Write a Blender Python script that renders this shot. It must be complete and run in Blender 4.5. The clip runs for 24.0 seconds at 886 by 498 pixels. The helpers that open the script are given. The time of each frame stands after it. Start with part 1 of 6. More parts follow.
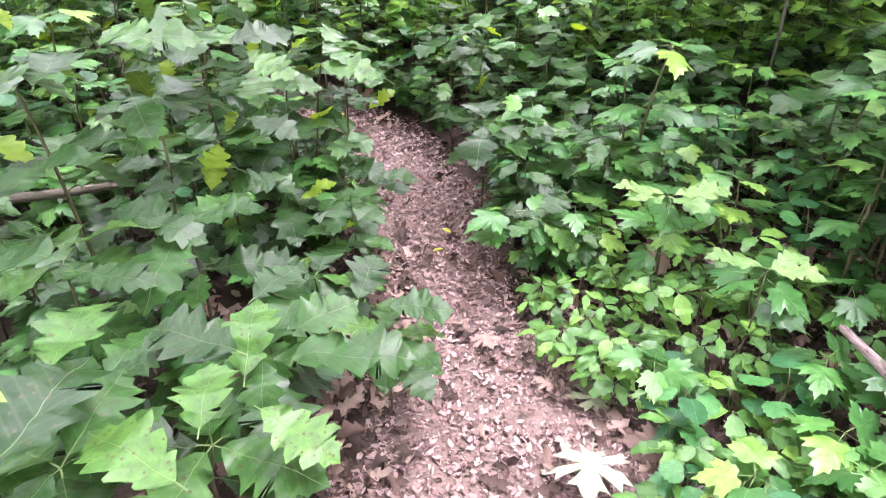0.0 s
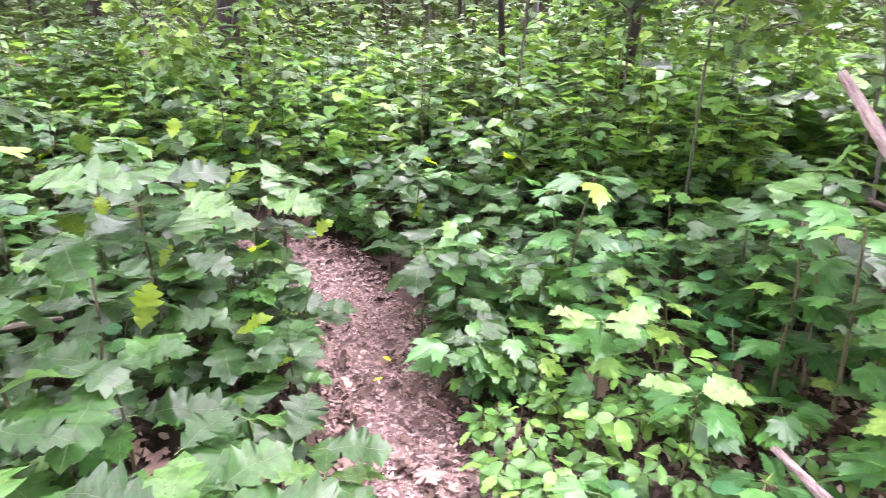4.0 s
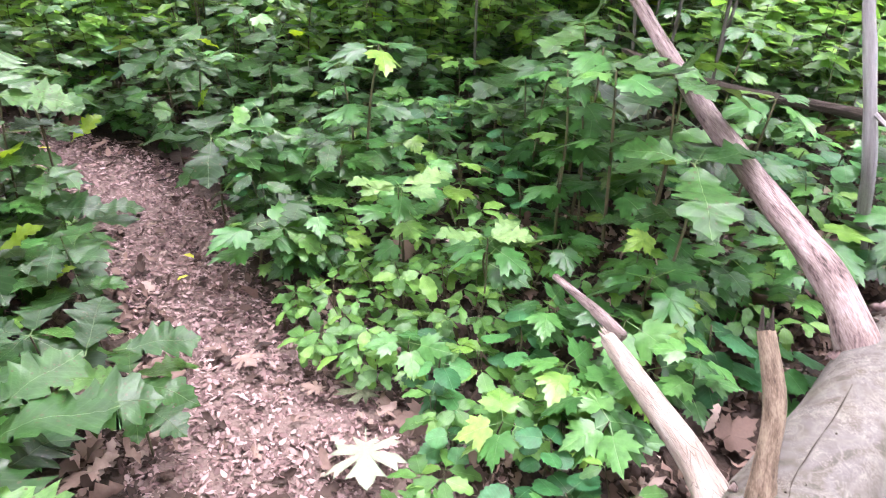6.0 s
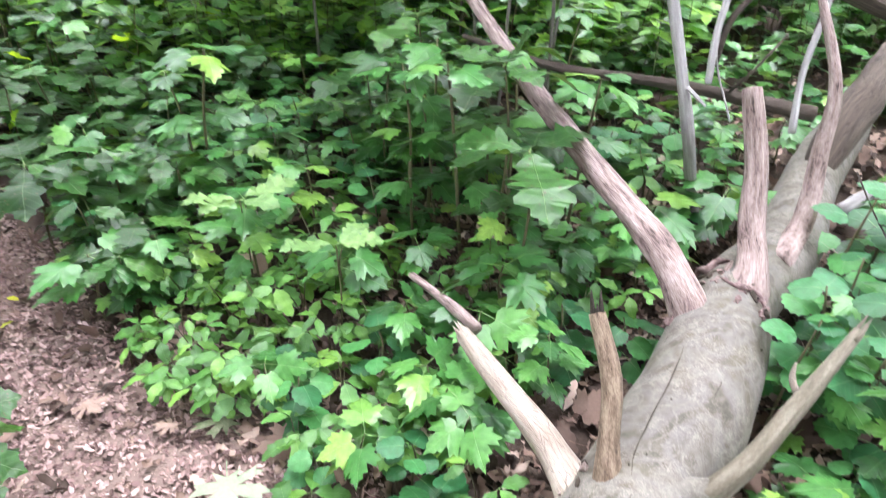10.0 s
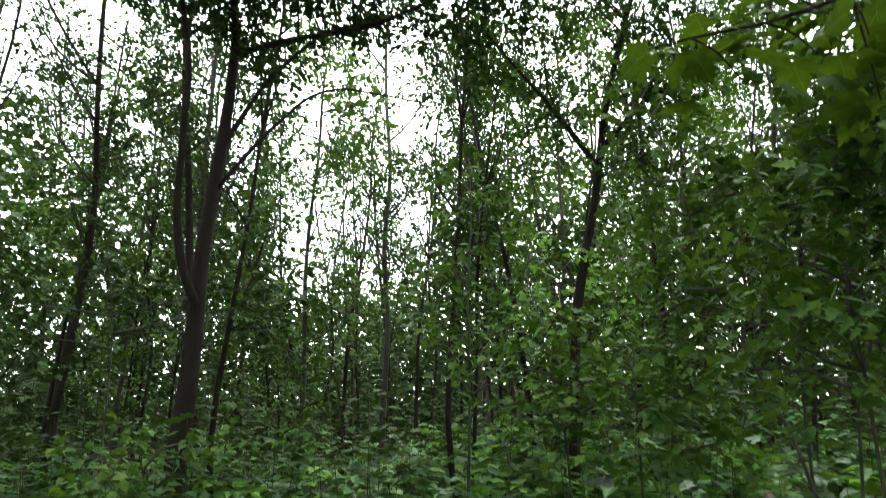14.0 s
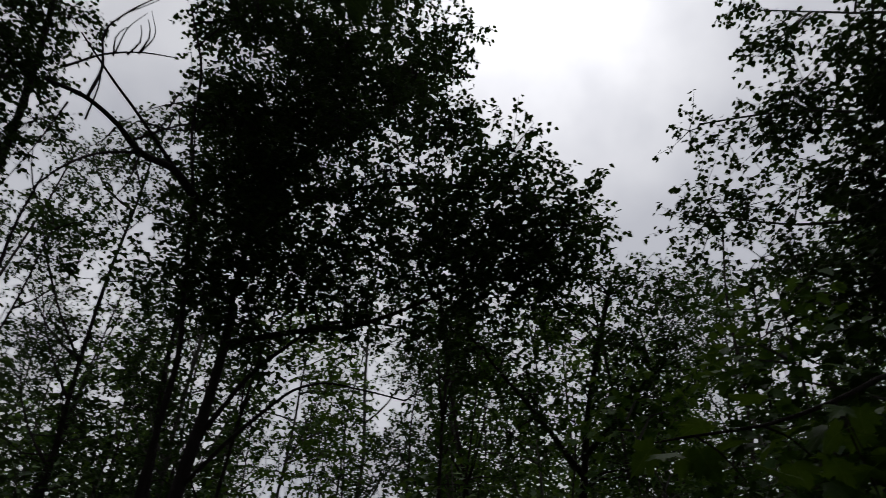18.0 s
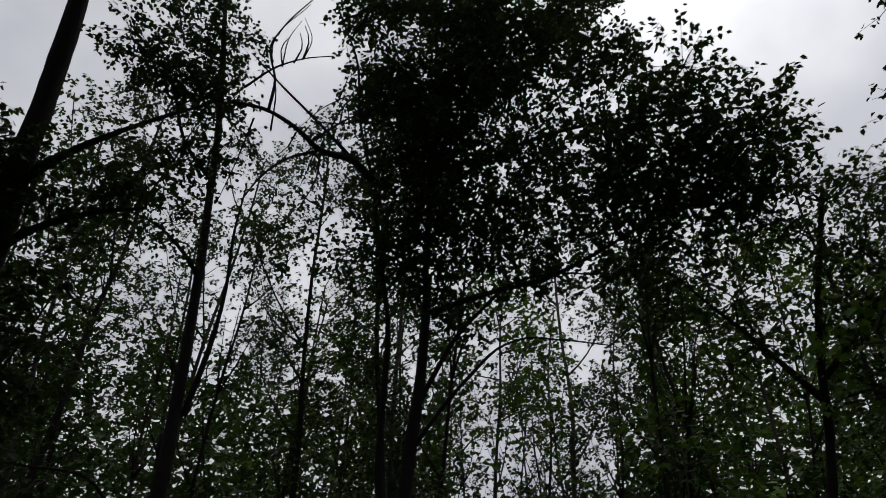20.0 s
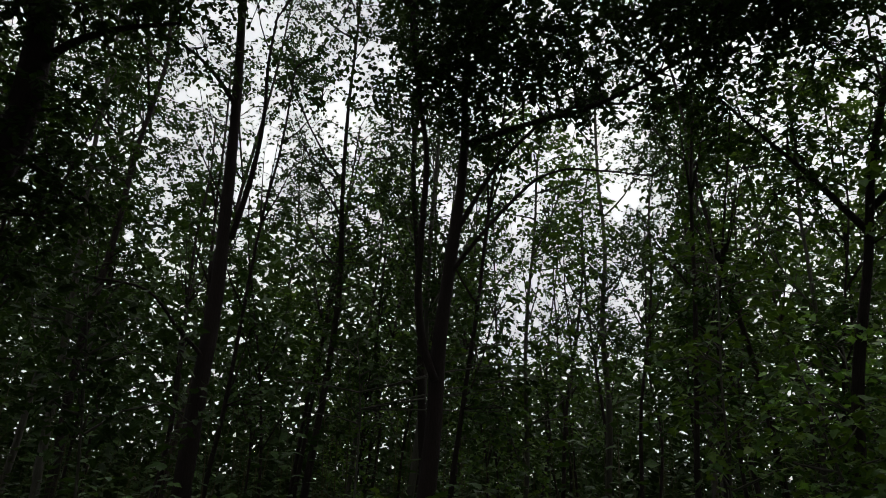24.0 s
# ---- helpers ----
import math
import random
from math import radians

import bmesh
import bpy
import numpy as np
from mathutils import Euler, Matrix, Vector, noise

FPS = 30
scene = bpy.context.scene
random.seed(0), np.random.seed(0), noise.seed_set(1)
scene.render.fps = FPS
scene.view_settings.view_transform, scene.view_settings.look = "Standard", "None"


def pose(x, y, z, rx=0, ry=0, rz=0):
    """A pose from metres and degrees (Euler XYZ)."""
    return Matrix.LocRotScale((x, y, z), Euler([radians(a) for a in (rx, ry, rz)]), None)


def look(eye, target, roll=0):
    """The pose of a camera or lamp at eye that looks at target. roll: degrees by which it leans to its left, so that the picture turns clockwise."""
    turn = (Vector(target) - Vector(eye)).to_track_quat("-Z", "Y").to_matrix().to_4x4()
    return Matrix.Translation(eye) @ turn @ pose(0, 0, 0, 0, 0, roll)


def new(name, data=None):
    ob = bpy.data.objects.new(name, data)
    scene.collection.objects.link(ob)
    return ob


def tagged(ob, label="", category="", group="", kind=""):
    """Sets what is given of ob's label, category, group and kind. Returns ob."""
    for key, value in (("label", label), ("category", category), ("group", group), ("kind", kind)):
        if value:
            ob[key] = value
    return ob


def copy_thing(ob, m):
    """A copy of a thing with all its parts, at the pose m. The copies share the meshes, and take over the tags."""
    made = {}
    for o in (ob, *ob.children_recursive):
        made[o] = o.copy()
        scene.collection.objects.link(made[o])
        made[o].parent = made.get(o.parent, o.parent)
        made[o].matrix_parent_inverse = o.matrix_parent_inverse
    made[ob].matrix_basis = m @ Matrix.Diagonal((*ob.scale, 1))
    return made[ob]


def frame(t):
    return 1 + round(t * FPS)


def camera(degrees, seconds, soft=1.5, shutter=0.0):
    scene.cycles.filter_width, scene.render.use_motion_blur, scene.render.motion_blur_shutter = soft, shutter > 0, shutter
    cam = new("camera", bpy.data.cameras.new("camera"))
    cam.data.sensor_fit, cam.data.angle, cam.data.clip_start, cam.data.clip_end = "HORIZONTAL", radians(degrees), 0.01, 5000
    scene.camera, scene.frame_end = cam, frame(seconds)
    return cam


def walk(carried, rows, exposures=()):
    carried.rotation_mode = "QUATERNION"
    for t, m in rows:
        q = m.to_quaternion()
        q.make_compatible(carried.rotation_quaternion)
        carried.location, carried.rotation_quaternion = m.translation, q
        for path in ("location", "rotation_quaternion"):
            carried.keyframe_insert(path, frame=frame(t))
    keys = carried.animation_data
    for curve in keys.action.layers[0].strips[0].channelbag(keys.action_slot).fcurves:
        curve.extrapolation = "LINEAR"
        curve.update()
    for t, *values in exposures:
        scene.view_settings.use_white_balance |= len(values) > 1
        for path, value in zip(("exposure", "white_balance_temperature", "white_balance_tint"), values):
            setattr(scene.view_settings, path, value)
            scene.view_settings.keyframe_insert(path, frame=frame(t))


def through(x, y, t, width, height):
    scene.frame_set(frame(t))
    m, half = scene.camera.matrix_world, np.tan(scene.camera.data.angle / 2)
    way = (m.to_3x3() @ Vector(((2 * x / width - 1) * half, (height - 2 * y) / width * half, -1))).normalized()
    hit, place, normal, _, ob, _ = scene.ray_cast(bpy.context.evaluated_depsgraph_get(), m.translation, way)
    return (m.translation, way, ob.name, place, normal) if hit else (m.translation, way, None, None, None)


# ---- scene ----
cam = camera(69.5, 24.0, soft=0.7, shutter=0.35)
PATH = [
    (0.0, pose(0.000, 0.000, 1.520, 59.00, -1.00, 0.00)),
    (0.5, pose(0.010, 0.002, 1.539, 61.51, -0.78, -0.60)),
    (1.0, pose(0.013, 0.008, 1.550, 63.33, -1.02, -1.39)),
    (1.5, pose(0.002, 0.017, 1.562, 64.72, -1.02, -0.81)),
    (3.5, pose(0.003, 0.024, 1.591, 68.70, -0.55, -0.03)),
    (4.0, pose(0.022, 0.015, 1.595, 69.01, -1.75, -5.15)),
    (4.5, pose(0.049, 0.002, 1.577, 66.10, -2.22, -9.86)),
    (5.0, pose(0.068, -0.018, 1.562, 63.43, -2.21, -15.85)),
    (5.5, pose(0.078, -0.038, 1.553, 62.42, -2.33, -19.53)),
    (6.0, pose(0.107, -0.051, 1.537, 59.91, -1.94, -22.34)),
    (6.5, pose(0.138, -0.059, 1.522, 57.79, -1.78, -25.22)),
    (7.0, pose(0.173, -0.066, 1.501, 54.68, -1.05, -29.00)),
    (7.5, pose(0.197, -0.086, 1.487, 52.61, -1.15, -32.53)),
    (8.0, pose(0.229, -0.096, 1.470, 50.15, -1.07, -36.50)),
    (8.5, pose(0.259, -0.091, 1.476, 49.11, -1.63, -39.90)),
    (9.0, pose(0.273, -0.089, 1.489, 51.02, -1.45, -39.98)),
    (9.5, pose(0.270, -0.072, 1.513, 53.34, -1.33, -38.27)),
    (10.0, pose(0.258, -0.053, 1.568, 58.96, -1.15, -34.13)),
    (10.5, pose(0.241, -0.053, 1.618, 64.76, -0.34, -30.46)),
    (11.0, pose(0.204, -0.033, 1.713, 71.60, 1.65, -24.74)),
    (11.5, pose(0.156, -0.019, 1.814, 78.84, 3.14, -17.77)),
    (13.5, pose(0.170, -0.050, 1.680, 98.00, 1.00, -9.00)),
    (14.0, pose(0.152, -0.077, 1.761, 103.91, 0.29, -8.29)),
    (14.5, pose(0.113, -0.094, 1.819, 108.43, 0.47, -6.65)),
    (15.0, pose(0.118, -0.118, 1.872, 112.05, 1.18, -4.53)),
    (15.5, pose(0.135, -0.141, 1.891, 115.84, 1.03, -5.66)),
    (16.0, pose(0.190, -0.149, 1.925, 118.76, -0.97, -11.50)),
    (16.5, pose(0.254, -0.180, 1.946, 121.73, -2.16, -19.02)),
    (17.0, pose(0.165, -0.214, 1.989, 124.60, -2.17, -21.94)),
    (17.5, pose(0.098, -0.225, 2.019, 126.51, -1.46, -16.71)),
    (18.0, pose(0.003, -0.233, 2.025, 127.35, -0.66, -11.55)),
    (18.5, pose(-0.044, -0.222, 2.010, 126.16, -0.46, -4.36)),
    (19.0, pose(-0.077, -0.238, 2.017, 125.66, -0.78, 0.04)),
    (19.5, pose(-0.092, -0.211, 2.004, 125.02, -1.10, 3.73)),
    (21.5, pose(-0.142, -0.098, 1.844, 117.20, -2.13, 9.65)),
    (22.0, pose(-0.146, -0.086, 1.829, 115.49, -2.26, 9.83)),
    (22.5, pose(-0.149, -0.088, 1.812, 114.10, -2.74, 9.67)),
    (23.0, pose(-0.157, -0.081, 1.800, 112.91, -2.80, 9.35)),
    (23.5, pose(-0.162, -0.073, 1.782, 111.30, -2.92, 9.54)),
    (24.0, pose(-0.173, -0.065, 1.766, 110.42, -3.32, 8.78)),
]
EXPOSURES = [(0.0, 3.4, 6300, 25), (4.0, 3.7, 6350, 31), (5.0, 3.55, 6300, 28), (7.0, 3.05, 6200, 19), (8.0, 3.0, 6150, 17), (9.0, 3.0, 6150, 17), (10.0, 3.2, 6150, 11), (10.5, 3.4, 6250, 20), (11.0, 3.75, 6300, 30), (11.5, 3.95, 6300, 28),
             (13.5, 2.0, 6900, -2), (14.0, 1.25, 6650, -6), (15.0, -0.7, 6650, -1), (16.0, -1.45, 6300, 12), (17.0, -1.85, 6300, 12), (18.0, -2.0, 6300, 12), (19.5, -1.95, 6300, 12),
             (21.5, -1.02, 6600, 8), (24.0, -1.15, 6600, 8)]
walk(cam, PATH, EXPOSURES)

# ---------------------------------------------------------------- sky and sun (overcast noon)
SUN_UP, SUN_ROUND = 62.0, 25.0
world = bpy.data.worlds.new("overcast_sky")
scene.world = world
world.use_nodes = True
wn, wl = world.node_tree.nodes, world.node_tree.links
wn.clear()
w_out, w_bg, w_sky = wn.new("ShaderNodeOutputWorld"), wn.new("ShaderNodeBackground"), wn.new("ShaderNodeTexSky")
w_sky.sky_type, w_sky.sun_disc = "NISHITA", False
w_sky.sun_elevation, w_sky.sun_rotation = radians(SUN_UP), radians(SUN_ROUND)
w_sky.dust_density = 4.0
w_hsv, w_mix, w_noise, w_ramp, w_co = (wn.new("ShaderNodeHueSaturation"), wn.new("ShaderNodeMix"), wn.new("ShaderNodeTexNoise"),
                                       wn.new("ShaderNodeValToRGB"), wn.new("ShaderNodeTexCoord"))
w_hsv.inputs["Saturation"].default_value = 0.14
w_hsv.inputs["Value"].default_value = 2.6
w_noise.inputs["Scale"].default_value, w_noise.inputs["Detail"].default_value = 2.6, 5.0
w_ramp.color_ramp.elements[0].position, w_ramp.color_ramp.elements[0].color = 0.36, (0.72, 0.73, 0.76, 1)
w_ramp.color_ramp.elements[1].position, w_ramp.color_ramp.elements[1].color = 0.56, (1.0, 1.0, 1.0, 1)
w_mix.data_type, w_mix.blend_type = "RGBA", "MULTIPLY"
w_mix.inputs["Factor"].default_value = 1.0
wl.new(w_co.outputs["Generated"], w_noise.inputs["Vector"])
wl.new(w_noise.outputs["Fac"], w_ramp.inputs["Fac"])
wl.new(w_sky.outputs["Color"], w_hsv.inputs["Color"])
w_even = wn.new("ShaderNodeMix")
w_even.data_type = "RGBA"
w_even.inputs["Factor"].default_value = 0.8
w_even.inputs["B"].default_value = (17.0, 17.1, 17.5, 1)
wl.new(w_hsv.outputs["Color"], w_even.inputs["A"])
wl.new(w_even.outputs["Result"], w_mix.inputs["A"])
wl.new(w_ramp.outputs["Color"], w_mix.inputs["B"])
wl.new(w_mix.outputs["Result"], w_bg.inputs["Color"])
wl.new(w_bg.outputs["Background"], w_out.inputs["Surface"])
w_bg.inputs["Strength"].default_value = 0.15

sun = new("sun", bpy.data.lights.new("sun", "SUN"))
sun.data.energy, sun.data.angle, sun.data.color = 0.8, radians(38), (1.0, 0.97, 0.92)
sun.matrix_world = look((12 * math.sin(radians(SUN_ROUND)), 12 * math.cos(radians(SUN_ROUND)), 12 * math.tan(radians(SUN_UP))), (0, 0, 0))


# ---------------------------------------------------------------- materials
def nodes_of(name):
    m = bpy.data.materials.new(name)
    m.use_nodes = True
    n, l = m.node_tree.nodes, m.node_tree.links
    n.clear()
    return m, n, l


def ramp(n, stops, interp="LINEAR"):
    r = n.new("ShaderNodeValToRGB")
    r.color_ramp.interpolation = interp
    while len(r.color_ramp.elements) < len(stops):
        r.color_ramp.elements.new(0.5)
    for e, (p, c) in zip(r.color_ramp.elements, stops):
        e.position, e.color = p, (*c, 1)
    return r


def math_node(n, l, op, a, b=None, clamp=False):
    m = n.new("ShaderNodeMath")
    m.operation, m.use_clamp = op, clamp
    for i, v in enumerate((a, b)):
        if v is None:
            continue
        if isinstance(v, (int, float)):
            m.inputs[i].default_value = v
        else:
            l.new(v, m.inputs[i])
    return m.outputs[0]


def mix_rgb(n, l, fac, a, b, blend="MIX"):
    m = n.new("ShaderNodeMix")
    m.data_type, m.blend_type = "RGBA", blend
    for key, v in (("Factor", fac), ("A", a), ("B", b)):
        if isinstance(v, (int, float)):
            m.inputs[key].default_value = v
        elif isinstance(v, tuple):
            m.inputs[key].default_value = (*v, 1)
        else:
            l.new(v, m.inputs[key])
    return m.outputs["Result"]


def piece_random(n, l):
    """One random value for a piece, whether an object of its own or an island of a joined mesh."""
    o, g = n.new("ShaderNodeObjectInfo"), n.new("ShaderNodeNewGeometry")
    return math_node(n, l, "FRACT", math_node(n, l, "ADD", o.outputs["Random"], g.outputs["Random Per Island"]))


def leaf_material(name, stops, shine=0.38, through=0.4, veins=14.0, vein_tint=(0.35, 0.45, 0.18), holes=0.0, glow=(0.30, 0.46, 0.03), gloss=0.38):
    """A living leaf: waxy, lighter veins, blotches, light shining through."""
    m, n, l = nodes_of(name)
    rnd = piece_random(n, l)
    col = ramp(n, stops)
    l.new(rnd, col.inputs["Fac"])
    uv = n.new("ShaderNodeUVMap")
    sep = n.new("ShaderNodeSeparateXYZ")
    l.new(uv.outputs["UV"], sep.inputs["Vector"])
    off = math_node(n, l, "ABSOLUTE", math_node(n, l, "SUBTRACT", sep.outputs["X"], 0.5))
    rib = math_node(n, l, "SUBTRACT", 1.0, math_node(n, l, "DIVIDE", off, 0.007), clamp=True)
    side = math_node(n, l, "SINE", math_node(n, l, "MULTIPLY", math_node(n, l, "SUBTRACT", sep.outputs["Y"], math_node(n, l, "MULTIPLY", off, 0.9)), veins * 3.1416))
    side = math_node(n, l, "MULTIPLY", math_node(n, l, "SUBTRACT", math_node(n, l, "ABSOLUTE", side), 0.88, clamp=True), 4.0)
    vein = math_node(n, l, "MAXIMUM", math_node(n, l, "MULTIPLY", rib, 0.75), math_node(n, l, "MULTIPLY", side, 0.22))
    co = n.new("ShaderNodeTexCoord")
    blotch = n.new("ShaderNodeTexNoise")
    blotch.inputs["Scale"].default_value, blotch.inputs["Detail"].default_value = 30.0, 4.0
    l.new(co.outputs["Object"], blotch.inputs["Vector"])
    shade = ramp(n, [(0.3, (0.55, 0.62, 0.55)), (0.7, (1.35, 1.28, 1.2))])
    l.new(blotch.outputs["Fac"], shade.inputs["Fac"])
    base = mix_rgb(n, l, 1.0, col.outputs["Color"], shade.outputs["Color"], "MULTIPLY")
    base = mix_rgb(n, l, math_node(n, l, "MULTIPLY", vein, 0.34), base, vein_tint)
    if holes:
        spots = n.new("ShaderNodeTexVoronoi")
        spots.inputs["Scale"].default_value = 60.0
        l.new(co.outputs["Object"], spots.inputs["Vector"])
        dot = math_node(n, l, "LESS_THAN", spots.outputs["Distance"], holes)
        base = mix_rgb(n, l, dot, base, (0.05, 0.045, 0.02))
    p = n.new("ShaderNodeBsdfPrincipled")
    p.inputs["Roughness"].default_value = shine
    p.inputs["Specular IOR Level"].default_value = gloss
    l.new(base, p.inputs["Base Color"])
    bump = n.new("ShaderNodeBump")
    bump.inputs["Strength"].default_value, bump.inputs["Distance"].default_value = 0.5, 0.006
    grain = n.new("ShaderNodeTexNoise")
    grain.inputs["Scale"].default_value, grain.inputs["Detail"].default_value = 140.0, 3.0
    l.new(co.outputs["Object"], grain.inputs["Vector"])
    relief = math_node(n, l, "ADD", blotch.outputs["Fac"], math_node(n, l, "MULTIPLY", grain.outputs["Fac"], 0.22))
    l.new(math_node(n, l, "ADD", relief, math_node(n, l, "MULTIPLY", vein, -0.3)), bump.inputs["Height"])
    l.new(bump.outputs["Normal"], p.inputs["Normal"])
    t = n.new("ShaderNodeBsdfTranslucent")
    l.new(mix_rgb(n, l, 0.65, base, glow), t.inputs["Color"])
    mx, out = n.new("ShaderNodeMixShader"), n.new("ShaderNodeOutputMaterial")
    mx.inputs["Fac"].default_value = through
    l.new(p.outputs["BSDF"], mx.inputs[1])
    l.new(t.outputs["BSDF"], mx.inputs[2])
    l.new(mx.outputs["Shader"], out.inputs["Surface"])
    return m


def plain_material(name, stops, rough=0.85, scale=8.0, stretch=(1, 1, 1), fine=60.0, bump_depth=0.01, coords="Object", by_piece=0.0, crack=0.0, bump_strength=0.7):
    """Soil, bark, dead wood, dry leaves: two scales of noise, optional cracks along the grain."""
    m, n, l = nodes_of(name)
    co, mp = n.new("ShaderNodeTexCoord"), n.new("ShaderNodeMapping")
    mp.inputs["Scale"].default_value = stretch
    l.new(co.outputs[coords], mp.inputs["Vector"])
    big, small = n.new("ShaderNodeTexNoise"), n.new("ShaderNodeTexNoise")
    big.inputs["Scale"].default_value, big.inputs["Detail"].default_value = scale, 6.0
    small.inputs["Scale"].default_value, small.inputs["Detail"].default_value = fine, 5.0
    for q in (big, small):
        l.new(mp.outputs["Vector"], q.inputs["Vector"])
    f = math_node(n, l, "ADD", math_node(n, l, "MULTIPLY", big.outputs["Fac"], 0.6), math_node(n, l, "MULTIPLY", small.outputs["Fac"], 0.4))
    if by_piece:
        f = math_node(n, l, "ADD", math_node(n, l, "MULTIPLY", f, 1 - by_piece), math_node(n, l, "MULTIPLY", piece_random(n, l), by_piece))
    c = ramp(n, stops)
    l.new(f, c.inputs["Fac"])
    base, height = c.outputs["Color"], f
    if crack:
        v = n.new("ShaderNodeTexVoronoi")
        v.feature = "DISTANCE_TO_EDGE"
        v.inputs["Scale"].default_value = scale * 1.4
        l.new(mp.outputs["Vector"], v.inputs["Vector"])
        gap = math_node(n, l, "SUBTRACT", 1.0, math_node(n, l, "DIVIDE", v.outputs["Distance"], crack), clamp=True)
        base = mix_rgb(n, l, math_node(n, l, "MULTIPLY", gap, 0.75), base, (0.03, 0.022, 0.018))
        height = math_node(n, l, "SUBTRACT", f, math_node(n, l, "MULTIPLY", gap, 0.6))
    p, out, b = n.new("ShaderNodeBsdfPrincipled"), n.new("ShaderNodeOutputMaterial"), n.new("ShaderNodeBump")
    p.inputs["Roughness"].default_value = rough
    p.inputs["Specular IOR Level"].default_value = 0.3
    b.inputs["Strength"].default_value, b.inputs["Distance"].default_value = bump_strength, bump_depth
    l.new(height, b.inputs["Height"])
    l.new(b.outputs["Normal"], p.inputs["Normal"])
    l.new(base, p.inputs["Base Color"])
    l.new(p.outputs["BSDF"], out.inputs["Surface"])
    return m


OAK = leaf_material("oak_leaf_green", [(0.0, (0.008, 0.030, 0.008)), (0.4, (0.017, 0.055, 0.015)), (0.85, (0.036, 0.100, 0.025)), (1.0, (0.060, 0.14, 0.030))],
                    shine=0.3, through=0.1, holes=0.2, veins=9.0, gloss=0.24)
MAPLE = leaf_material("maple_leaf_green", [(0.0, (0.018, 0.07, 0.02)), (0.55, (0.044, 0.15, 0.037)), (0.88, (0.085, 0.22, 0.052)), (1.0, (0.17, 0.29, 0.05))], shine=0.3, through=0.14, veins=7.0, gloss=0.38)
HERB = leaf_material("herb_leaf_green", [(0.0, (0.034, 0.10, 0.024)), (0.6, (0.066, 0.175, 0.038)), (1.0, (0.14, 0.27, 0.05))], shine=0.38, through=0.2, veins=11.0, gloss=0.35)
ROUND = leaf_material("round_leaf_green", [(0.0, (0.014, 0.072, 0.03)), (0.6, (0.028, 0.125, 0.05)), (1.0, (0.06, 0.20, 0.058))], shine=0.4, through=0.18, veins=8.0, gloss=0.26)
# dark crown green; also gives distant undergrowth and thicket their painted shade
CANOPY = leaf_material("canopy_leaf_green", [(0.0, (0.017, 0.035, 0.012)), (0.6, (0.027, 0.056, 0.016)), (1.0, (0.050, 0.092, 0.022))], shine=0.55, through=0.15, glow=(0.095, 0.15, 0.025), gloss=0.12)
# darker copy of the maple leaf, shade put into its colour
SHADE = leaf_material("shade_tinted_maple_leaf", [(0.0, (0.018, 0.044, 0.013)), (0.6, (0.032, 0.073, 0.018)), (1.0, (0.06, 0.115, 0.023))], shine=0.5, through=0.15, glow=(0.11, 0.20, 0.014), gloss=0.12)
YOUNG = leaf_material("young_leaf_yellow_green", [(0.0, (0.045, 0.10, 0.028)), (0.6, (0.075, 0.155, 0.035)), (1.0, (0.14, 0.22, 0.04))], shine=0.5, through=0.24, glow=(0.20, 0.33, 0.02), gloss=0.16)
# maple leaf copy for the overhang, light from behind put into its tint
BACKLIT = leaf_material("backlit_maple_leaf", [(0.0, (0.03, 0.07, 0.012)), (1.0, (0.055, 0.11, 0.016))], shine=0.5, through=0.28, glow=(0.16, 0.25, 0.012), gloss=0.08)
PALEGREEN = leaf_material("pale_green_leaf", [(0.0, (0.10, 0.19, 0.062)), (1.0, (0.15, 0.25, 0.085))], shine=0.5, through=0.2, veins=9.0, gloss=0.4, holes=0.12)
# oak leaf copy, backlight put into a bright lime base and glow tint
LIME = leaf_material("backlight_lime_leaf", [(0.0, (0.13, 0.22, 0.02)), (1.0, (0.22, 0.32, 0.03))], shine=0.45, through=0.6, glow=(0.55, 0.80, 0.02), veins=9.0)
# yellow-green leaf with the brighter light of the far floor put into its colour
SUNNY = leaf_material("yellow_green_leaf_brightened", [(0.0, (0.075, 0.19, 0.04)), (0.6, (0.125, 0.275, 0.055)), (1.0, (0.22, 0.38, 0.06))], shine=0.42, through=0.4, glow=(0.31, 0.58, 0.06), gloss=0.5)
YELLOW = leaf_material("yellowing_leaf", [(0.0, (0.35, 0.40, 0.04)), (1.0, (0.5, 0.46, 0.05))], through=0.5, glow=(0.6, 0.6, 0.03))
STEM = plain_material("green_brown_stem", [(0.3, (0.05, 0.04, 0.025)), (0.7, (0.10, 0.09, 0.04))], rough=0.7, fine=200.0, bump_depth=0.001)
SOIL = plain_material("forest_soil", [(0.25, (0.02, 0.013, 0.011)), (0.5, (0.052, 0.034, 0.027)), (0.75, (0.11, 0.075, 0.06))], rough=0.95, scale=5.0, fine=70.0, bump_depth=0.03)
LITTER = plain_material("dry_brown_leaf", [(0.15, (0.03, 0.017, 0.013)), (0.45, (0.095, 0.057, 0.045)), (0.72, (0.23, 0.152, 0.125)), (0.94, (0.42, 0.32, 0.275))],
                        rough=0.75, scale=14.0, fine=120.0, bump_depth=0.002, by_piece=0.75)
CRUMBS = plain_material("trodden_leaf_crumbs", [(0.08, (0.065, 0.037, 0.036)), (0.3, (0.175, 0.108, 0.102)), (0.65, (0.30, 0.20, 0.19)), (0.95, (0.44, 0.325, 0.308))],
                        rough=0.8, scale=20.0, fine=150.0, bump_depth=0.002, by_piece=0.75)
PALE = plain_material("pale_dead_leaf", [(0.2, (0.15, 0.185, 0.115)), (0.8, (0.24, 0.28, 0.195))], rough=0.6, fine=180.0, bump_depth=0.002)
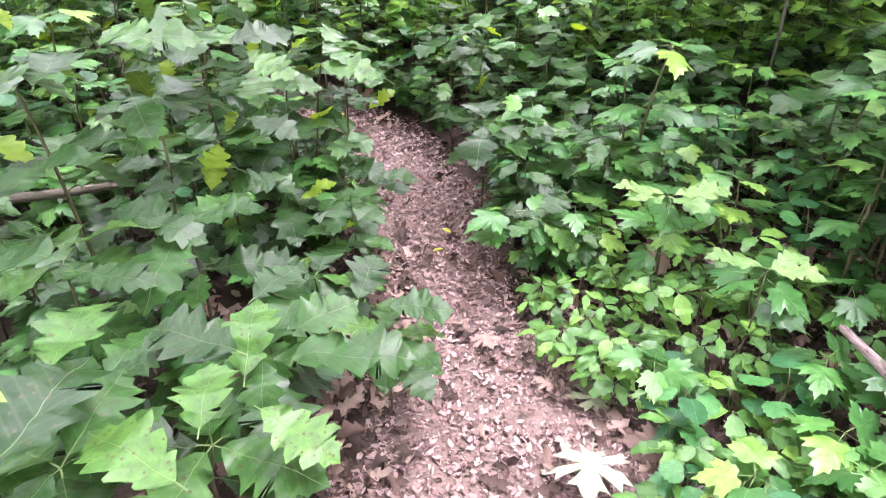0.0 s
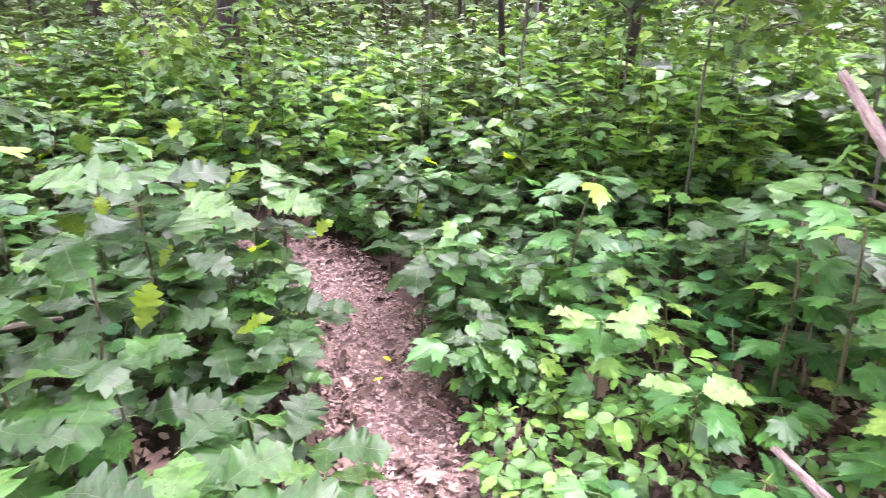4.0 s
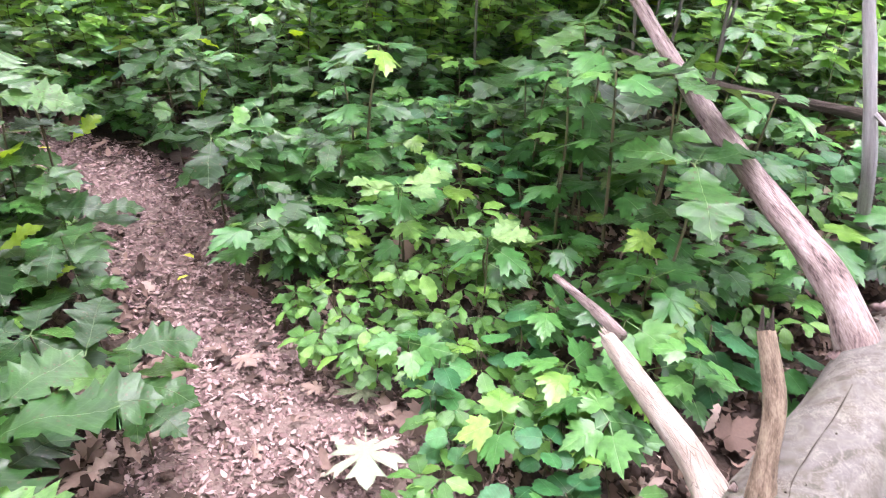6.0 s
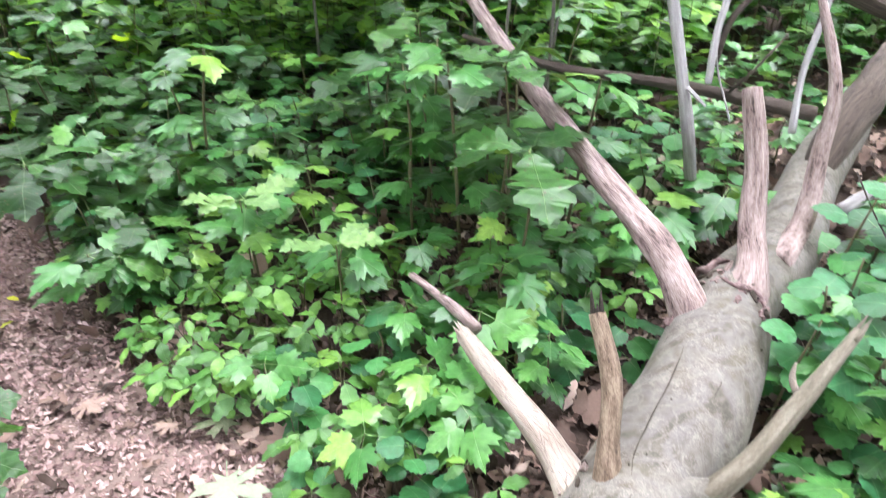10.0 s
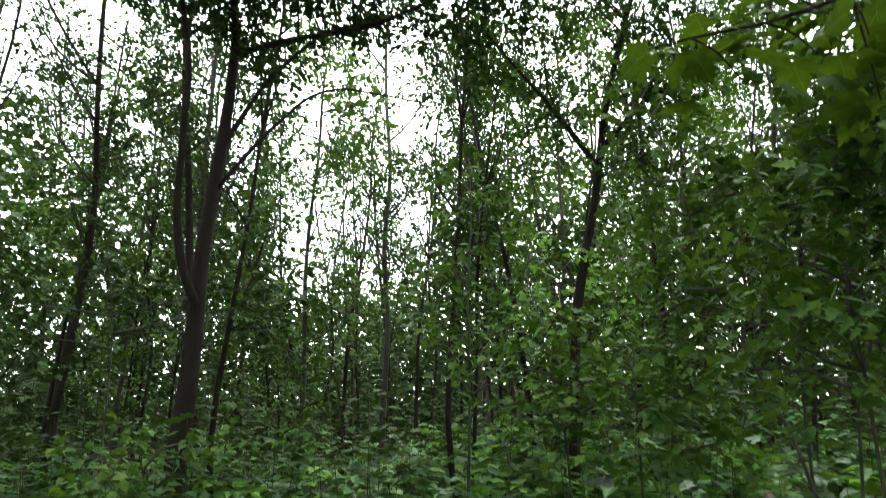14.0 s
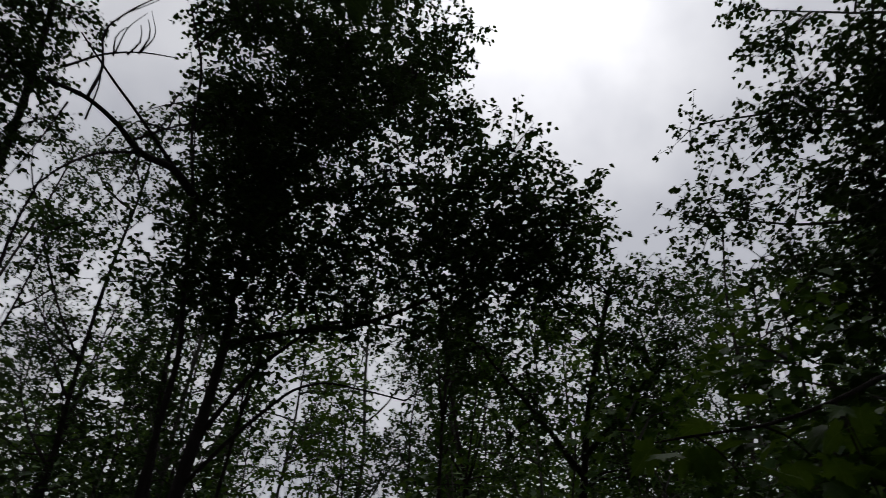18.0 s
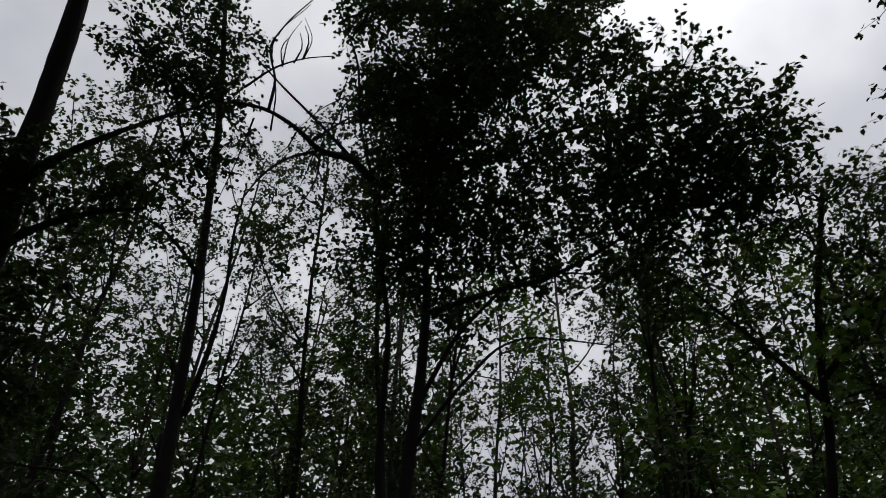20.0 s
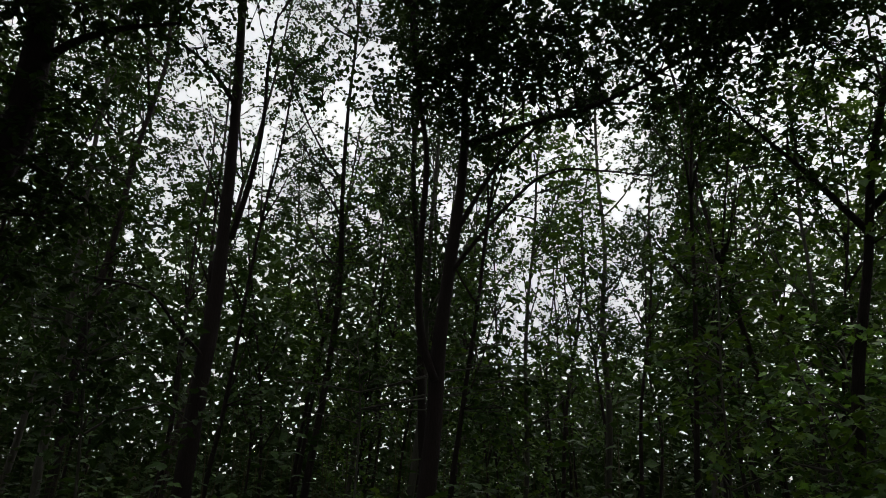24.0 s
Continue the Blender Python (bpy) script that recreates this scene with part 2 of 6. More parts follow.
LOGWOOD = plain_material("weathered_smooth_log", [(0.3, (0.030, 0.024, 0.018)), (0.42, (0.055, 0.047, 0.037)), (0.52, (0.080, 0.070, 0.057)), (0.6, (0.107, 0.094, 0.081)), (0.72, (0.168, 0.152, 0.138))],
                         rough=0.75, scale=9.0, fine=45.0, bump_depth=0.006, stretch=(1, 1, 1))
def mottle(mat, scale, tint, edge, amount, patch=0.0, twist=1.6):
    """Wandering marks on weathered wood; patch: the size of the fields that carry them."""
    n, l = mat.node_tree.nodes, mat.node_tree.links
    p = next(q for q in n if q.type == "BSDF_PRINCIPLED")
    old = p.inputs["Base Color"].links[0].from_socket
    co, nz = n.new("ShaderNodeTexCoord"), n.new("ShaderNodeTexNoise")
    nz.inputs["Scale"].default_value, nz.inputs["Detail"].default_value, nz.inputs["Distortion"].default_value = scale, 2.0, twist
    l.new(co.outputs["Object"], nz.inputs["Vector"])
    line = math_node(n, l, "SUBTRACT", 1.0, math_node(n, l, "DIVIDE", math_node(n, l, "ABSOLUTE", math_node(n, l, "SUBTRACT", nz.outputs["Fac"], 0.5)), edge), clamp=True)
    if patch:
        where = n.new("ShaderNodeTexNoise")
        where.inputs["Scale"].default_value, where.inputs["Detail"].default_value = patch, 3.0
        l.new(co.outputs["Object"], where.inputs["Vector"])
        line = math_node(n, l, "MULTIPLY", line, math_node(n, l, "MULTIPLY", math_node(n, l, "SUBTRACT", where.outputs["Fac"], 0.47, clamp=True), 9.0, clamp=True))
    l.new(mix_rgb(n, l, math_node(n, l, "MULTIPLY", line, amount), old, tint), p.inputs["Base Color"])


mottle(LOGWOOD, 4.0, (0.10, 0.088, 0.06), 0.12, 0.4)
mottle(LOGWOOD, 5.5, (0.15, 0.135, 0.135), 0.12, 0.5)
mottle(LOGWOOD, 9.0, (0.175, 0.155, 0.138), 0.06, 0.4)
mottle(LOGWOOD, 44.0, (0.30, 0.26, 0.24), 0.05, 0.28, 7.0, 2.4)
mottle(LOGWOOD, 31.0, (0.32, 0.275, 0.255), 0.026, 0.28, 5.0, 3.0)
mottle(LOGWOOD, 70.0, (0.28, 0.24, 0.225), 0.05, 0.5, 11.0)
mottle(LOGWOOD, 60.0, (0.07, 0.052, 0.045), 0.022, 0.45, 9.0)
BARE = plain_material("bleached_branch_wood", [(0.3, (0.058, 0.047, 0.034)), (0.48, (0.108, 0.09, 0.067)), (0.66, (0.18, 0.154, 0.125))],
                      rough=0.75, scale=6.0, fine=40.0, bump_depth=0.006, coords="UV", stretch=(1.6, 2.2, 1))
BLEACH = plain_material("sun_bleached_branch", [(0.3, (0.20, 0.15, 0.125)), (0.48, (0.29, 0.23, 0.195)), (0.66, (0.40, 0.335, 0.295))], rough=0.7, scale=5.0, fine=34.0, bump_depth=0.006,
                        coords="UV", stretch=(1.6, 2.0, 1), crack=0.025)
PEEL = plain_material("peeling_bark_branch", [(0.36, (0.045, 0.03, 0.028)), (0.44, (0.165, 0.115, 0.108)), (0.56, (0.265, 0.20, 0.19)), (0.72, (0.41, 0.34, 0.325))],
                      rough=0.85, scale=5.0, fine=26.0, bump_depth=0.012, coords="UV", stretch=(1.5, 1.7, 1))
TORN = plain_material("torn_pink_bark", [(0.34, (0.045, 0.028, 0.026)), (0.48, (0.14, 0.092, 0.09)), (0.66, (0.30, 0.21, 0.21))], rough=0.9, scale=14.0, fine=70.0, bump_depth=0.01)
GREYWOOD = plain_material("grey_dead_wood", [(0.3, (0.14, 0.128, 0.13)), (0.7, (0.31, 0.285, 0.29))], rough=0.8, scale=6.0, fine=50.0, bump_depth=0.004, coords="UV", stretch=(2, 0.8, 1))
STUBWOOD = plain_material("brown_mottled_stub", [(0.34, (0.055, 0.036, 0.027)), (0.48, (0.145, 0.10, 0.072)), (0.62, (0.24, 0.18, 0.135))], rough=0.85, scale=7.0, fine=40.0, bump_depth=0.01, coords="UV", stretch=(1.6, 2.4, 1))
DARKWOOD = plain_material("dark_rotten_wood", [(0.3, (0.03, 0.022, 0.018)), (0.7, (0.105, 0.078, 0.065))], rough=0.9, scale=6.0, fine=40.0, bump_depth=0.01, coords="UV", stretch=(5, 0.8, 1), crack=0.08)
BARK = plain_material("tree_bark", [(0.25, (0.011, 0.007, 0.007)), (0.5, (0.028, 0.018, 0.018)), (0.8, (0.062, 0.042, 0.042))], rough=0.9, scale=7.0, fine=30.0, bump_depth=0.02,
                      coords="UV", stretch=(6, 1.0, 1), crack=0.07)
BARKGREY = plain_material("grey_smooth_bark", [(0.25, (0.045, 0.04, 0.034)), (0.6, (0.10, 0.092, 0.08)), (0.85, (0.18, 0.17, 0.15))], rough=0.85, scale=4.0, fine=30.0, bump_depth=0.01,
                          coords="UV", stretch=(3, 1.5, 1))
WOUND = plain_material("dark_crack", [(0.3, (0.02, 0.015, 0.012)), (0.7, (0.06, 0.045, 0.035))], rough=0.95)


# ---------------------------------------------------------------- the lie of the land
def land(x, y):
    """The ground's height: rising to the right of the path and gently ahead."""
    x, y = np.asarray(x, float), np.asarray(y, float)
    right = 0.42 * np.tanh(np.maximum(x - 0.45, 0) * 0.15 / 0.42)
    ahead = 0.5 * np.tanh(np.maximum(y - 1.9, 0) * 0.07 / 0.5)
    bumps = 0.022 * np.sin(2.1 * x + 0.7 * y) + 0.02 * np.sin(1.3 * y - 1.9 * x + 1.0) - 0.02
    return right + ahead + bumps * np.clip((x * x + y * y) ** 0.5 / 3.0, 0.25, 3.0)


TRAIL = [(0.26, -3.0), (0.26, 0.6), (0.25, 1.2), (0.22, 1.6), (0.14, 1.85), (0.06, 2.08), (0.03, 2.5), (-0.05, 2.9), (-0.18, 3.25), (-0.42, 3.6), (-0.75, 3.9), (-1.5, 4.5), (-2.6, 5.4)]
TRAIL_HALF = [0.42, 0.42, 0.44, 0.36, 0.25, 0.17, 0.21, 0.24, 0.22, 0.2, 0.18, 0.15, 0.15]


def trail_gap(x, y):
    """Distance from the edge of the path; below zero on it."""
    x, y = np.asarray(x, float), np.asarray(y, float)
    best = np.full(x.shape, 9.0)
    for (ax, ay), (bx, by), ha, hb in zip(TRAIL, TRAIL[1:], TRAIL_HALF, TRAIL_HALF[1:]):
        dx, dy = bx - ax, by - ay
        k = np.clip(((x - ax) * dx + (y - ay) * dy) / (dx * dx + dy * dy), 0, 1)
        best = np.minimum(best, np.hypot(x - ax - k * dx, y - ay - k * dy) - (ha + k * (hb - ha)))
    return best


LOG_AXIS = [(0.30, 0.11, 0.165), (0.836, 0.339, 0.223), (1.063, 0.427, 0.268), (1.262, 0.505, 0.307), (1.488, 0.576, 0.343), (1.723, 0.678, 0.385), (1.93, 0.765, 0.42),
            (2.31, 0.837, 0.447), (2.643, 0.98, 0.479), (3.109, 1.148, 0.509), (3.60, 1.30, 0.53)]
LOG_R = [0.172, 0.165, 0.158, 0.150, 0.154, 0.146, 0.128, 0.112, 0.11, 0.11, 0.10]


def log_gap(x, y):
    x, y = np.asarray(x, float), np.asarray(y, float)
    best = np.full(x.shape, 9.0)
    for (ax, ay, _), (bx, by, _) in zip(LOG_AXIS, LOG_AXIS[1:]):
        dx, dy = bx - ax, by - ay
        k = np.clip(((x - ax) * dx + (y - ay) * dy) / (dx * dx + dy * dy), 0, 1)
        best = np.minimum(best, np.hypot(x - ax - k * dx, y - ay - k * dy) - 0.155)
    return best


# ---------------------------------------------------------------- mesh helpers
def mesh_of(name, verts, faces, mat, uvs=None, smooth=True):
    me = bpy.data.meshes.new(name)
    me.from_pydata([tuple(v) for v in verts], [], faces)
    me.materials.append(mat)
    if uvs is not None:
        layer = me.uv_layers.new(name="UVMap")
        loop_v = np.empty(len(me.loops), np.int32)
        me.loops.foreach_get("vertex_index", loop_v)
        layer.data.foreach_set("uv", np.asarray(uvs, np.float32)[loop_v].ravel())
    if smooth:
        me.polygons.foreach_set("use_smooth", np.ones(len(me.polygons), bool))
    me.update()
    return me


def fast_mesh(name, verts, tris, mat, uvs=None, smooth=False):
    """A big triangle mesh from arrays."""
    me = bpy.data.meshes.new(name)
    nv, nt = len(verts), len(tris)
    me.vertices.add(nv)
    me.vertices.foreach_set("co", np.asarray(verts, np.float32).ravel())
    me.loops.add(nt * 3)
    me.loops.foreach_set("vertex_index", np.asarray(tris, np.int32).ravel())
    me.polygons.add(nt)
    me.polygons.foreach_set("loop_start", np.arange(0, nt * 3, 3, dtype=np.int32))
    me.polygons.foreach_set("loop_total", np.full(nt, 3, np.int32))
    if smooth:
        me.polygons.foreach_set("use_smooth", np.ones(nt, bool))
    me.materials.append(mat)
    if uvs is not None:
        layer = me.uv_layers.new(name="UVMap")
        layer.data.foreach_set("uv", np.asarray(uvs, np.float32)[np.asarray(tris).ravel()].ravel())
    me.update(calc_edges=True)
    return me


def thing(name, at, label, category, group="", kind=""):
    ob = new(name)
    ob.empty_display_size = 0.05
    ob.matrix_world = Matrix.Translation(at)
    return tagged(ob, label, category, group, kind)


def part(name, me, parent, label="", m=None, kind=""):
    """Links a mesh as one object under a thing or a part; m is its pose in the parent's own space."""
    ob = new(name, me)
    ob.parent = parent
    if m is not None:
        ob.matrix_basis = m
    return tagged(ob, label, "", "", kind)


def tube(points, radii, sides=10, rough=0.0, seed=0, step=0.0, close=True, twist=0.0):
    """Vertices, faces and uvs of a tapered limb along points, evened out and a little uneven."""
    P, R = np.array(points, float), np.array(radii, float)
    seg = np.linalg.norm(np.diff(P, axis=0), axis=1)
    s = np.concatenate([[0], np.cumsum(seg)])
    n = max(len(P), int(s[-1] / step) + 1) if step else len(P) * 3
    u = np.linspace(0, s[-1], n)
    # smooth through the points (Catmull-Rom by pieces)
    T = np.gradient(P, s, axis=0)
    k = np.clip(np.searchsorted(s, u, side="right") - 1, 0, len(s) - 2)
    h = (s[k + 1] - s[k])[:, None]
    w = ((u - s[k]) / (s[k + 1] - s[k]))[:, None]
    C = (2 * w**3 - 3 * w**2 + 1) * P[k] + (w**3 - 2 * w**2 + w) * h * T[k] + (-2 * w**3 + 3 * w**2) * P[k + 1] + (w**3 - w**2) * h * T[k + 1]
    rad = np.interp(u, s, R)
    rng = np.random.RandomState(seed + 11)
    tang = np.gradient(C, axis=0)
    tang /= np.linalg.norm(tang, axis=1)[:, None] + 1e-9
    side = np.cross(tang[0], [0.13, 0.21, 1.0] if abs(tang[0][2]) < 0.9 else [1.0, 0.1, 0.2])
    verts, uvs, faces = [], [], []
    ph = rng.rand(6) * 6.28
    for i in range(n):
        side = side - tang[i] * side.dot(tang[i])
        side /= np.linalg.norm(side) + 1e-9
        up = np.cross(tang[i], side)
        for j in range(sides + 1):
            a = 2 * math.pi * j / sides + twist * i
            bump = 1 + rough * (math.sin(2 * a + ph[0] + u[i] * 5) + 0.7 * math.sin(3 * a + ph[1] - u[i] * 7) + 0.6 * math.sin(u[i] * 23 + ph[2]) + 0.5 * math.sin(5 * a + ph[3] + u[i] * 17))
            verts.append(C[i] + (side * math.cos(a) + up * math.sin(a)) * rad[i] * bump)
            uvs.append((j / sides * max(1, round(2 * math.pi * R[0] * 4)), u[i]))
    w_ = sides + 1
    for i in range(n - 1):
        for j in range(sides):
            faces.append((i * w_ + j, i * w_ + j + 1, (i + 1) * w_ + j + 1, (i + 1) * w_ + j))
    if close:
        for i, flip in ((0, True), (n - 1, False)):
            c = len(verts)
            verts.append(C[i] + tang[i] * (0.25 * rad[i] * (-1 if flip else 1)))
            uvs.append((0.5, u[i]))
            for j in range(sides):
                a, b = i * w_ + j, i * w_ + j + 1
                faces.append((b, a, c) if flip else (a, b, c))
    return verts, faces, uvs


def limb_mesh(name, points, radii, mat, origin=(0, 0, 0), **kw):
    o = np.array(origin, float)
    v, f, uv = tube([np.array(p, float) - o for p in points], radii, **kw)
    return mesh_of(name, v, f, mat, uv)


class Cloud:
    """Many small pieces or thin sticks gathered into one mesh."""

    def __init__(self):
        self.v, self.t, self.uv, self.n = [], [], [], 0

    def add(self, v, t, uv):
        self.v.append(v), self.t.append(t + self.n), self.uv.append(uv)
        self.n += len(v)

    def leaves(self, template, P, yaw, tilt, roll, size):
        """Copies of a template at P; tilt lifts the tip, roll turns about the midrib."""
        tv, tt, tu = template
        P, yaw, tilt, roll, size = (np.asarray(a, float) for a in (P, yaw, tilt, roll, size))
        k = len(P)
        if not k:
            return
        cz, sz, cx, sx, cy, sy = np.cos(yaw), np.sin(yaw), np.cos(tilt), np.sin(tilt), np.cos(roll), np.sin(roll)
        x, y, z = (tv[None, :, i] * size[:, None] for i in range(3))
        x, z = x * cy[:, None] + z * sy[:, None], -x * sy[:, None] + z * cy[:, None]
        y, z = y * cx[:, None] - z * sx[:, None], y * sx[:, None] + z * cx[:, None]
        x, y = x * cz[:, None] - y * sz[:, None], x * sz[:, None] + y * cz[:, None]
        v = np.stack([x, y, z], -1) + P[:, None, :]
        t = tt[None] + (np.arange(k) * len(tv))[:, None, None]
        self.add(v.reshape(-1, 3), t.reshape(-1, 3), np.tile(tu, (k, 1)))

    def sticks(self, A, B, ra, rb):
        """Three-sided sticks from A to B."""
        A, B = np.asarray(A, float).reshape(-1, 3), np.asarray(B, float).reshape(-1, 3)
        k = len(A)
        if not k:
            return
        ra, rb = np.broadcast_to(np.asarray(ra, float), k), np.broadcast_to(np.asarray(rb, float), k)
        d = B - A
        d /= np.linalg.norm(d, axis=1)[:, None] + 1e-9
        ref = np.where(np.abs(d[:, 2:3]) > 0.9, np.array([[1.0, 0, 0]]), np.array([[0, 0, 1.0]]))
        s = np.cross(d, ref)
        s /= np.linalg.norm(s, axis=1)[:, None] + 1e-9
        q = np.cross(d, s)
        rows = []
        for base, r in ((A, ra), (B, rb)):
            for a in (0, 2.094, 4.189):
                rows.append(base + (s * math.cos(a) + q * math.sin(a)) * r[:, None])
        v = np.stack(rows, 1)
        t = np.array([(0, 1, 4), (0, 4, 3), (1, 2, 5), (1, 5, 4), (2, 0, 3), (2, 3, 5)])
        t = t[None] + (np.arange(k) * 6)[:, None, None]
        self.add(v.reshape(-1, 3), t.reshape(-1, 3), np.tile(np.array([(0, 0), (0.4, 0), (0.8, 0), (0, 1), (0.4, 1), (0.8, 1)]), (k, 1)))

    def mesh(self, name, mat, origin=(0, 0, 0), smooth=False):
        return fast_mesh(name, np.concatenate(self.v) - np.array(origin), np.concatenate(self.t), mat, np.concatenate(self.uv), smooth)


# ---------------------------------------------------------------- leaf shapes (length 1 along y, upper side to z)
def strip_leaf(stations, curl=0.25, fold=0.18, wave=0.03, stalk=0.12, seed=0):
    """A leaf from stations (place on the midrib, edge place, half width); folded along the rib, tip drooping."""
    rng = np.random.RandomState(seed)
    v, uv, t = [], [], []

    def put(x, y):
        z = -curl * y * y + fold * abs(x) + wave * math.sin(9 * y + seed) * (1 + 3 * abs(x)) + rng.uniform(-0.012, 0.012)
        v.append((x, y + stalk, z))
        uv.append((0.5 + x, y))

    for rib, edge, half in stations:
        put(0, rib), put(-half * rng.uniform(0.9, 1.1), edge + rng.uniform(-0.015, 0.015)), put(half * rng.uniform(0.9, 1.1), edge + rng.uniform(-0.015, 0.015))
    for i in range(len(stations) - 1):
        a, b = 3 * i, 3 * i + 3
        t += [(a, b + 1, a + 1), (a, b, b + 1), (a, a + 2, b), (a + 2, b + 2, b)]
    if stalk == 0:
        return np.array(v), np.array(t), np.array(uv)
    k = len(v)
    for x in (-0.008, 0.008):
        v.append((x, 0, 0.0)), uv.append((0.5, 0))
    v.append((-0.008, stalk + 0.02, 0.0)), v.append((0.008, stalk + 0.02, 0.0))
    uv += [(0.5, 0), (0.5, 0)]
    t += [(k, k + 1, k + 3), (k, k + 3, k + 2)]
    return np.array(v), np.array(t), np.array(uv)


def oak_fine_shape(seed, broad=1.0):
    st = [(0.0, 0.0, 0.012), (0.065, 0.05, 0.06), (0.13, 0.155, 0.145), (0.175, 0.22, 0.205), (0.21, 0.23, 0.185), (0.248, 0.262, 0.158), (0.305, 0.34, 0.235), (0.35, 0.42, 0.315), (0.388, 0.43, 0.275), (0.432, 0.46, 0.205),
          (0.50, 0.545, 0.295), (0.548, 0.635, 0.365), (0.59, 0.64, 0.315), (0.635, 0.67, 0.212), (0.695, 0.74, 0.27), (0.745, 0.82, 0.30), (0.785, 0.825, 0.24), (0.82, 0.852, 0.155), (0.873, 0.92, 0.158), (0.91, 0.938, 0.09), (1.0, 1.02, 0.004)]
    return strip_leaf([(a, b, c * broad) for a, b, c in st], curl=0.17, fold=0.1, wave=0.025, seed=seed)


def oak_shape(seed, broad=1.0):
    st = [(0.0, 0.0, 0.012), (0.09, 0.08, 0.07), (0.16, 0.22, 0.21), (0.23, 0.23, 0.19), (0.33, 0.41, 0.33), (0.39, 0.42, 0.25), (0.51, 0.61, 0.37), (0.57, 0.60, 0.26),
          (0.67, 0.79, 0.30), (0.73, 0.77, 0.19), (0.82, 0.92, 0.18), (0.88, 0.90, 0.09), (1.0, 1.02, 0.006)]
    return strip_leaf([(a, b, c * broad) for a, b, c in st], curl=0.22, fold=0.16, seed=seed)


def ovate_shape(seed, broad=0.27, curl=0.25, teeth=True):
    st = [(0, 0, 0.01)]
    for i in range(1, 8):
        y = i / 8
        w = broad * math.sin(math.pi * y ** 0.9) ** 0.65
        st.append((y, y + (0.05 if teeth and i % 2 else -0.02), w * (1.12 if teeth and i % 2 else 0.86)))
    st.append((1.0, 1.0, 0.004))
    return strip_leaf(st, curl=curl, fold=0.2, wave=0.02, seed=seed)


def fan_leaf(outline, hub, curl=0.2, cup=0.08, stalk=0.35, seed=0):
    """A palmate or round leaf: a fan from the hub to the outline."""
    rng = np.random.RandomState(seed)
    pts = [hub] + outline
    v, uv = [], []
    for i, (x, y) in enumerate(pts):
        r = math.hypot(x - hub[0], y - hub[1])
        z = -curl * r * r + (0 if i == 0 else cup * math.sin(3 * math.atan2(y - hub[1], x - hub[0]) + seed) * r) + rng.uniform(-0.01, 0.01)
        v.append((x, y + stalk, z)), uv.append((0.5 + x * 0.7, y))
    n = len(outline)
    t = [(0, 1 + i, 1 + (i + 1) % n) for i in range(n)]
    k = len(v)
    v += [(-0.009, 0, -0.01), (0.009, 0, -0.01), (-0.009, stalk + hub[1], 0), (0.009, stalk + hub[1], 0)]
    uv += [(0.5, 0)] * 4
    t += [(k, k + 1, k + 3), (k, k + 3, k + 2)]
    return np.array(v), np.array(t), np.array(uv)


def maple_shape(seed):
    half = [(0.02, 0.02), (0.16, -0.06), (0.30, 0.0), (0.30, 0.09), (0.44, 0.14), (0.36, 0.22), (0.55, 0.42), (0.42, 0.43), (0.44, 0.56), (0.30, 0.49), (0.22, 0.46),
            (0.27, 0.66), (0.17, 0.68), (0.17, 0.80), (0.08, 0.82), (0.0, 1.0)]
    return fan_leaf(half + [(-x, y) for x, y in half[-2::-1]], (0, 0.22), curl=0.32, seed=seed)


def heart_shape(seed, stalk=0.35):
    half = [(0.01, 0.05), (0.14, 0.0), (0.25, 0.05), (0.33, 0.05), (0.38, 0.15), (0.45, 0.20), (0.44, 0.30), (0.50, 0.40), (0.44, 0.47), (0.47, 0.59), (0.38, 0.64), (0.37, 0.77), (0.26, 0.80), (0.21, 0.92), (0.10, 0.92), (0.0, 1.0)]
    return fan_leaf(half + [(-x, y) for x, y in half[-2::-1]], (0, 0.35), curl=0.3, cup=0.06, stalk=stalk, seed=seed)


def far_shape(width=0.4, fold=0.2, seed=0):
    """A leaf of four triangles for the crowns."""
    v = [(0, 0, 0), (-width, 0.36, fold * width), (-width * 0.55, 0.76, fold * width - 0.06), (0, 1.0, -0.15), (width * 0.6, 0.74, fold * width - 0.06), (width, 0.38, fold * width)]
    t = [(0, 2, 1), (0, 3, 2), (0, 4, 3), (0, 5, 4)]
    uv = [(0.5 + x, y) for x, y, z in v]
    return np.array(v), np.array(t), np.array(uv)


def lobed_far_shape(seed=0):
    """A small lobed leaf for crowns seen against the sky."""
    o = [(0.0, 0.0), (0.34, 0.05), (0.24, 0.22), (0.52, 0.42), (0.25, 0.47), (0.2, 0.7), (0.0, 1.0), (-0.2, 0.7), (-0.25, 0.47), (-0.52, 0.42), (-0.24, 0.22), (-0.34, 0.05)]
    v = [(0, 0.3, -0.05)] + [(x, y, 0.12 * abs(x) - 0.1 * y * y) for x, y in o]
    t = [(0, 1 + i, 1 + (i + 1) % len(o)) for i in range(len(o))]
    return np.array(v), np.array(t), np.array([(0.5 + x, y) for x, y, z in v])


OAKS = [oak_shape(s, b) for s, b in ((1, 1.0), (2, 1.12), (3, 0.92), (4, 1.05))]
MAPLES = [maple_shape(s) for s in (1, 2, 3)]
OVATES = [ovate_shape(s, b) for s, b in ((1, 0.26), (2, 0.29), (3, 0.24))]
HEARTS = [heart_shape(s) for s in (1, 2, 3)]
FAR, FAR_LOBED = far_shape(), lobed_far_shape()
DIAMOND = (np.array([(0, 0, 0), (-0.38, 0.45, 0.09), (0, 1.0, -0.12), (0.38, 0.42, 0.09)]), np.array([(0, 2, 1), (0, 3, 2)]), np.array([(0.5, 0), (0.16, 0.48), (0.5, 1), (0.84, 0.44)]))


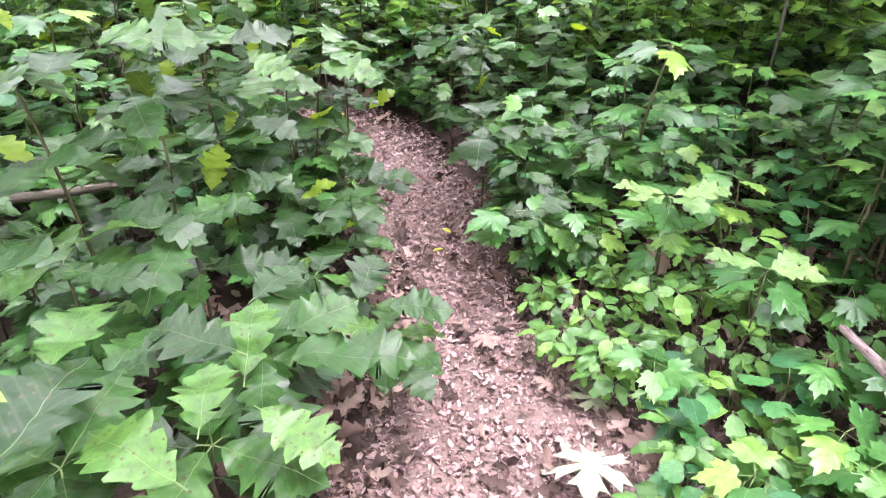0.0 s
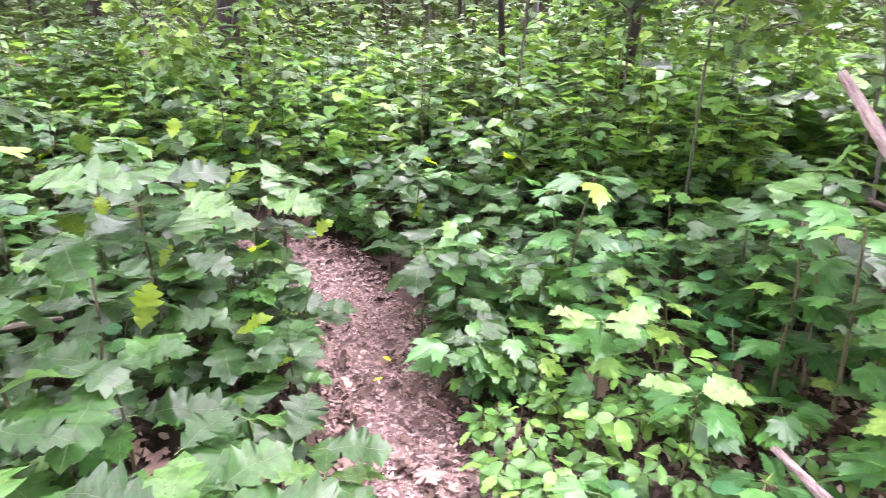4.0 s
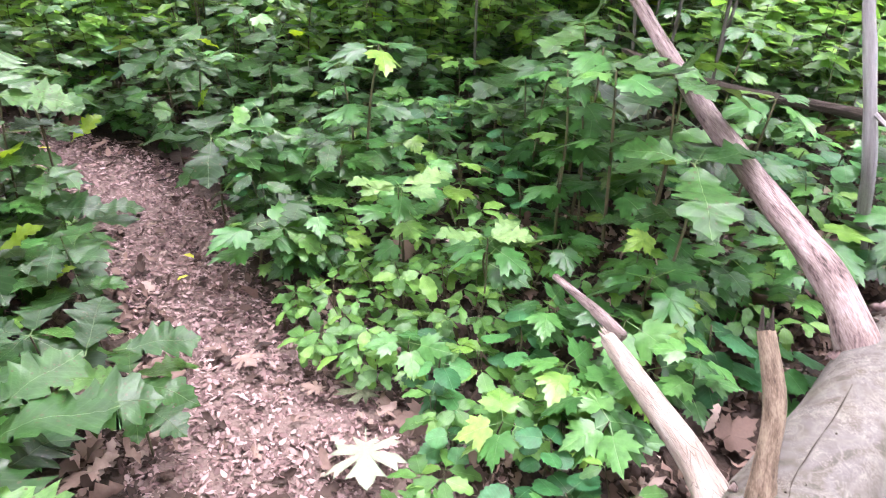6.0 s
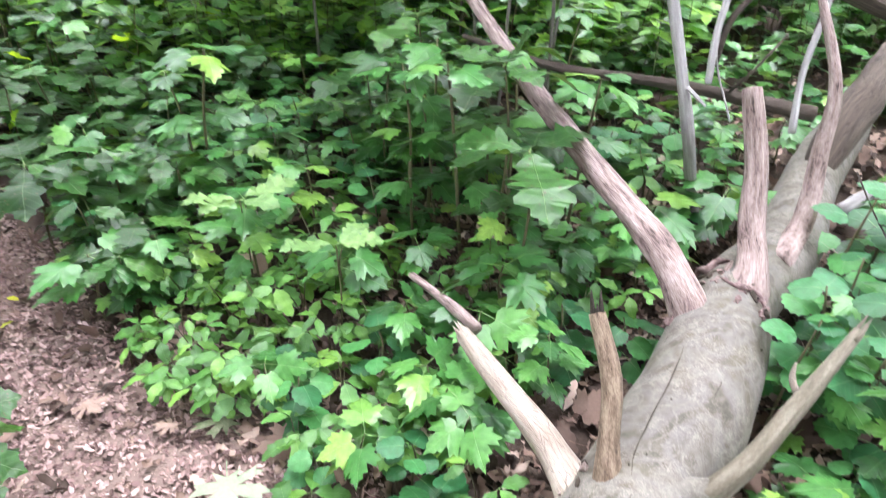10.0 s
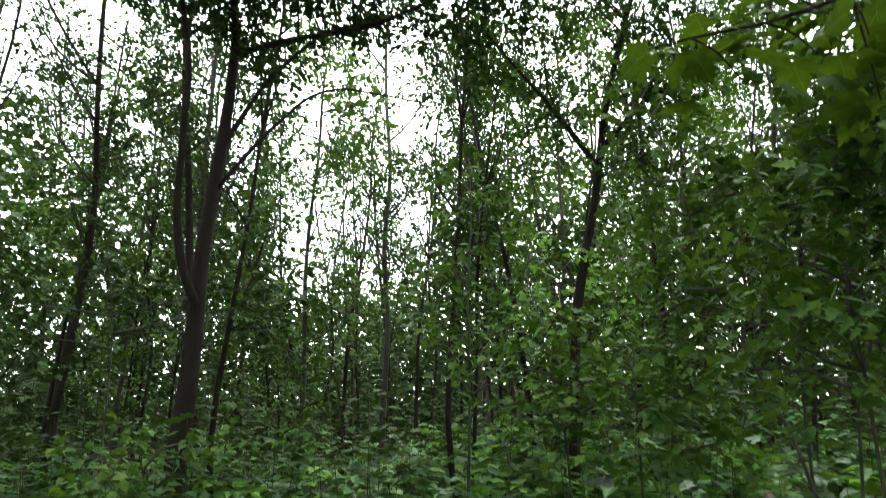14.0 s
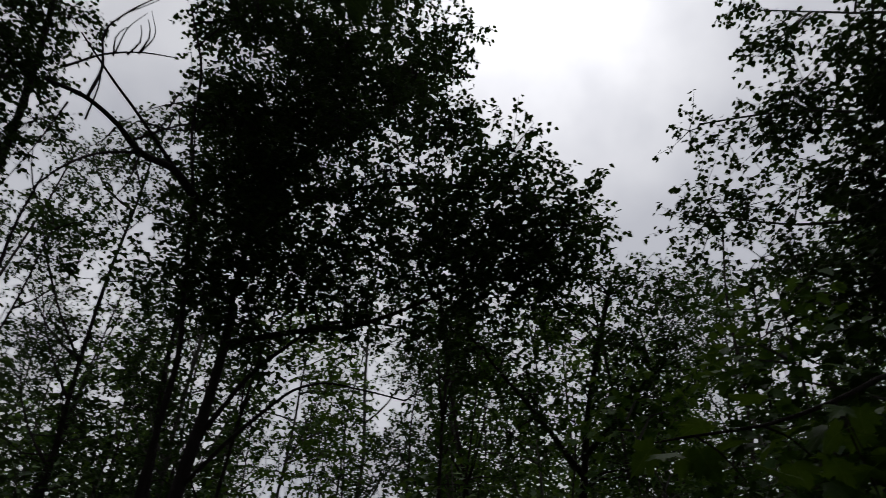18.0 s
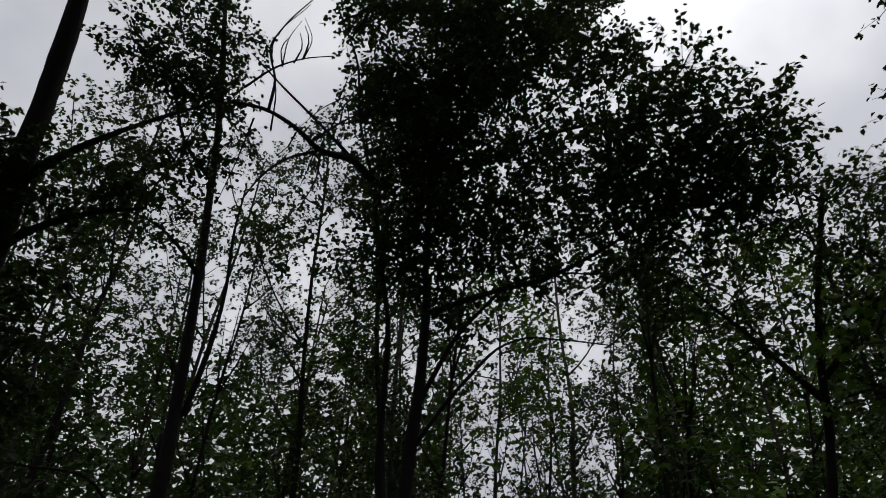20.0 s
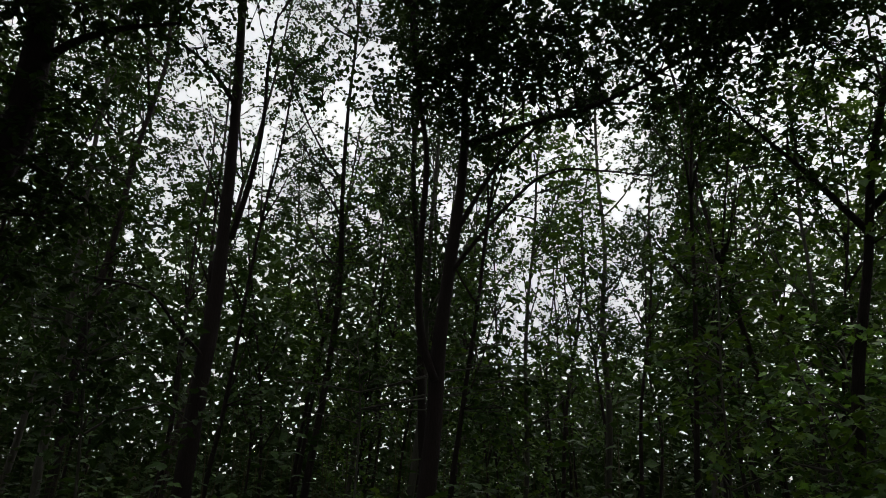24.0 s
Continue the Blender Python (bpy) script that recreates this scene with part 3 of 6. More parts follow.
def leaf_meshes(shapes, size, mat, name):
    return [fast_mesh(name, v * size, t, mat, uv, smooth=True) for v, t, uv in shapes]


FINE_OAKS = [oak_fine_shape(s, b) for s, b in ((1, 1.0), (2, 1.1), (3, 0.92), (4, 1.05))]
OAK_MESH = leaf_meshes(FINE_OAKS, 0.185, OAK, "oak_leaf")
MAPLE_MESH = leaf_meshes(MAPLES, 0.12, MAPLE, "maple_leaf")
OVATE_MESH = leaf_meshes(OVATES, 0.082, HERB, "toothed_leaf")
HEART_MESH = leaf_meshes(HEARTS, 0.088, ROUND, "round_leaf")
LIME_MESH = leaf_meshes(FINE_OAKS[:2], 0.14, LIME, "backlight_lime_leaf")
YOUNG_MESH = leaf_meshes(FINE_OAKS[:2], 0.17, OAK, "young_leaf")

# ---------------------------------------------------------------- ground
rings = np.concatenate([np.linspace(0, 6, 61), np.geomspace(6.3, 900, 34)])
seg = 96
gv, gf = [(0.3, 1.5, float(land(0.3, 1.5)))], []
for i, r in enumerate(rings[1:]):
    a = np.linspace(0, 2 * math.pi, seg, endpoint=False)
    x, y = 0.3 + r * np.cos(a), 1.5 + r * np.sin(a)
    z = land(x, y)
    gap = trail_gap(x, y)
    z = z - 0.02 * np.clip(1 - gap / 0.12, 0, 1)
    gv += list(zip(x, y, z))
    for j in range(seg):
        k = (j + 1) % seg
        if i == 0:
            gf.append((0, 1 + j, 1 + k))
        else:
            p0, p1 = 1 + (i - 1) * seg, 1 + i * seg
            gf.append((p0 + j, p1 + j, p1 + k, p0 + k))
ground_mesh = mesh_of("ground", gv, gf, SOIL)
worn = ground_mesh.attributes.new("trodden", "FLOAT", "POINT")
worn.data.foreach_set("value", np.clip(0.6 - trail_gap([v[0] for v in gv], [v[1] for v in gv]) / 0.15, 0, 1).astype(np.float32))
sn, sl = SOIL.node_tree.nodes, SOIL.node_tree.links
soil_bsdf = next(q for q in sn if q.type == "BSDF_PRINCIPLED")
worn_at = sn.new("ShaderNodeAttribute")
worn_at.attribute_name = "trodden"
sl.new(mix_rgb(sn, sl, worn_at.outputs["Fac"], soil_bsdf.inputs["Base Color"].links[0].from_socket, mix_rgb(sn, sl, 0.6, soil_bsdf.inputs["Base Color"].links[0].from_socket, (0.27, 0.19, 0.17))),
       soil_bsdf.inputs["Base Color"])
ground = tagged(new("ground", ground_mesh), "brown forest soil with a narrow trodden path", "ground", "", "structure")

# fallen leaves over the whole near floor, and trodden crumbs on the path
rng = np.random.RandomState(5)


def flat_scatter(cloud, shapes, n, x0, x1, y0, y1, size, keep, lift=0.012, steep=0.45):
    x, y = rng.uniform(x0, x1, n), rng.uniform(y0, y1, n)
    ok = keep(x, y)
    x, y = x[ok], y[ok]
    z = land(x, y) - 0.02 * np.clip(1 - trail_gap(x, y) / 0.12, 0, 1) + rng.uniform(0.003, lift * 2, len(x))
    pick = rng.randint(0, len(shapes), len(x))
    s = rng.uniform(*size, len(x))
    for i, sh in enumerate(shapes):
        q = pick == i
        cloud.leaves(sh, np.stack([x[q], y[q], z[q]], 1), rng.uniform(0, 6.28, q.sum()), rng.normal(0, steep, q.sum()), rng.normal(0, steep, q.sum()), s[q])


DRY_OAK = [strip_leaf([(0, 0, 0.01), (0.2, 0.24, 0.2), (0.32, 0.3, 0.12), (0.5, 0.56, 0.28), (0.62, 0.6, 0.13), (0.8, 0.84, 0.2), (1, 1, 0.01)], curl=c, fold=f, wave=0.06, seed=s)
           for c, f, s in ((0.5, 0.5, 1), (-0.4, 0.3, 2), (0.1, -0.5, 3), (0.6, -0.2, 4))]
CHIP = [strip_leaf([(0, 0, 0.05), (0.35, 0.3, w), (0.6, 0.75, w * 0.7), (1, 0.95, 0.03)], curl=c, fold=f, wave=0.08, stalk=0.0, seed=s) for c, f, w, s in ((0.3, 0.4, 0.2, 5), (-0.3, -0.4, 0.28, 6), (0.1, 0.7, 0.14, 7), (0.5, -0.2, 0.33, 8))]
DRY_FINE = [strip_leaf([(0, 0, 0.01), (0.12, 0.13, 0.12), (0.22, 0.25, 0.2), (0.32, 0.31, 0.12), (0.45, 0.5, 0.26), (0.55, 0.58, 0.25), (0.63, 0.61, 0.13), (0.78, 0.83, 0.2), (0.9, 0.9, 0.1), (1, 1, 0.01)], curl=c, fold=f, wave=0.07, stalk=0.0, seed=s)
            for c, f, s in ((0.9, 0.6, 11), (-0.7, 0.5, 12), (0.3, -0.7, 13), (1.1, -0.3, 14), (-0.3, 0.9, 15))]
litter = Cloud()
flat_scatter(litter, DRY_OAK, 2600, -3.0, 4.2, 0.2, 5.5, (0.06, 0.14), lambda x, y: (trail_gap(x, y) > 0.0), lift=0.02, steep=0.5)
flat_scatter(litter, DRY_OAK, 520, -1.5, 1.0, 0.3, 4.0, (0.045, 0.10), lambda x, y: (trail_gap(x, y) < 0.02), lift=0.008, steep=0.25)
flat_scatter(litter, DRY_FINE, 4200, 0.35, 2.6, -0.8, 2.2, (0.035, 0.085), lambda x, y: (trail_gap(x, y) > -0.04), lift=0.025, steep=0.55)
flat_scatter(litter, MAPLES, 30, -1.5, 1.0, 0.4, 4.0, (0.05, 0.09), lambda x, y: (trail_gap(x, y) < 0.02), lift=0.006, steep=0.16)
flat_scatter(litter, MAPLES, 420, -1.0, 3.0, -0.5, 3.0, (0.07, 0.13), lambda x, y: (trail_gap(x, y) > 0.0), lift=0.02, steep=0.4)
flat_scatter(litter, DRY_OAK, 1500, 2.4, 5.2, -0.8, 2.2, (0.05, 0.11), lambda x, y: trail_gap(x, y) > 0.0, lift=0.02, steep=0.5)
flat_scatter(litter, CHIP, 3500, -1.5, 3.5, 0.2, 4.5, (0.025, 0.06), lambda x, y: (trail_gap(x, y) > -0.06), lift=0.015, steep=0.6)
flat_scatter(litter, DRY_FINE, 1300, -0.9, 0.1, 0.7, 2.6, (0.035, 0.085), lambda x, y: (trail_gap(x, y) > -0.05) & (trail_gap(x, y) < 0.5), lift=0.018, steep=0.4)
flat_scatter(litter, DRY_FINE, 420, -0.3, 0.9, 0.5, 3.2, (0.04, 0.08), lambda x, y: (trail_gap(x, y) < 0.03), lift=0.008, steep=0.2)
tagged(new("leaf_litter", litter.mesh("leaf_litter", LITTER, smooth=True)), "curled dry brown oak leaves covering the forest floor", "leaf litter", "", "stuff")
crumbs = Cloud()
flat_scatter(crumbs, CHIP, 62000, -1.6, 1.0, 0.25, 4.6, (0.009, 0.034), lambda x, y: (trail_gap(x, y) < 0.10 + 0.06 * np.sin(9 * y + 5 * x)), lift=0.008, steep=0.22)
tagged(new("path_litter", crumbs.mesh("path_litter", CRUMBS)), "trodden pinkish-brown leaf fragments on the path", "leaf litter", "", "stuff")

# ---------------------------------------------------------------- the fallen log
log = thing("fallen_log", (1.11, 0.455, 0.11), "smooth weathered grey log with broken branch stubs, lying beside the path", "log")
LO = (1.11, 0.455, 0.11)
part("trunk", limb_mesh("log_trunk", LOG_AXIS, LOG_R, LOGWOOD, LO, sides=40, rough=0.016, seed=3, step=0.03), log)


def log_branch(points, radii, mat, label, rough=0.05, sides=12, seed=0):
    return part("branch", limb_mesh("log_branch", points, radii, mat, LO, sides=sides, rough=rough, seed=seed, step=0.03), log, label)


pale_branch = log_branch([(1.085, 0.48, 0.26), (1.095, 0.555, 0.30), (1.10, 0.61, 0.32), (1.11, 0.68, 0.34), (1.13, 0.90, 0.37), (1.16, 1.13, 0.385)], [0.09, 0.07, 0.048, 0.037, 0.033, 0.024], BLEACH, "bleached broken branch", 0.06, seed=1)
log_branch([(1.22, 1.14, 0.37), (1.23, 1.28, 0.36), (1.24, 1.55, 0.33)], [0.020, 0.020, 0.012], PEEL, "", 0.08, seed=2)
stub = log_branch([(1.115, 0.48, 0.28), (1.12, 0.50, 0.34), (1.12, 0.52, 0.40), (1.14, 0.55, 0.46), (1.19, 0.61, 0.57), (1.22, 0.71, 0.70)], [0.05, 0.042, 0.034, 0.026, 0.024, 0.020], STUBWOOD, "short upright brown stub", 0.07, seed=3)
log_branch([(1.70, 0.715, 0.42), (1.722, 0.795, 0.485), (1.74, 0.87, 0.54), (1.80, 1.25, 0.69), (1.88, 1.74, 0.87), (1.97, 2.25, 1.10), (2.06, 2.77, 1.36)], [0.06, 0.062, 0.054, 0.041, 0.035, 0.028, 0.02], PEEL,
           "long branch with peeling bark", 0.06, 18, 4)
side_branch = log_branch([(1.20, 0.49, 0.30), (1.225, 0.43, 0.355), (1.25, 0.37, 0.405), (1.30, 0.344, 0.466), (1.45, 0.34, 0.56), (1.68, 0.35, 0.69)], [0.042, 0.038, 0.032, 0.027, 0.022, 0.012], BARE, "broken branch with a small spur", 0.06, seed=5)
part("branch_collar", limb_mesh("branch_collar", [(1.215, 0.455, 0.325), (1.234, 0.41, 0.368), (1.253, 0.372, 0.408), (1.274, 0.356, 0.436)], [0.085, 0.066, 0.045, 0.026], LOGWOOD, LO, sides=16, rough=0.05), log, "swollen collar of wood round the base of a branch")
part("spur", limb_mesh("spur", [(1.50, 0.35, 0.58), (1.50, 0.38, 0.62), (1.505, 0.385, 0.655)], [0.009, 0.008, 0.003], BLEACH, LO, sides=6, rough=0.05), side_branch, "small broken spur")
log_branch([(1.84, 0.70, 0.40), (1.89, 0.715, 0.48), (1.93, 0.74, 0.55), (1.99, 0.81, 0.65), (2.04, 0.87, 0.79), (2.07, 0.97, 1.02)], [0.09, 0.072, 0.048, 0.036, 0.033, 0.027], PEEL, "upright snapped branch with peeling bark", 0.07, 18, 7)
log_branch([(2.10, 0.76, 0.50), (2.29, 0.80, 0.57), (2.42, 0.88, 0.82), (2.44, 0.89, 0.90), (2.50, 1.09, 1.28)], [0.05, 0.034, 0.027, 0.024, 0.012], PEEL, "", 0.06, 12, 8)
log_branch([(2.66, 0.84, 0.50), (2.75, 0.81, 0.56), (2.80, 0.77, 0.60)], [0.03, 0.022, 0.016], GREYWOOD, "short stub", 0.05, 10, 9)
log_branch([(2.78, 1.03, 0.53), (2.95, 1.06, 0.68), (3.14, 1.09, 0.77), (3.55, 1.20, 0.85), (4.17, 1.34, 0.94)], [0.05, 0.075, 0.08, 0.075, 0.065], DARKWOOD, "snapped upper end of the log with loose bark", 0.06, 14, 10)
def on_log(k, a, out=0.002):
    """A point on the log's skin: k along the axis, a round it from the top (positive: away from the path)."""
    i = min(int(k), len(LOG_AXIS) - 2)
    f = k - i
    c = Vector(LOG_AXIS[i]).lerp(Vector(LOG_AXIS[i + 1]), f)
    d = (Vector(LOG_AXIS[i + 1]) - Vector(LOG_AXIS[i])).normalized()
    s = d.cross(Vector((0, 0, 1))).normalized()
    u = s.cross(d)
    r = LOG_R[i] + f * (LOG_R[i + 1] - LOG_R[i]) + out
    return c + (s * math.sin(a) + u * math.cos(a)) * r


CRACKS = [[(5.14, -0.44), (4.51, -0.42), (3.73, -0.32), (3.08, -0.26), (2.83, -0.24), (2.56, -0.14)], [(2.36, -0.02), (2.05, -0.03), (1.75, -0.02)], [(2.05, -0.44), (1.73, -0.38), (1.38, -0.39), (1.05, -0.34), (0.85, -0.33), (0.5, -0.3)],
          [(1.03, 0.06), (0.9, 0.08), (0.5, 0.08)], [(1.58, -0.02), (1.35, -0.02)], [(5.16, -0.82), (4.76, -0.74), (4.51, -0.88)], [(6.9, -0.5), (6.2, -0.45)], [(2.2, -0.9), (1.6, -0.8)], [(1.5, 0.5), (0.9, 0.42)],
          [(4.1, 0.35), (3.8, 0.38)], [(0.95, -0.12), (0.6, -0.1)]]
for i, line in enumerate(CRACKS):
    line = np.array(line)
    f = np.linspace(0, len(line) - 1, 16)
    ks, angs = np.interp(f, range(len(line)), line[:, 0]), np.interp(f, range(len(line)), line[:, 1])
    pts = [on_log(k, a + 0.006 * math.sin(j * 2.3 + i), 0.0004) for j, (k, a) in enumerate(zip(ks, angs))]
    wide = 0.0019 if i < 4 else 0.0012
    part("crack", limb_mesh("log_crack", pts, [wide * 0.3] + [wide * (0.65 + 0.35 * math.sin(j * 1.9)) for j in range(14)] + [wide * 0.2], WOUND, LO, sides=5, step=0.02), log, "dark drying crack")


def bark_patch(k, a, dk, da, seed, lift=0.0035):
    """A torn sheet of bark lying on the log's skin."""
    rr = random.Random(seed)
    n = 14
    ring = [(k + dk * math.cos(q) * rr.uniform(0.45, 1.25), a + da * math.sin(q) * rr.uniform(0.45, 1.25)) for q in [2 * math.pi * i / n for i in range(n)]]
    top = [on_log(u, v, lift + rr.uniform(-0.002, 0.005)) for u, v in ring]
    low = [on_log(u, v, -0.004) for u, v in ring]
    mid = [on_log(k + (u - k) * 0.5, a + (v - a) * 0.5, lift + rr.uniform(-0.001, 0.004)) for u, v in ring]
    vs = [Vector(q) - Vector(LO) for q in top + low + mid + [on_log(k, a, lift + 0.002)]]
    fs = []
    for i in range(n):
        j = (i + 1) % n
        fs += [(i, j, n + j, n + i), (2 * n + i, 2 * n + j, j, i), (3 * n, 2 * n + j, 2 * n + i)]
    uv = [(q.x * 3, q.y * 3 + q.z) for q in vs]
    part("bark_patch", mesh_of("bark_patch", vs, fs, TORN, uv, smooth=False), log, "torn pinkish bark patch")


for i, (k, a, dk, da) in enumerate(((5.35, -1.1, 0.18, 0.2), (5.15, -1.25, 0.2, 0.16), (5.62, -0.95, 0.14, 0.2), (5.72, -0.35, 0.1, 0.2), (5.62, 0.1, 0.12, 0.2), (5.35, 0.13, 0.1, 0.07), (5.68, 0.5, 0.12, 0.2), (5.45, 0.72, 0.16, 0.12),
                                    (4.95, -1.05, 0.1, 0.1))):
    bark_patch(k, a, dk, da, 60 + i)


def ridge(line, r, mat, holder, label, seed, out=0.004):
    """A raised lip of torn bark that follows the log's skin."""
    pts = [on_log(k, a, out) for k, a in line]
    part("bark_lip", limb_mesh("bark_lip", pts, [r * 0.4] + [r] * (len(pts) - 2) + [r * 0.35], mat, LO, sides=7, rough=0.28, seed=seed, step=0.008), holder, label)


# the torn crotch between the two upper branches: a dark gap under a ragged lip
ridge([(5.86, -1.35), (5.88, -1.05), (5.83, -0.78), (5.9, -0.58), (5.95, -0.42)], 0.011, WOUND, log, "dark gap in the torn bark", 1, 0.0)
ridge([(5.98, -1.35), (6.0, -1.05), (5.96, -0.78), (6.02, -0.58), (6.05, -0.36)], 0.013, TORN, log, "ragged lip of torn bark", 2, 0.008)
ridge([(5.78, -0.42), (5.66, -0.2), (5.6, 0.06), (5.66, 0.3), (5.62, 0.58), (5.5, 0.75)], 0.008, TORN, log, "ragged lip of torn bark", 3)
ridge([(5.72, 0.2), (5.6, 0.36), (5.5, 0.5)], 0.006, WOUND, log, "dark gap in the torn bark", 4)
ridge([(5.35, -1.35), (5.42, -1.1), (5.55, -0.85)], 0.007, TORN, log, "ragged lip of torn bark", 5)
ridge([(5.2, -1.2), (5.05, -1.05), (4.9, -1.15)], 0.006, WOUND, log, "dark gap in the torn bark", 6, 0.0)
frng = random.Random(9)
for i in range(46):
    k, a = frng.choice(((5.3, -1.1), (5.55, -1.0), (5.75, -0.5), (5.62, 0.3), (5.6, 0.55), (5.1, -1.2), (2.4, -1.1), (2.65, 0.85)))
    k, a = k + frng.uniform(-0.18, 0.18), a + frng.uniform(-0.28, 0.28)
    p, q = on_log(k, a, 0.002), on_log(k + frng.uniform(-0.12, 0.12), a + frng.uniform(-0.1, 0.1), frng.uniform(0.006, 0.018))
    part("bark_flake", limb_mesh("bark_flake", [p, (p + q) / 2 + Vector((0, 0, 0.003)), q], [0.006, 0.007, 0.002], (TORN, PEEL, WOUND)[i % 3], LO, sides=5, rough=0.3, seed=i, step=0.01), log)
part("knot_hole", limb_mesh("knot_hole", [on_log(2.31, 0.42, -0.004), on_log(2.335, 0.43, 0.003)], [0.008, 0.006], WOUND, LO, sides=8, rough=0.15), log, "small dark knot hole")
for i in range(12):
    k, a = frng.uniform(0.7, 5.0), frng.uniform(-1.0, 1.0)
    part("knot", limb_mesh("log_knot", [on_log(k, a, -0.003), on_log(k + 0.012, a, 0.001)], [0.0014 + 0.0012 * frng.random()] * 2, WOUND, LO, sides=6, rough=0.2, seed=i), log, "tiny dark knot")
def splinters(holder, tip, way, r, n, mat, seed):
    """Sharp torn ends on a snapped branch."""
    rr = random.Random(seed)
    way = Vector(way).normalized()
    for i in range(n):
        o = Vector([rr.uniform(-1, 1) for _ in range(3)])
        o = (o - way * o.dot(way)).normalized() * r * rr.uniform(0.3, 0.75)
        a, ln = Vector(tip) + o - way * 0.03, rr.uniform(0.045, 0.11)
        part("splinter", limb_mesh("splinter", [a, a + way * ln * 0.6 + o * 0.1, a + way * ln + o * 0.25], [r * 0.38, r * 0.26, 0.0008], mat, LO, sides=5, rough=0.1, seed=i, step=0.02), holder)


splinters(side_branch, (1.68, 0.35, 0.69), (0.23, 0.01, 0.13), 0.017, 4, BARE, 1)
splinters(pale_branch, (1.16, 1.13, 0.385), (0.03, 0.23, 0.015), 0.024, 5, BLEACH, 2)
splinters(stub, (1.22, 0.71, 0.70), (0.0, 0.05, 0.2), 0.02, 5, DARKWOOD, 3)


# ---------------------------------------------------------------- loose dead wood
def stick(name, points, radii, mat, label, category="branch", rough=0.06, sides=9, seed=0):
    ob = thing(name, points[0], label, category)
    part("wood", limb_mesh(name, points, radii, mat, points[0], sides=sides, rough=rough, seed=seed, step=0.04), ob)
    return ob


grey = stick("leaning_stick", [(2.54, 1.33, 0.27), (2.51, 1.34, 0.36), (2.23, 1.27, 0.80), (2.22, 1.39, 1.12), (2.23, 1.46, 1.28), (2.26, 1.49, 1.44), (2.27, 1.53, 1.49)], [0.020, 0.022, 0.022, 0.022, 0.021, 0.019, 0.014], GREYWOOD,
             "bare grey stick leaning beside the log", seed=2)
part("side_twig", limb_mesh("side_twig", [(2.22, 1.30, 0.92), (2.20, 1.23, 0.90), (2.20, 1.19, 0.88)], [0.009, 0.007, 0.004], GREYWOOD, (2.54, 1.33, 0.27), sides=6), grey)
for pts, r, mat, lab in (([(2.99, 1.58, 1.48), (2.87, 1.57, 1.32), (2.75, 1.54, 1.21), (2.63, 1.49, 1.05), (2.51, 1.40, 0.86)], 0.015, GREYWOOD, "bare grey stick propped among the saplings"),
                    ([(2.95, 1.43, 1.35), (2.81, 1.43, 1.21), (2.70, 1.48, 1.08), (2.61, 1.46, 0.90)], 0.013, DARKWOOD, "brown broken stick propped among the saplings"),
                    ([(2.83, 1.24, 1.39), (2.73, 1.15, 1.19), (2.60, 1.10, 0.97), (2.47, 1.01, 0.79)], 0.012, GREYWOOD, "pale grey stick leaning against the log")):
    stick("leaning_stick", pts, [r * 0.8] + [r] * (len(pts) - 1), mat, lab, seed=int(r * 1000))
stick("fallen_branch", [(2.32, 2.77, 0.79), (2.46, 2.23, 0.74), (2.68, 1.65, 0.76), (2.86, 1.13, 0.75)], [0.012, 0.022, 0.026, 0.03], DARKWOOD, "long thin brown branch lying across the undergrowth", seed=3)
stick("dead_log", [(2.97, 2.66, 1.49), (3.01, 2.46, 1.43), (3.06, 2.23, 1.39), (3.31, 1.62, 1.23), (3.46, 1.20, 1.07)], [0.022, 0.036, 0.044, 0.05, 0.055], DARKWOOD, "dark thin log lying in the undergrowth", "log", seed=4)
stick("fallen_pole", [(-2.21, 2.13, 0.34), (-1.81, 2.37, 0.30), (-1.60, 2.50, 0.28), (-1.37, 2.65, 0.26)], [0.024, 0.022, 0.019, 0.014], BARE, "thin grey dead pole lying under oak saplings", seed=5)
stick("fallen_pole", [(-1.70, 2.74, 0.36), (-1.54, 3.00, 0.30), (-1.41, 3.17, 0.27)], [0.016, 0.014, 0.010], DARKWOOD, "thin dark dead pole lying under oak saplings", seed=6)
stick("dead_twig", [(-1.50, 2.96, 0.45), (-1.48, 2.89, 0.36), (-1.48, 2.90, 0.24)], [0.009, 0.010, 0.012], DARKWOOD, "short upright broken twig", seed=7)
for i, pts in enumerate(([(2.86, 1.33, 1.02), (2.70, 1.35, 0.88), (2.79, 1.52, 0.71)], [(2.91, 1.51, 1.44), (2.76, 1.53, 1.21), (2.62, 1.47, 0.97), (2.49, 1.26, 0.75)],
                         [(2.84, 1.21, 1.35), (2.72, 1.16, 1.13), (2.64, 1.12, 0.96)], [(1.82, 0.19, 0.14), (1.84, 0.10, 0.13), (1.88, 0.02, 0.12)],
                         [(2.48, 0.77, 0.73), (2.39, 0.64, 0.65), (2.34, 0.52, 0.57)], [(1.12, 0.30, 0.05), (1.13, 0.22, 0.04), (1.14, 0.15, 0.03)])):
    stick("dead_twig", pts, [(0.006, 0.004, 0.005, 0.005, 0.003, 0.03)[i]] * len(pts), GREYWOOD if i % 2 else DARKWOOD, "thin bare dead twig near the log", seed=20 + i, sides=7)

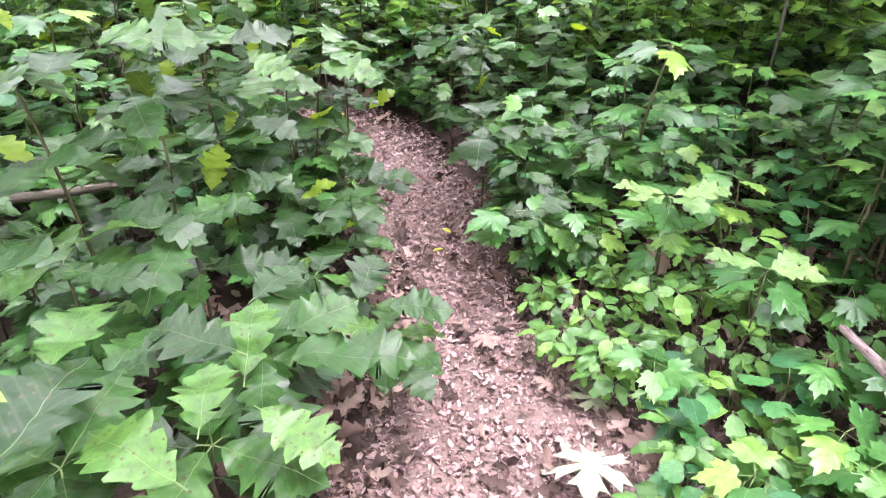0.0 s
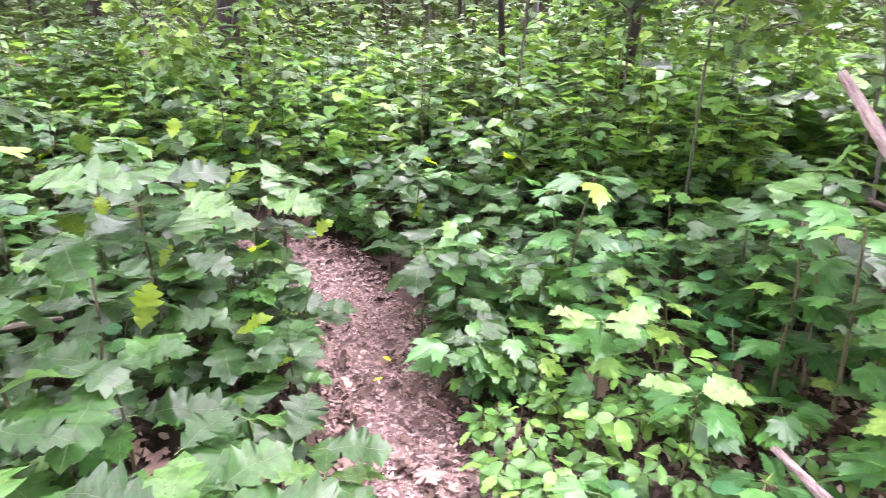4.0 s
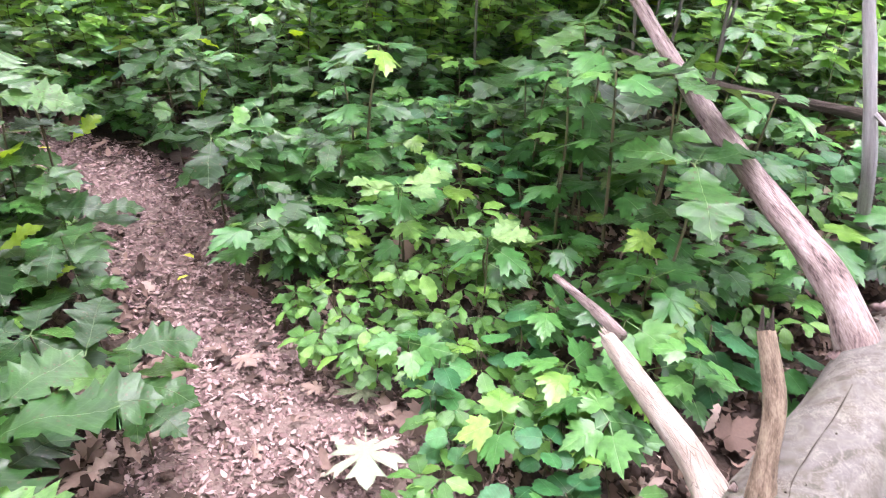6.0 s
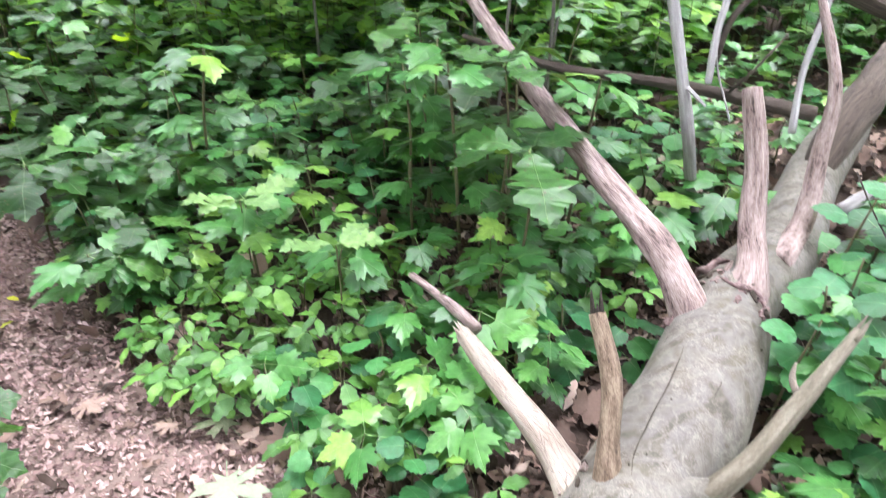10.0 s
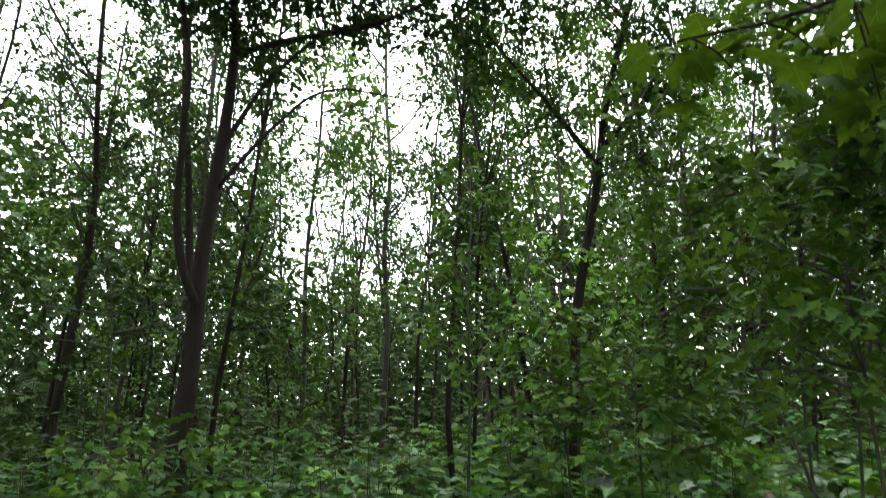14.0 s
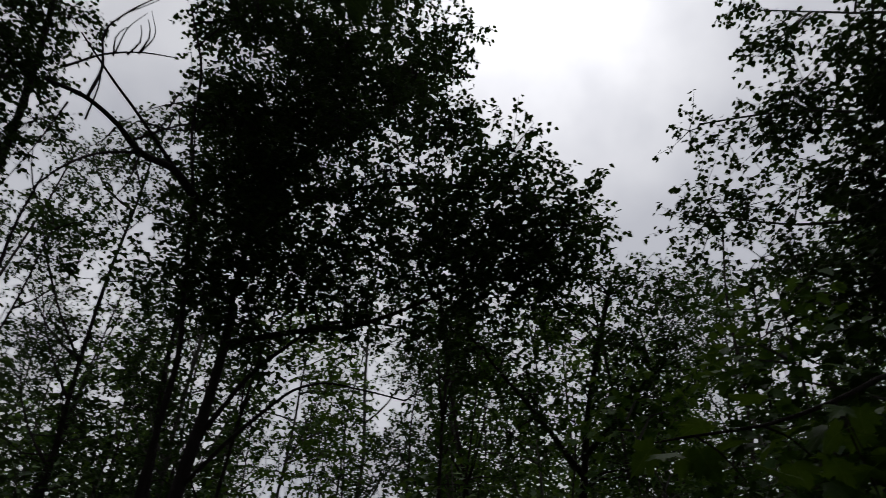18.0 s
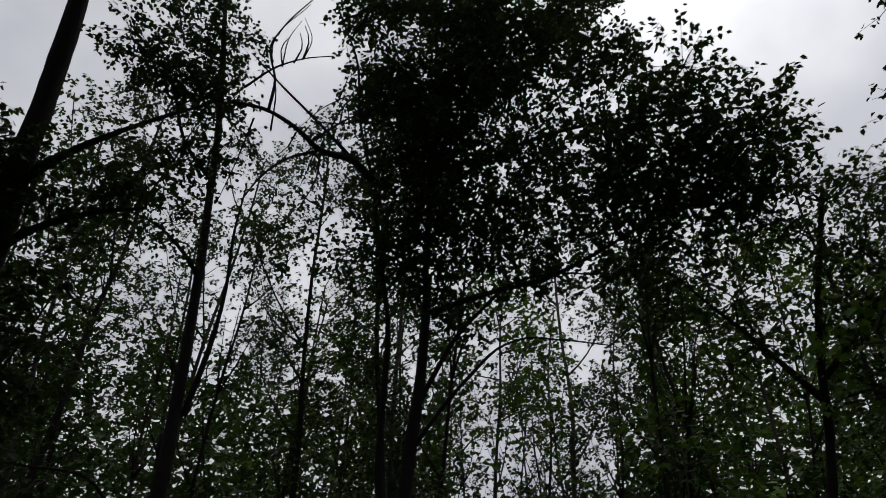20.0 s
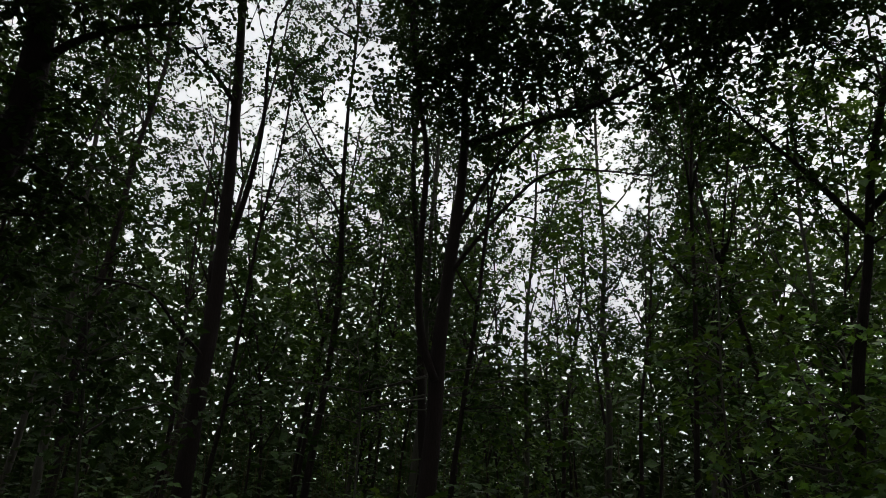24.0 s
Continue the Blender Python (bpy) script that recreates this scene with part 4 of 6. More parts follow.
# pale fallen maple leaf on the path edge and a few odd leaves
half = [(0.02, 0.04), (0.2, -0.1), (0.13, 0.12), (0.46, 0.0), (0.42, 0.1), (0.54, 0.18), (0.15, 0.28), (0.46, 0.38), (0.63, 0.55), (0.46, 0.53), (0.47, 0.68), (0.36, 0.6), (0.12, 0.45), (0.22, 0.66), (0.3, 0.78), (0.15, 0.76), (0.1, 0.9), (0.0, 1.02)]
DEEP = fan_leaf(half + [(-x * 0.95, y) for x, y in half[-2::-1]], (0, 0.24), curl=0.12, stalk=0.3, seed=4)
white = leaf_meshes([DEEP], 0.15, PALE, "pale_leaf")[0]
SPENT = plain_material("mottled_spent_leaf", [(0.3, (0.06, 0.08, 0.035)), (0.5, (0.12, 0.13, 0.075)), (0.7, (0.19, 0.19, 0.13))], rough=0.7, scale=40.0, fine=160.0, bump_depth=0.002)
spent = leaf_meshes([DEEP], 0.15, SPENT, "spent_leaf")[0]
TAN = plain_material("tan_dead_leaf", [(0.3, (0.17, 0.11, 0.09)), (0.7, (0.30, 0.21, 0.175))], rough=0.75, scale=25.0, fine=160.0, bump_depth=0.002)
tan = leaf_meshes([DEEP], 0.13, TAN, "tan_leaf")[0]
for p, yaw, s, lab in (((0.48, 1.36, 0.05), 165, 1.35, "large whitish dead maple leaf lying on the path edge"), ((0.55, 1.45, 0.03), 20, 1.0, "mottled whitish dead maple leaf lying on the path edge"), ((0.16, 1.91, 0.02), 200, 0.8, "tan dead oak leaf on the path"),
                       ((0.42, 1.59, 0.02), 60, 0.6, "tan dead leaf on the path")):
    ob = tagged(new("fallen_leaf", spent if "mottled" in lab else white if "whitish" in lab else tan), lab, "leaf")
    ob.matrix_world = pose(*p, 8, 6, yaw) @ Matrix.Scale(s, 4)


for p, yaw, s in (((0.06, 2.46, 0.12), 40, 0.45), ((0.03, 2.40, 0.08), 120, 0.4), ((-0.52, 3.48, 0.30), 80, 0.5), ((1.26, 0.23, 0.20), 60, 0.45)):
    ob = tagged(new("fallen_leaf", leaf_meshes(OVATES[:1], 0.12, YELLOW, "yellow_leaf")[0]), "small yellowed leaf caught among the plants", "leaf")
    ob.matrix_world = pose(*p, 15, 10, yaw) @ Matrix.Scale(s, 4)

# ---------------------------------------------------------------- undergrowth plants
PLANTS = {}


def stem_mesh(name, h, r, lean, seed):
    rr = random.Random(seed)
    pts = [(0, 0, -0.04), (lean * 0.2 + rr.uniform(-0.01, 0.01), 0, h * 0.35), (lean * 0.55, rr.uniform(-0.02, 0.02), h * 0.7), (lean, 0, h)]
    return limb_mesh(name, pts, [r, r * 0.85, r * 0.7, r * 0.45], STEM, sides=6), pts


def leafed(root, meshes, spots, seed):
    """Puts leaf objects on a plant; spots: (place, yaw, tilt, roll, size)."""
    rr = random.Random(seed)
    for p, yaw, tilt, roll, s in spots:
        part("leaf", rr.choice(meshes), root, "", pose(*p, tilt, roll, yaw) @ Matrix.Scale(s, 4))


def whorl(rr, p, n, tilt=(-18, 9), size=(0.75, 1.15), start=0):
    return [(p, start + 360 * i / n + rr.uniform(-20, 20), rr.uniform(*tilt), rr.gauss(0, 14), rr.uniform(*size)) for i in range(n)]


def oak_sapling(seed, h):
    rr = random.Random(seed)
    root = thing("oak_sapling", (0, 0, 0), "oak sapling with broad glossy lobed green leaves", "sapling", "oak saplings beside the path")
    lean = rr.uniform(-0.1, 0.1)
    me, pts = stem_mesh("oak_stem", h, 0.004 + h * 0.0025, lean, seed)
    part("stem", me, root)
    spots = whorl(rr, (lean, 0, h), rr.choice((5, 6)), (-14, 14), (0.7, 1.2))
    spots += whorl(rr, tuple(np.add(pts[2], (0, 0, 0.02))), rr.choice((3, 4)), (-22, 8), (0.6, 1.0), 40)
    if h > 0.5:
        spots += whorl(rr, pts[1], 3, (-25, 10), (0.6, 0.9), 80)
    leafed(root, OAK_MESH, spots, seed)
    steep = [((lean, 0, h), rr.uniform(0, 360), rr.choice((-1, 1)) * rr.uniform(35, 75), rr.uniform(-30, 30), rr.uniform(0.6, 0.9)) for _ in range(rr.choice((0, 1, 2)))]
    leafed(root, YOUNG_MESH, steep, seed)
    return root


def maple_seedling(seed, h):
    rr = random.Random(seed)
    root = thing("maple_seedling", (0, 0, 0), "young maple with lobed matt green leaves in pairs", "sapling", "maple seedlings in the undergrowth")
    lean = rr.uniform(-0.08, 0.08)
    me, pts = stem_mesh("maple_stem", h, 0.004 + h * 0.004, lean, seed)
    part("stem", me, root)
    spots = whorl(rr, (lean, 0, h), 4, (-18, 20), (0.8, 1.2))
    spots += whorl(rr, pts[2], 3, (-20, 10), (0.8, 1.25), 45)
    spots += whorl(rr, tuple(np.add(pts[1], (0, 0, h * 0.1))), 2, (-15, 15), (0.7, 1.1), 10)
    leafed(root, MAPLE_MESH, spots, seed)
    return root


def herb_plant(seed, h):
    """A low plant with leaves in threes."""
    rr = random.Random(seed)
    root = thing("trifoliate_herb", (0, 0, 0), "low bright green plant with toothed leaves in threes", "plant", "low herbs beside the path")
    cl, top = [], []
    for i in range(rr.choice((3, 4))):
        yaw = rr.uniform(0, 360)
        out = rr.uniform(0.02, 0.09)
        p = (math.cos(radians(yaw)) * out, math.sin(radians(yaw)) * out, h * rr.uniform(0.7, 1.15))
        me = limb_mesh("herb_stalk", [(0, 0, -0.02), (p[0] * 0.4, p[1] * 0.4, p[2] * 0.6), p], [0.0025, 0.002, 0.0015], STEM, sides=5)
        part("stalk", me, root)
        for d in (-75, 0, 75):
            top.append((p, yaw - 90 + d + rr.uniform(-12, 12), rr.uniform(-22, 10), rr.uniform(-20, 20), rr.uniform(0.8, 1.25)))
    leafed(root, OVATE_MESH, top, seed)
    return root


def round_plant(seed, h):
    rr = random.Random(seed)
    root = thing("linden_seedling", (0, 0, 0), "young linden with rounded heart-shaped green leaves", "sapling", "linden seedlings round the log")
    lean = rr.uniform(-0.12, 0.12)
    me, pts = stem_mesh("linden_stem", h, 0.004 + h * 0.003, lean, seed)
    part("stem", me, root)
    spots = []
    for i in range(9):
        f = 0.35 + 0.65 * i / 8
        p = (lean * f * f, rr.uniform(-0.02, 0.02), h * f)
        spots.append((p, 137 * i + rr.uniform(-25, 25), rr.uniform(-25, 12), rr.uniform(-20, 20), rr.uniform(0.75, 1.2)))
    leafed(root, HEART_MESH, spots, seed)
    return root


MAKERS = {"oak": (oak_sapling, (0.34, 0.48, 0.62, 0.8), 4), "maple": (maple_seedling, (0.22, 0.34, 0.48, 0.62), 4), "herb": (herb_plant, (0.12, 0.16, 0.2, 0.14), 4),
          "round": (round_plant, (0.16, 0.26, 0.40), 3)}


def plant(kind, x, y, h, yaw, seed=0, bold=1.0):
    """Places one plant of about height h: the first of a build is made, the rest are copies."""
    make, heights, _ = MAKERS[kind]
    i = min(range(len(heights)), key=lambda k: abs(heights[k] - h / bold) + 0.03 * ((k + seed) % 2))
    s = max(0.75, min(1.35, h / heights[i]))
    m = pose(x, y, float(land(x, y)), 0, 0, yaw) @ Matrix.Scale(s, 4)
    if (kind, i) not in PLANTS:
        PLANTS[kind, i] = make(40 + i, heights[i])
        PLANTS[kind, i].matrix_basis = m
        return PLANTS[kind, i]
    ob = PLANTS[kind, i]
    keep = ob.scale.copy()
    ob.scale = (1, 1, 1)
    made = copy_thing(ob, m)
    ob.scale = keep
    return made


# named plants first: (kind, top of the plant)
HERO = [("oak", (-0.44, 1.22, 0.45)), ("oak", (-0.75, 1.11, 0.50)), ("oak", (-0.68, 0.78, 0.55)), ("oak", (-0.49, 0.99, 0.42)), ("oak", (-1.01, 1.50, 0.55)),
        ("oak", (-0.73, 1.68, 0.60)), ("oak", (-0.39, 1.74, 0.36)), ("oak", (-0.14, 1.53, 0.30)), ("oak", (-0.99, 2.09, 0.88)), ("oak", (-0.71, 2.61, 0.80)),
        ("oak", (-1.17, 1.91, 1.00)), ("oak", (-0.60, 2.50, 0.58)), ("oak", (-0.36, 2.35, 0.40)), ("oak", (-0.50, 3.19, 0.62)), ("oak", (-1.34, 3.04, 0.88)), ("oak", (-1.03, 2.84, 0.95)), ("oak", (-0.70, 2.87, 0.78)), ("oak", (-0.83, 2.36, 0.58))]
HERO2 = [("maple", (0.87, 2.12, 0.47)), ("maple", (1.10, 1.80, 0.36)), ("maple", (1.60, 2.37, 0.62)), ("oak", (0.42, 2.27, 0.30)), ("oak", (0.54, 2.45, 0.34)),
         ("maple", (0.89, 2.81, 0.80)), ("oak", (1.63, 2.51, 0.78)), ("oak", (0.22, 2.84, 0.52)), ("maple", (1.85, 1.89, 0.90)), ("maple", (1.66, 2.47, 0.86)),
         ("maple", (2.71, 2.41, 0.95)), ("maple", (0.73, 0.60, 0.30)), ("maple", (1.47, 1.32, 0.42)), ("maple", (1.05, 1.04, 0.30)), ("round", (0.84, 0.80, 0.22)),
         ("round", (0.75, 0.85, 0.20)), ("round", (2.13, 0.57, 0.62)), ("round", (1.89, 0.35, 0.66)), ("round", (1.81, 0.51, 0.58)), ("round", (2.40, 0.50, 0.66)), ("round", (1.89, 0.51, 0.62)), ("round", (1.90, 0.35, 0.52)), ("round", (2.00, 0.27, 0.52)), ("round", (2.33, 0.68, 0.72)), ("round", (2.55, 0.66, 0.75)),
         ("round", (1.25, 0.08, 0.28)), ("round", (1.47, 0.04, 0.30)), ("round", (1.42, -0.08, 0.32)), ("round", (1.21, 0.18, 0.25)), ("round", (1.24, -0.05, 0.32)),
         ("maple", (0.53, 0.59, 0.25)), ("herb", (0.45, 0.96, 0.10)), ("round", (0.69, 1.14, 0.14)), ("herb", (0.42, 0.75, 0.10)), ("maple", (1.91, 1.83, 0.97)), ("maple", (1.64, 1.98, 0.81)), ("maple", (1.96, 1.54, 0.91)),
         ("maple", (1.65, 2.08, 0.97)), ("maple", (0.85, 2.68, 0.91)), ("oak", (1.76, 2.28, 1.11)), ("oak", (1.70, 1.62, 1.03)), ("maple", (1.64, 1.80, 1.07)), ("oak", (1.62, 1.40, 0.80)), ("maple", (1.50, 1.95, 0.92))]
LOW = [("herb", (0.88, 1.41, 0.18)), ("herb", (0.70, 1.27, 0.16)), ("herb", (1.05, 1.26, 0.20)), ("herb", (1.27, 1.50, 0.23)), ("herb", (0.93, 1.19, 0.19)), ("herb", (0.79, 1.66, 0.17)), ("herb", (0.57, 1.58, 0.14)), ("herb", (1.04, 1.11, 0.20)), ("herb", (1.04, 1.78, 0.20)), ("herb", (0.68, 1.83, 0.16)), ("herb", (0.45, 1.74, 0.12)), ("herb", (0.34, 2.01, 0.13)), ("herb", (0.61, 2.06, 0.15)), ("herb", (0.53, 1.67, 0.14)), ("herb", (0.67, 1.28, 0.16)), ("herb", (0.88, 1.39, 0.19)), ("herb", (0.99, 1.05, 0.19)), ("herb", (0.60, 1.03, 0.15)), ("herb", (0.44, 1.79, 0.13)), ("herb", (0.45, 0.93, 0.13)), ("herb", (0.89, 1.18, 0.19)), ("maple", (1.04, 0.93, 0.29)), ("maple", (1.05, 1.16, 0.29)), ("maple", (1.25, 1.04, 0.31)), ("maple", (1.15, 1.44, 0.30)), ("herb", (0.76, 1.82, 0.17)), ("herb", (0.63, 1.91, 0.15)), ("herb", (0.44, 2.09, 0.13))]
taken = []
prng = random.Random(77)
for kind, (x, y, z) in HERO + HERO2 + LOW:
    plant(kind, x, y, z - float(land(x, y)), prng.uniform(0, 360), prng.randrange(9), 1.3 if kind == "oak" else 1.1 if kind == "maple" else 1.0)
    taken.append((x, y, 0.1))


clearing = (-1.43, 2.25, 0.28)  # low spot by the fallen poles
# lime leaves standing up on the nearest sapling; the backlight is in their colour
for i, ((x, y, z), tilt, yaw, s) in enumerate((((-0.81, 2.05, 0.50), 70, 5, 0.16), ((-0.88, 2.50, 0.55), 60, -30, 0.10), ((-0.78, 3.15, 0.66), 45, -55, 0.18), ((-0.73, 3.05, 0.64), 20, -85, 0.19), ((-1.30, 1.93, 0.62), 40, 80, 0.2),
                                           ((-1.15, 2.69, 0.70), 60, 20, 0.10), ((-0.90, 3.07, 0.70), 60, -10, 0.10), ((-0.95, 3.77, 0.80), 50, -60, 0.12), ((-1.89, 2.90, 0.85), 55, 60, 0.12), ((-0.53, 2.17, 0.42), 30, -70, 0.14),
                                           ((-0.41, 2.02, 0.36), 25, -80, 0.11), ((-0.74, 3.68, 0.85), 50, -50, 0.14), ((-1.05, 3.37, 0.90), 60, 10, 0.12), ((-0.85, 2.98, 0.62), 65, 10, 0.10))):
    host = min((o for o in scene.objects if o.parent is None and o.name.startswith("oak_sapling")), key=lambda o: (o.matrix_basis.translation.xy - Vector((x, y))).length)
    part("leaf", LIME_MESH[i % 2], host, "lime leaf with backlight put into its colour", host.matrix_basis.inverted() @ pose(x, y, z, tilt, 12 - 8 * (i % 4), yaw) @ Matrix.Scale(s / 0.14, 4))


# broad leaves that lie open to the sky: place, bearing of the tip, lean towards the path, size
OPEN_MESH = leaf_meshes(FINE_OAKS, 0.22, OAK, "oak_leaf")
for i, ((x, y, z), turn, lean, size) in enumerate([((-1.07, 1.74, 1.04), 100, 15, 0.26), ((-0.92, 2.06, 1.05), 20, 24, 0.27), ((-0.83, 2.19, 0.99), 75, 26, 0.24), ((-0.69, 2.45, 0.97), 30, 24, 0.24), ((-0.63, 2.34, 0.90), -30, 25, 0.20), ((-0.38, 2.58, 0.82), -10, 26, 0.22),
        ((-0.56, 2.43, 0.79), 10, 26, 0.18), ((-0.92, 1.89, 0.87), -60, 20, 0.20), ((-0.93, 1.65, 0.87), 170, 10, 0.20), ((-0.60, 2.18, 0.72), -20, 18, 0.18), ((-0.96, 1.56, 0.85), 190, 8, 0.20), ((-0.92, 1.95, 1.08), 150, 24, 0.22),
        ((-0.40, 2.04, 0.42), 0, 22, 0.13), ((-0.22, 1.66, 0.42), 80, 22, 0.20), ((-0.46, 1.23, 0.52), 95, 22, 0.24), ((-0.32, 1.37, 0.48), 40, 20, 0.22), ((-0.56, 1.18, 0.56), 160, 18, 0.24), ((-0.19, 1.29, 0.43), 0, 16, 0.24),
        ((-0.41, 1.13, 0.46), -80, 14, 0.17), ((-0.06, 1.58, 0.37), 5, 14, 0.20), ((-0.79, 1.08, 0.65), 100, 5, 0.25), ((-0.72, 0.84, 0.67), 85, 10, 0.28), ((-0.53, 0.78, 0.62), 150, 8, 0.24), ((-0.48, 0.98, 0.57), 100, 8, 0.20),
        ((-0.29, 0.94, 0.52), -30, 6, 0.20), ((-0.06, 1.26, 0.38), -50, 4, 0.14), ((-0.77, 1.61, 0.62), -20, 12, 0.20), ((-1.01, 1.36, 0.67), 170, 8, 0.20), ((-0.84, 1.37, 0.61), 0, 6, 0.20), ((-0.31, 2.36, 0.47), -10, 16, 0.20),
        ((-0.17, 2.36, 0.45), 0, 12, 0.16), ((-0.47, 1.52, 0.49), 60, 14, 0.18)]):
    host = min((o for o in scene.objects if o.parent is None and o.name.startswith("oak_sapling")), key=lambda o: (o.matrix_basis.translation.xy - Vector((x, y))).length)
    tip = Vector((math.cos(radians(turn)), math.sin(radians(turn)), 0.0))
    up = Vector((0.05 * math.sin(i * 2.1), -math.sin(radians(lean)), math.cos(radians(lean))))
    across = tip.cross(up).normalized()
    tip = up.cross(across).normalized()
    m = Matrix((across, tip, up.normalized())).transposed().to_4x4()
    m.translation = Vector((x, y, z)) - tip * size * 0.55
    part("leaf", OPEN_MESH[i % 4], host, "", host.matrix_basis.inverted() @ m @ Matrix.Scale(size / 0.22, 4))


# pale leaf clusters on thin seedlings
PALE_MESH = leaf_meshes(FINE_OAKS[:3], 0.16, PALEGREEN, "pale_green_leaf")
for top, spots in (((0.83, 2.07, 0.51), [((0.71, 2.12, 0.53), 170, 0.14), ((0.73, 2.08, 0.45), 200, 0.12), ((0.86, 2.03, 0.45), -60, 0.13), ((0.97, 2.02, 0.53), 0, 0.16)]),
                   ((0.99, 1.61, 0.50), [((0.92, 1.64, 0.48), 170, 0.13), ((1.03, 1.58, 0.49), -30, 0.11), ((1.07, 1.59, 0.55), 20, 0.11)])):
    foot = Vector((top[0], top[1] + 0.02, float(land(top[0], top[1]))))
    root = thing("oak_seedling", foot, "small oak seedling with a few broad pale green leaves", "sapling")
    part("stem", limb_mesh("seedling_stem", [(0, 0, -0.03), (0.01, -0.01, (top[2] - foot.z) * 0.5), (0, -0.02, top[2] - foot.z)], [0.004, 0.003, 0.002], STEM, sides=6), root)
    for i, (p, turn, size) in enumerate(spots):
        part("leaf", PALE_MESH[i % 3], root, "", pose(*(Vector(top) - foot), 14, 4, turn - 90) @ Matrix.Scale(size * 1.25 / 0.16, 4))


def sow(n, kinds, x0, x1, y0, y1, gap, height, keep=lambda x, y: True):
    """Plants n at random in a field, each some way from the others, from the path and from the log."""
    made = tries = 0
    while made < n and tries < n * 40:
        tries += 1
        x, y = prng.uniform(x0, x1), prng.uniform(y0, y1)
        kind = prng.choice(kinds)
        if math.hypot(x - clearing[0], y - clearing[1]) < 0.42:
            continue
        if not keep(x, y) or trail_gap(x, y) < (0.1 if kind == "oak" else 0.04) or log_gap(x, y) < 0.06:
            continue
        if any((x - a) ** 2 + (y - b) ** 2 < (gap + 0.3 * g) ** 2 for a, b, g in taken):
            continue
        plant(kind, x, y, prng.uniform(*height), prng.uniform(0, 360), prng.randrange(9))
        taken.append((x, y, gap))
        made += 1


sow(18, ["oak", "oak", "oak", "maple"], -1.9, 0.0, 0.85, 2.6, 0.13, (0.28, 0.55), lambda x, y: x < 0.05)
sow(34, ["oak", "oak", "maple", "round"], -2.6, 0.1, 2.4, 4.6, 0.12, (0.35, 0.85), lambda x, y: x < -0.1)
sow(44, ["herb"], 0.36, 1.35, 1.55, 2.5, 0.06, (0.10, 0.2))
sow(9, ["herb", "maple", "round"], 0.65, 1.1, 0.75, 1.6, 0.09, (0.10, 0.22))
sow(60, ["maple", "maple", "herb", "round", "oak"], 0.25, 2.2, 1.9, 3.3, 0.08, (0.2, 0.45))
sow(46, ["maple", "maple", "round", "herb"], 1.2, 3.4, 0.9, 2.4, 0.085, (0.14, 0.32))
sow(46, ["maple", "oak", "maple", "oak"], -0.3, 3.4, 2.9, 4.8, 0.11, (0.35, 0.8))
sow(54, ["round", "round", "round", "herb"], 1.3, 2.9, -0.7, 0.75, 0.07, (0.10, 0.24))
sow(46, ["round", "maple", "maple", "herb"], 2.5, 4.8, -0.5, 1.7, 0.1, (0.14, 0.34))
sow(12, ["round"], 0.55, 1.6, -0.6, 0.2, 0.09, (0.1, 0.25), lambda x, y: log_gap(x, y) > 0.1)


# ---------------------------------------------------------------- the rest of the undergrowth, too many to count
crng = np.random.RandomState(21)


def field(n, reach, az, near_ok, height, leaf, per, shapes, name, mat, label, stemr=0.004, layers=(1.0, 0.78, 0.55)):
    """A field of small plants between two distances and two bearings (degrees to the left of ahead)."""
    lc, sc = Cloud(), Cloud()
    r = np.sqrt(crng.uniform(reach[0] ** 2, reach[1] ** 2, n))
    a = np.radians(crng.uniform(az[0], az[1], n))
    x, y = -r * np.sin(a), r * np.cos(a)
    ok = (trail_gap(x, y) > 0.1) & (log_gap(x, y) > 0.08) & near_ok(x, y)
    x, y, r = x[ok], y[ok], r[ok]
    h = crng.uniform(height[0], height[1], len(x)) * (0.8 + 0.4 * np.sin(1.7 * x + 2.3 * y) ** 2)
    g = land(x, y)
    lean = crng.normal(0, 0.08, (len(x), 2)) * h[:, None]
    base = np.stack([x, y, g - 0.03], 1)
    top = np.stack([x + lean[:, 0], y + lean[:, 1], g + h], 1)
    sc.sticks(base, top, stemr * (0.45 + 0.4 * h), stemr * 0.35)
    for f in layers:
        for k in range(per):
            P = base + (top - base) * np.clip(f + crng.uniform(-0.2, 0.1, len(x)), 0.15, 1.0)[:, None] + crng.normal(0, 0.02, (len(x), 3))
            yaw = 2 * math.pi * k / per + crng.uniform(-0.5, 0.5, len(x)) + f * 9
            pick = crng.randint(0, len(shapes), len(x))
            s = crng.uniform(leaf[0], leaf[1], len(x))
            for i, sh in enumerate(shapes):
                q = pick == i
                lc.leaves(sh, P[q], yaw[q], crng.uniform(-0.36, 0.18, q.sum()), crng.normal(0, 0.2, q.sum()), s[q])
    tagged(new(name, lc.mesh(name, mat)), label, "undergrowth", "", "stuff")
    tagged(new(name + "_stems", sc.mesh(name + "_stems", STEM)), "thin brown stems of the undergrowth", "undergrowth", "", "stuff")


everywhere = lambda x, y: np.ones(len(x), bool)
field(260, (1.2, 4.6), (-80, 60), lambda x, y: (y > 1.0) & (((x < -0.25) & (y > 2.0)) | (y > 2.3)), (0.18, 0.5), (0.10, 0.17), 4, OAKS[:2], "oak_undergrowth", OAK, "mixed low oak seedlings filling the forest floor")
field(390, (1.6, 5.0), (-100, 60), lambda x, y: (x < -0.3) | (y > 2.2) | (x > 1.5), (0.14, 0.42), (0.08, 0.13), 4, MAPLES[:2], "maple_undergrowth", MAPLE, "mixed low maple seedlings filling the forest floor")
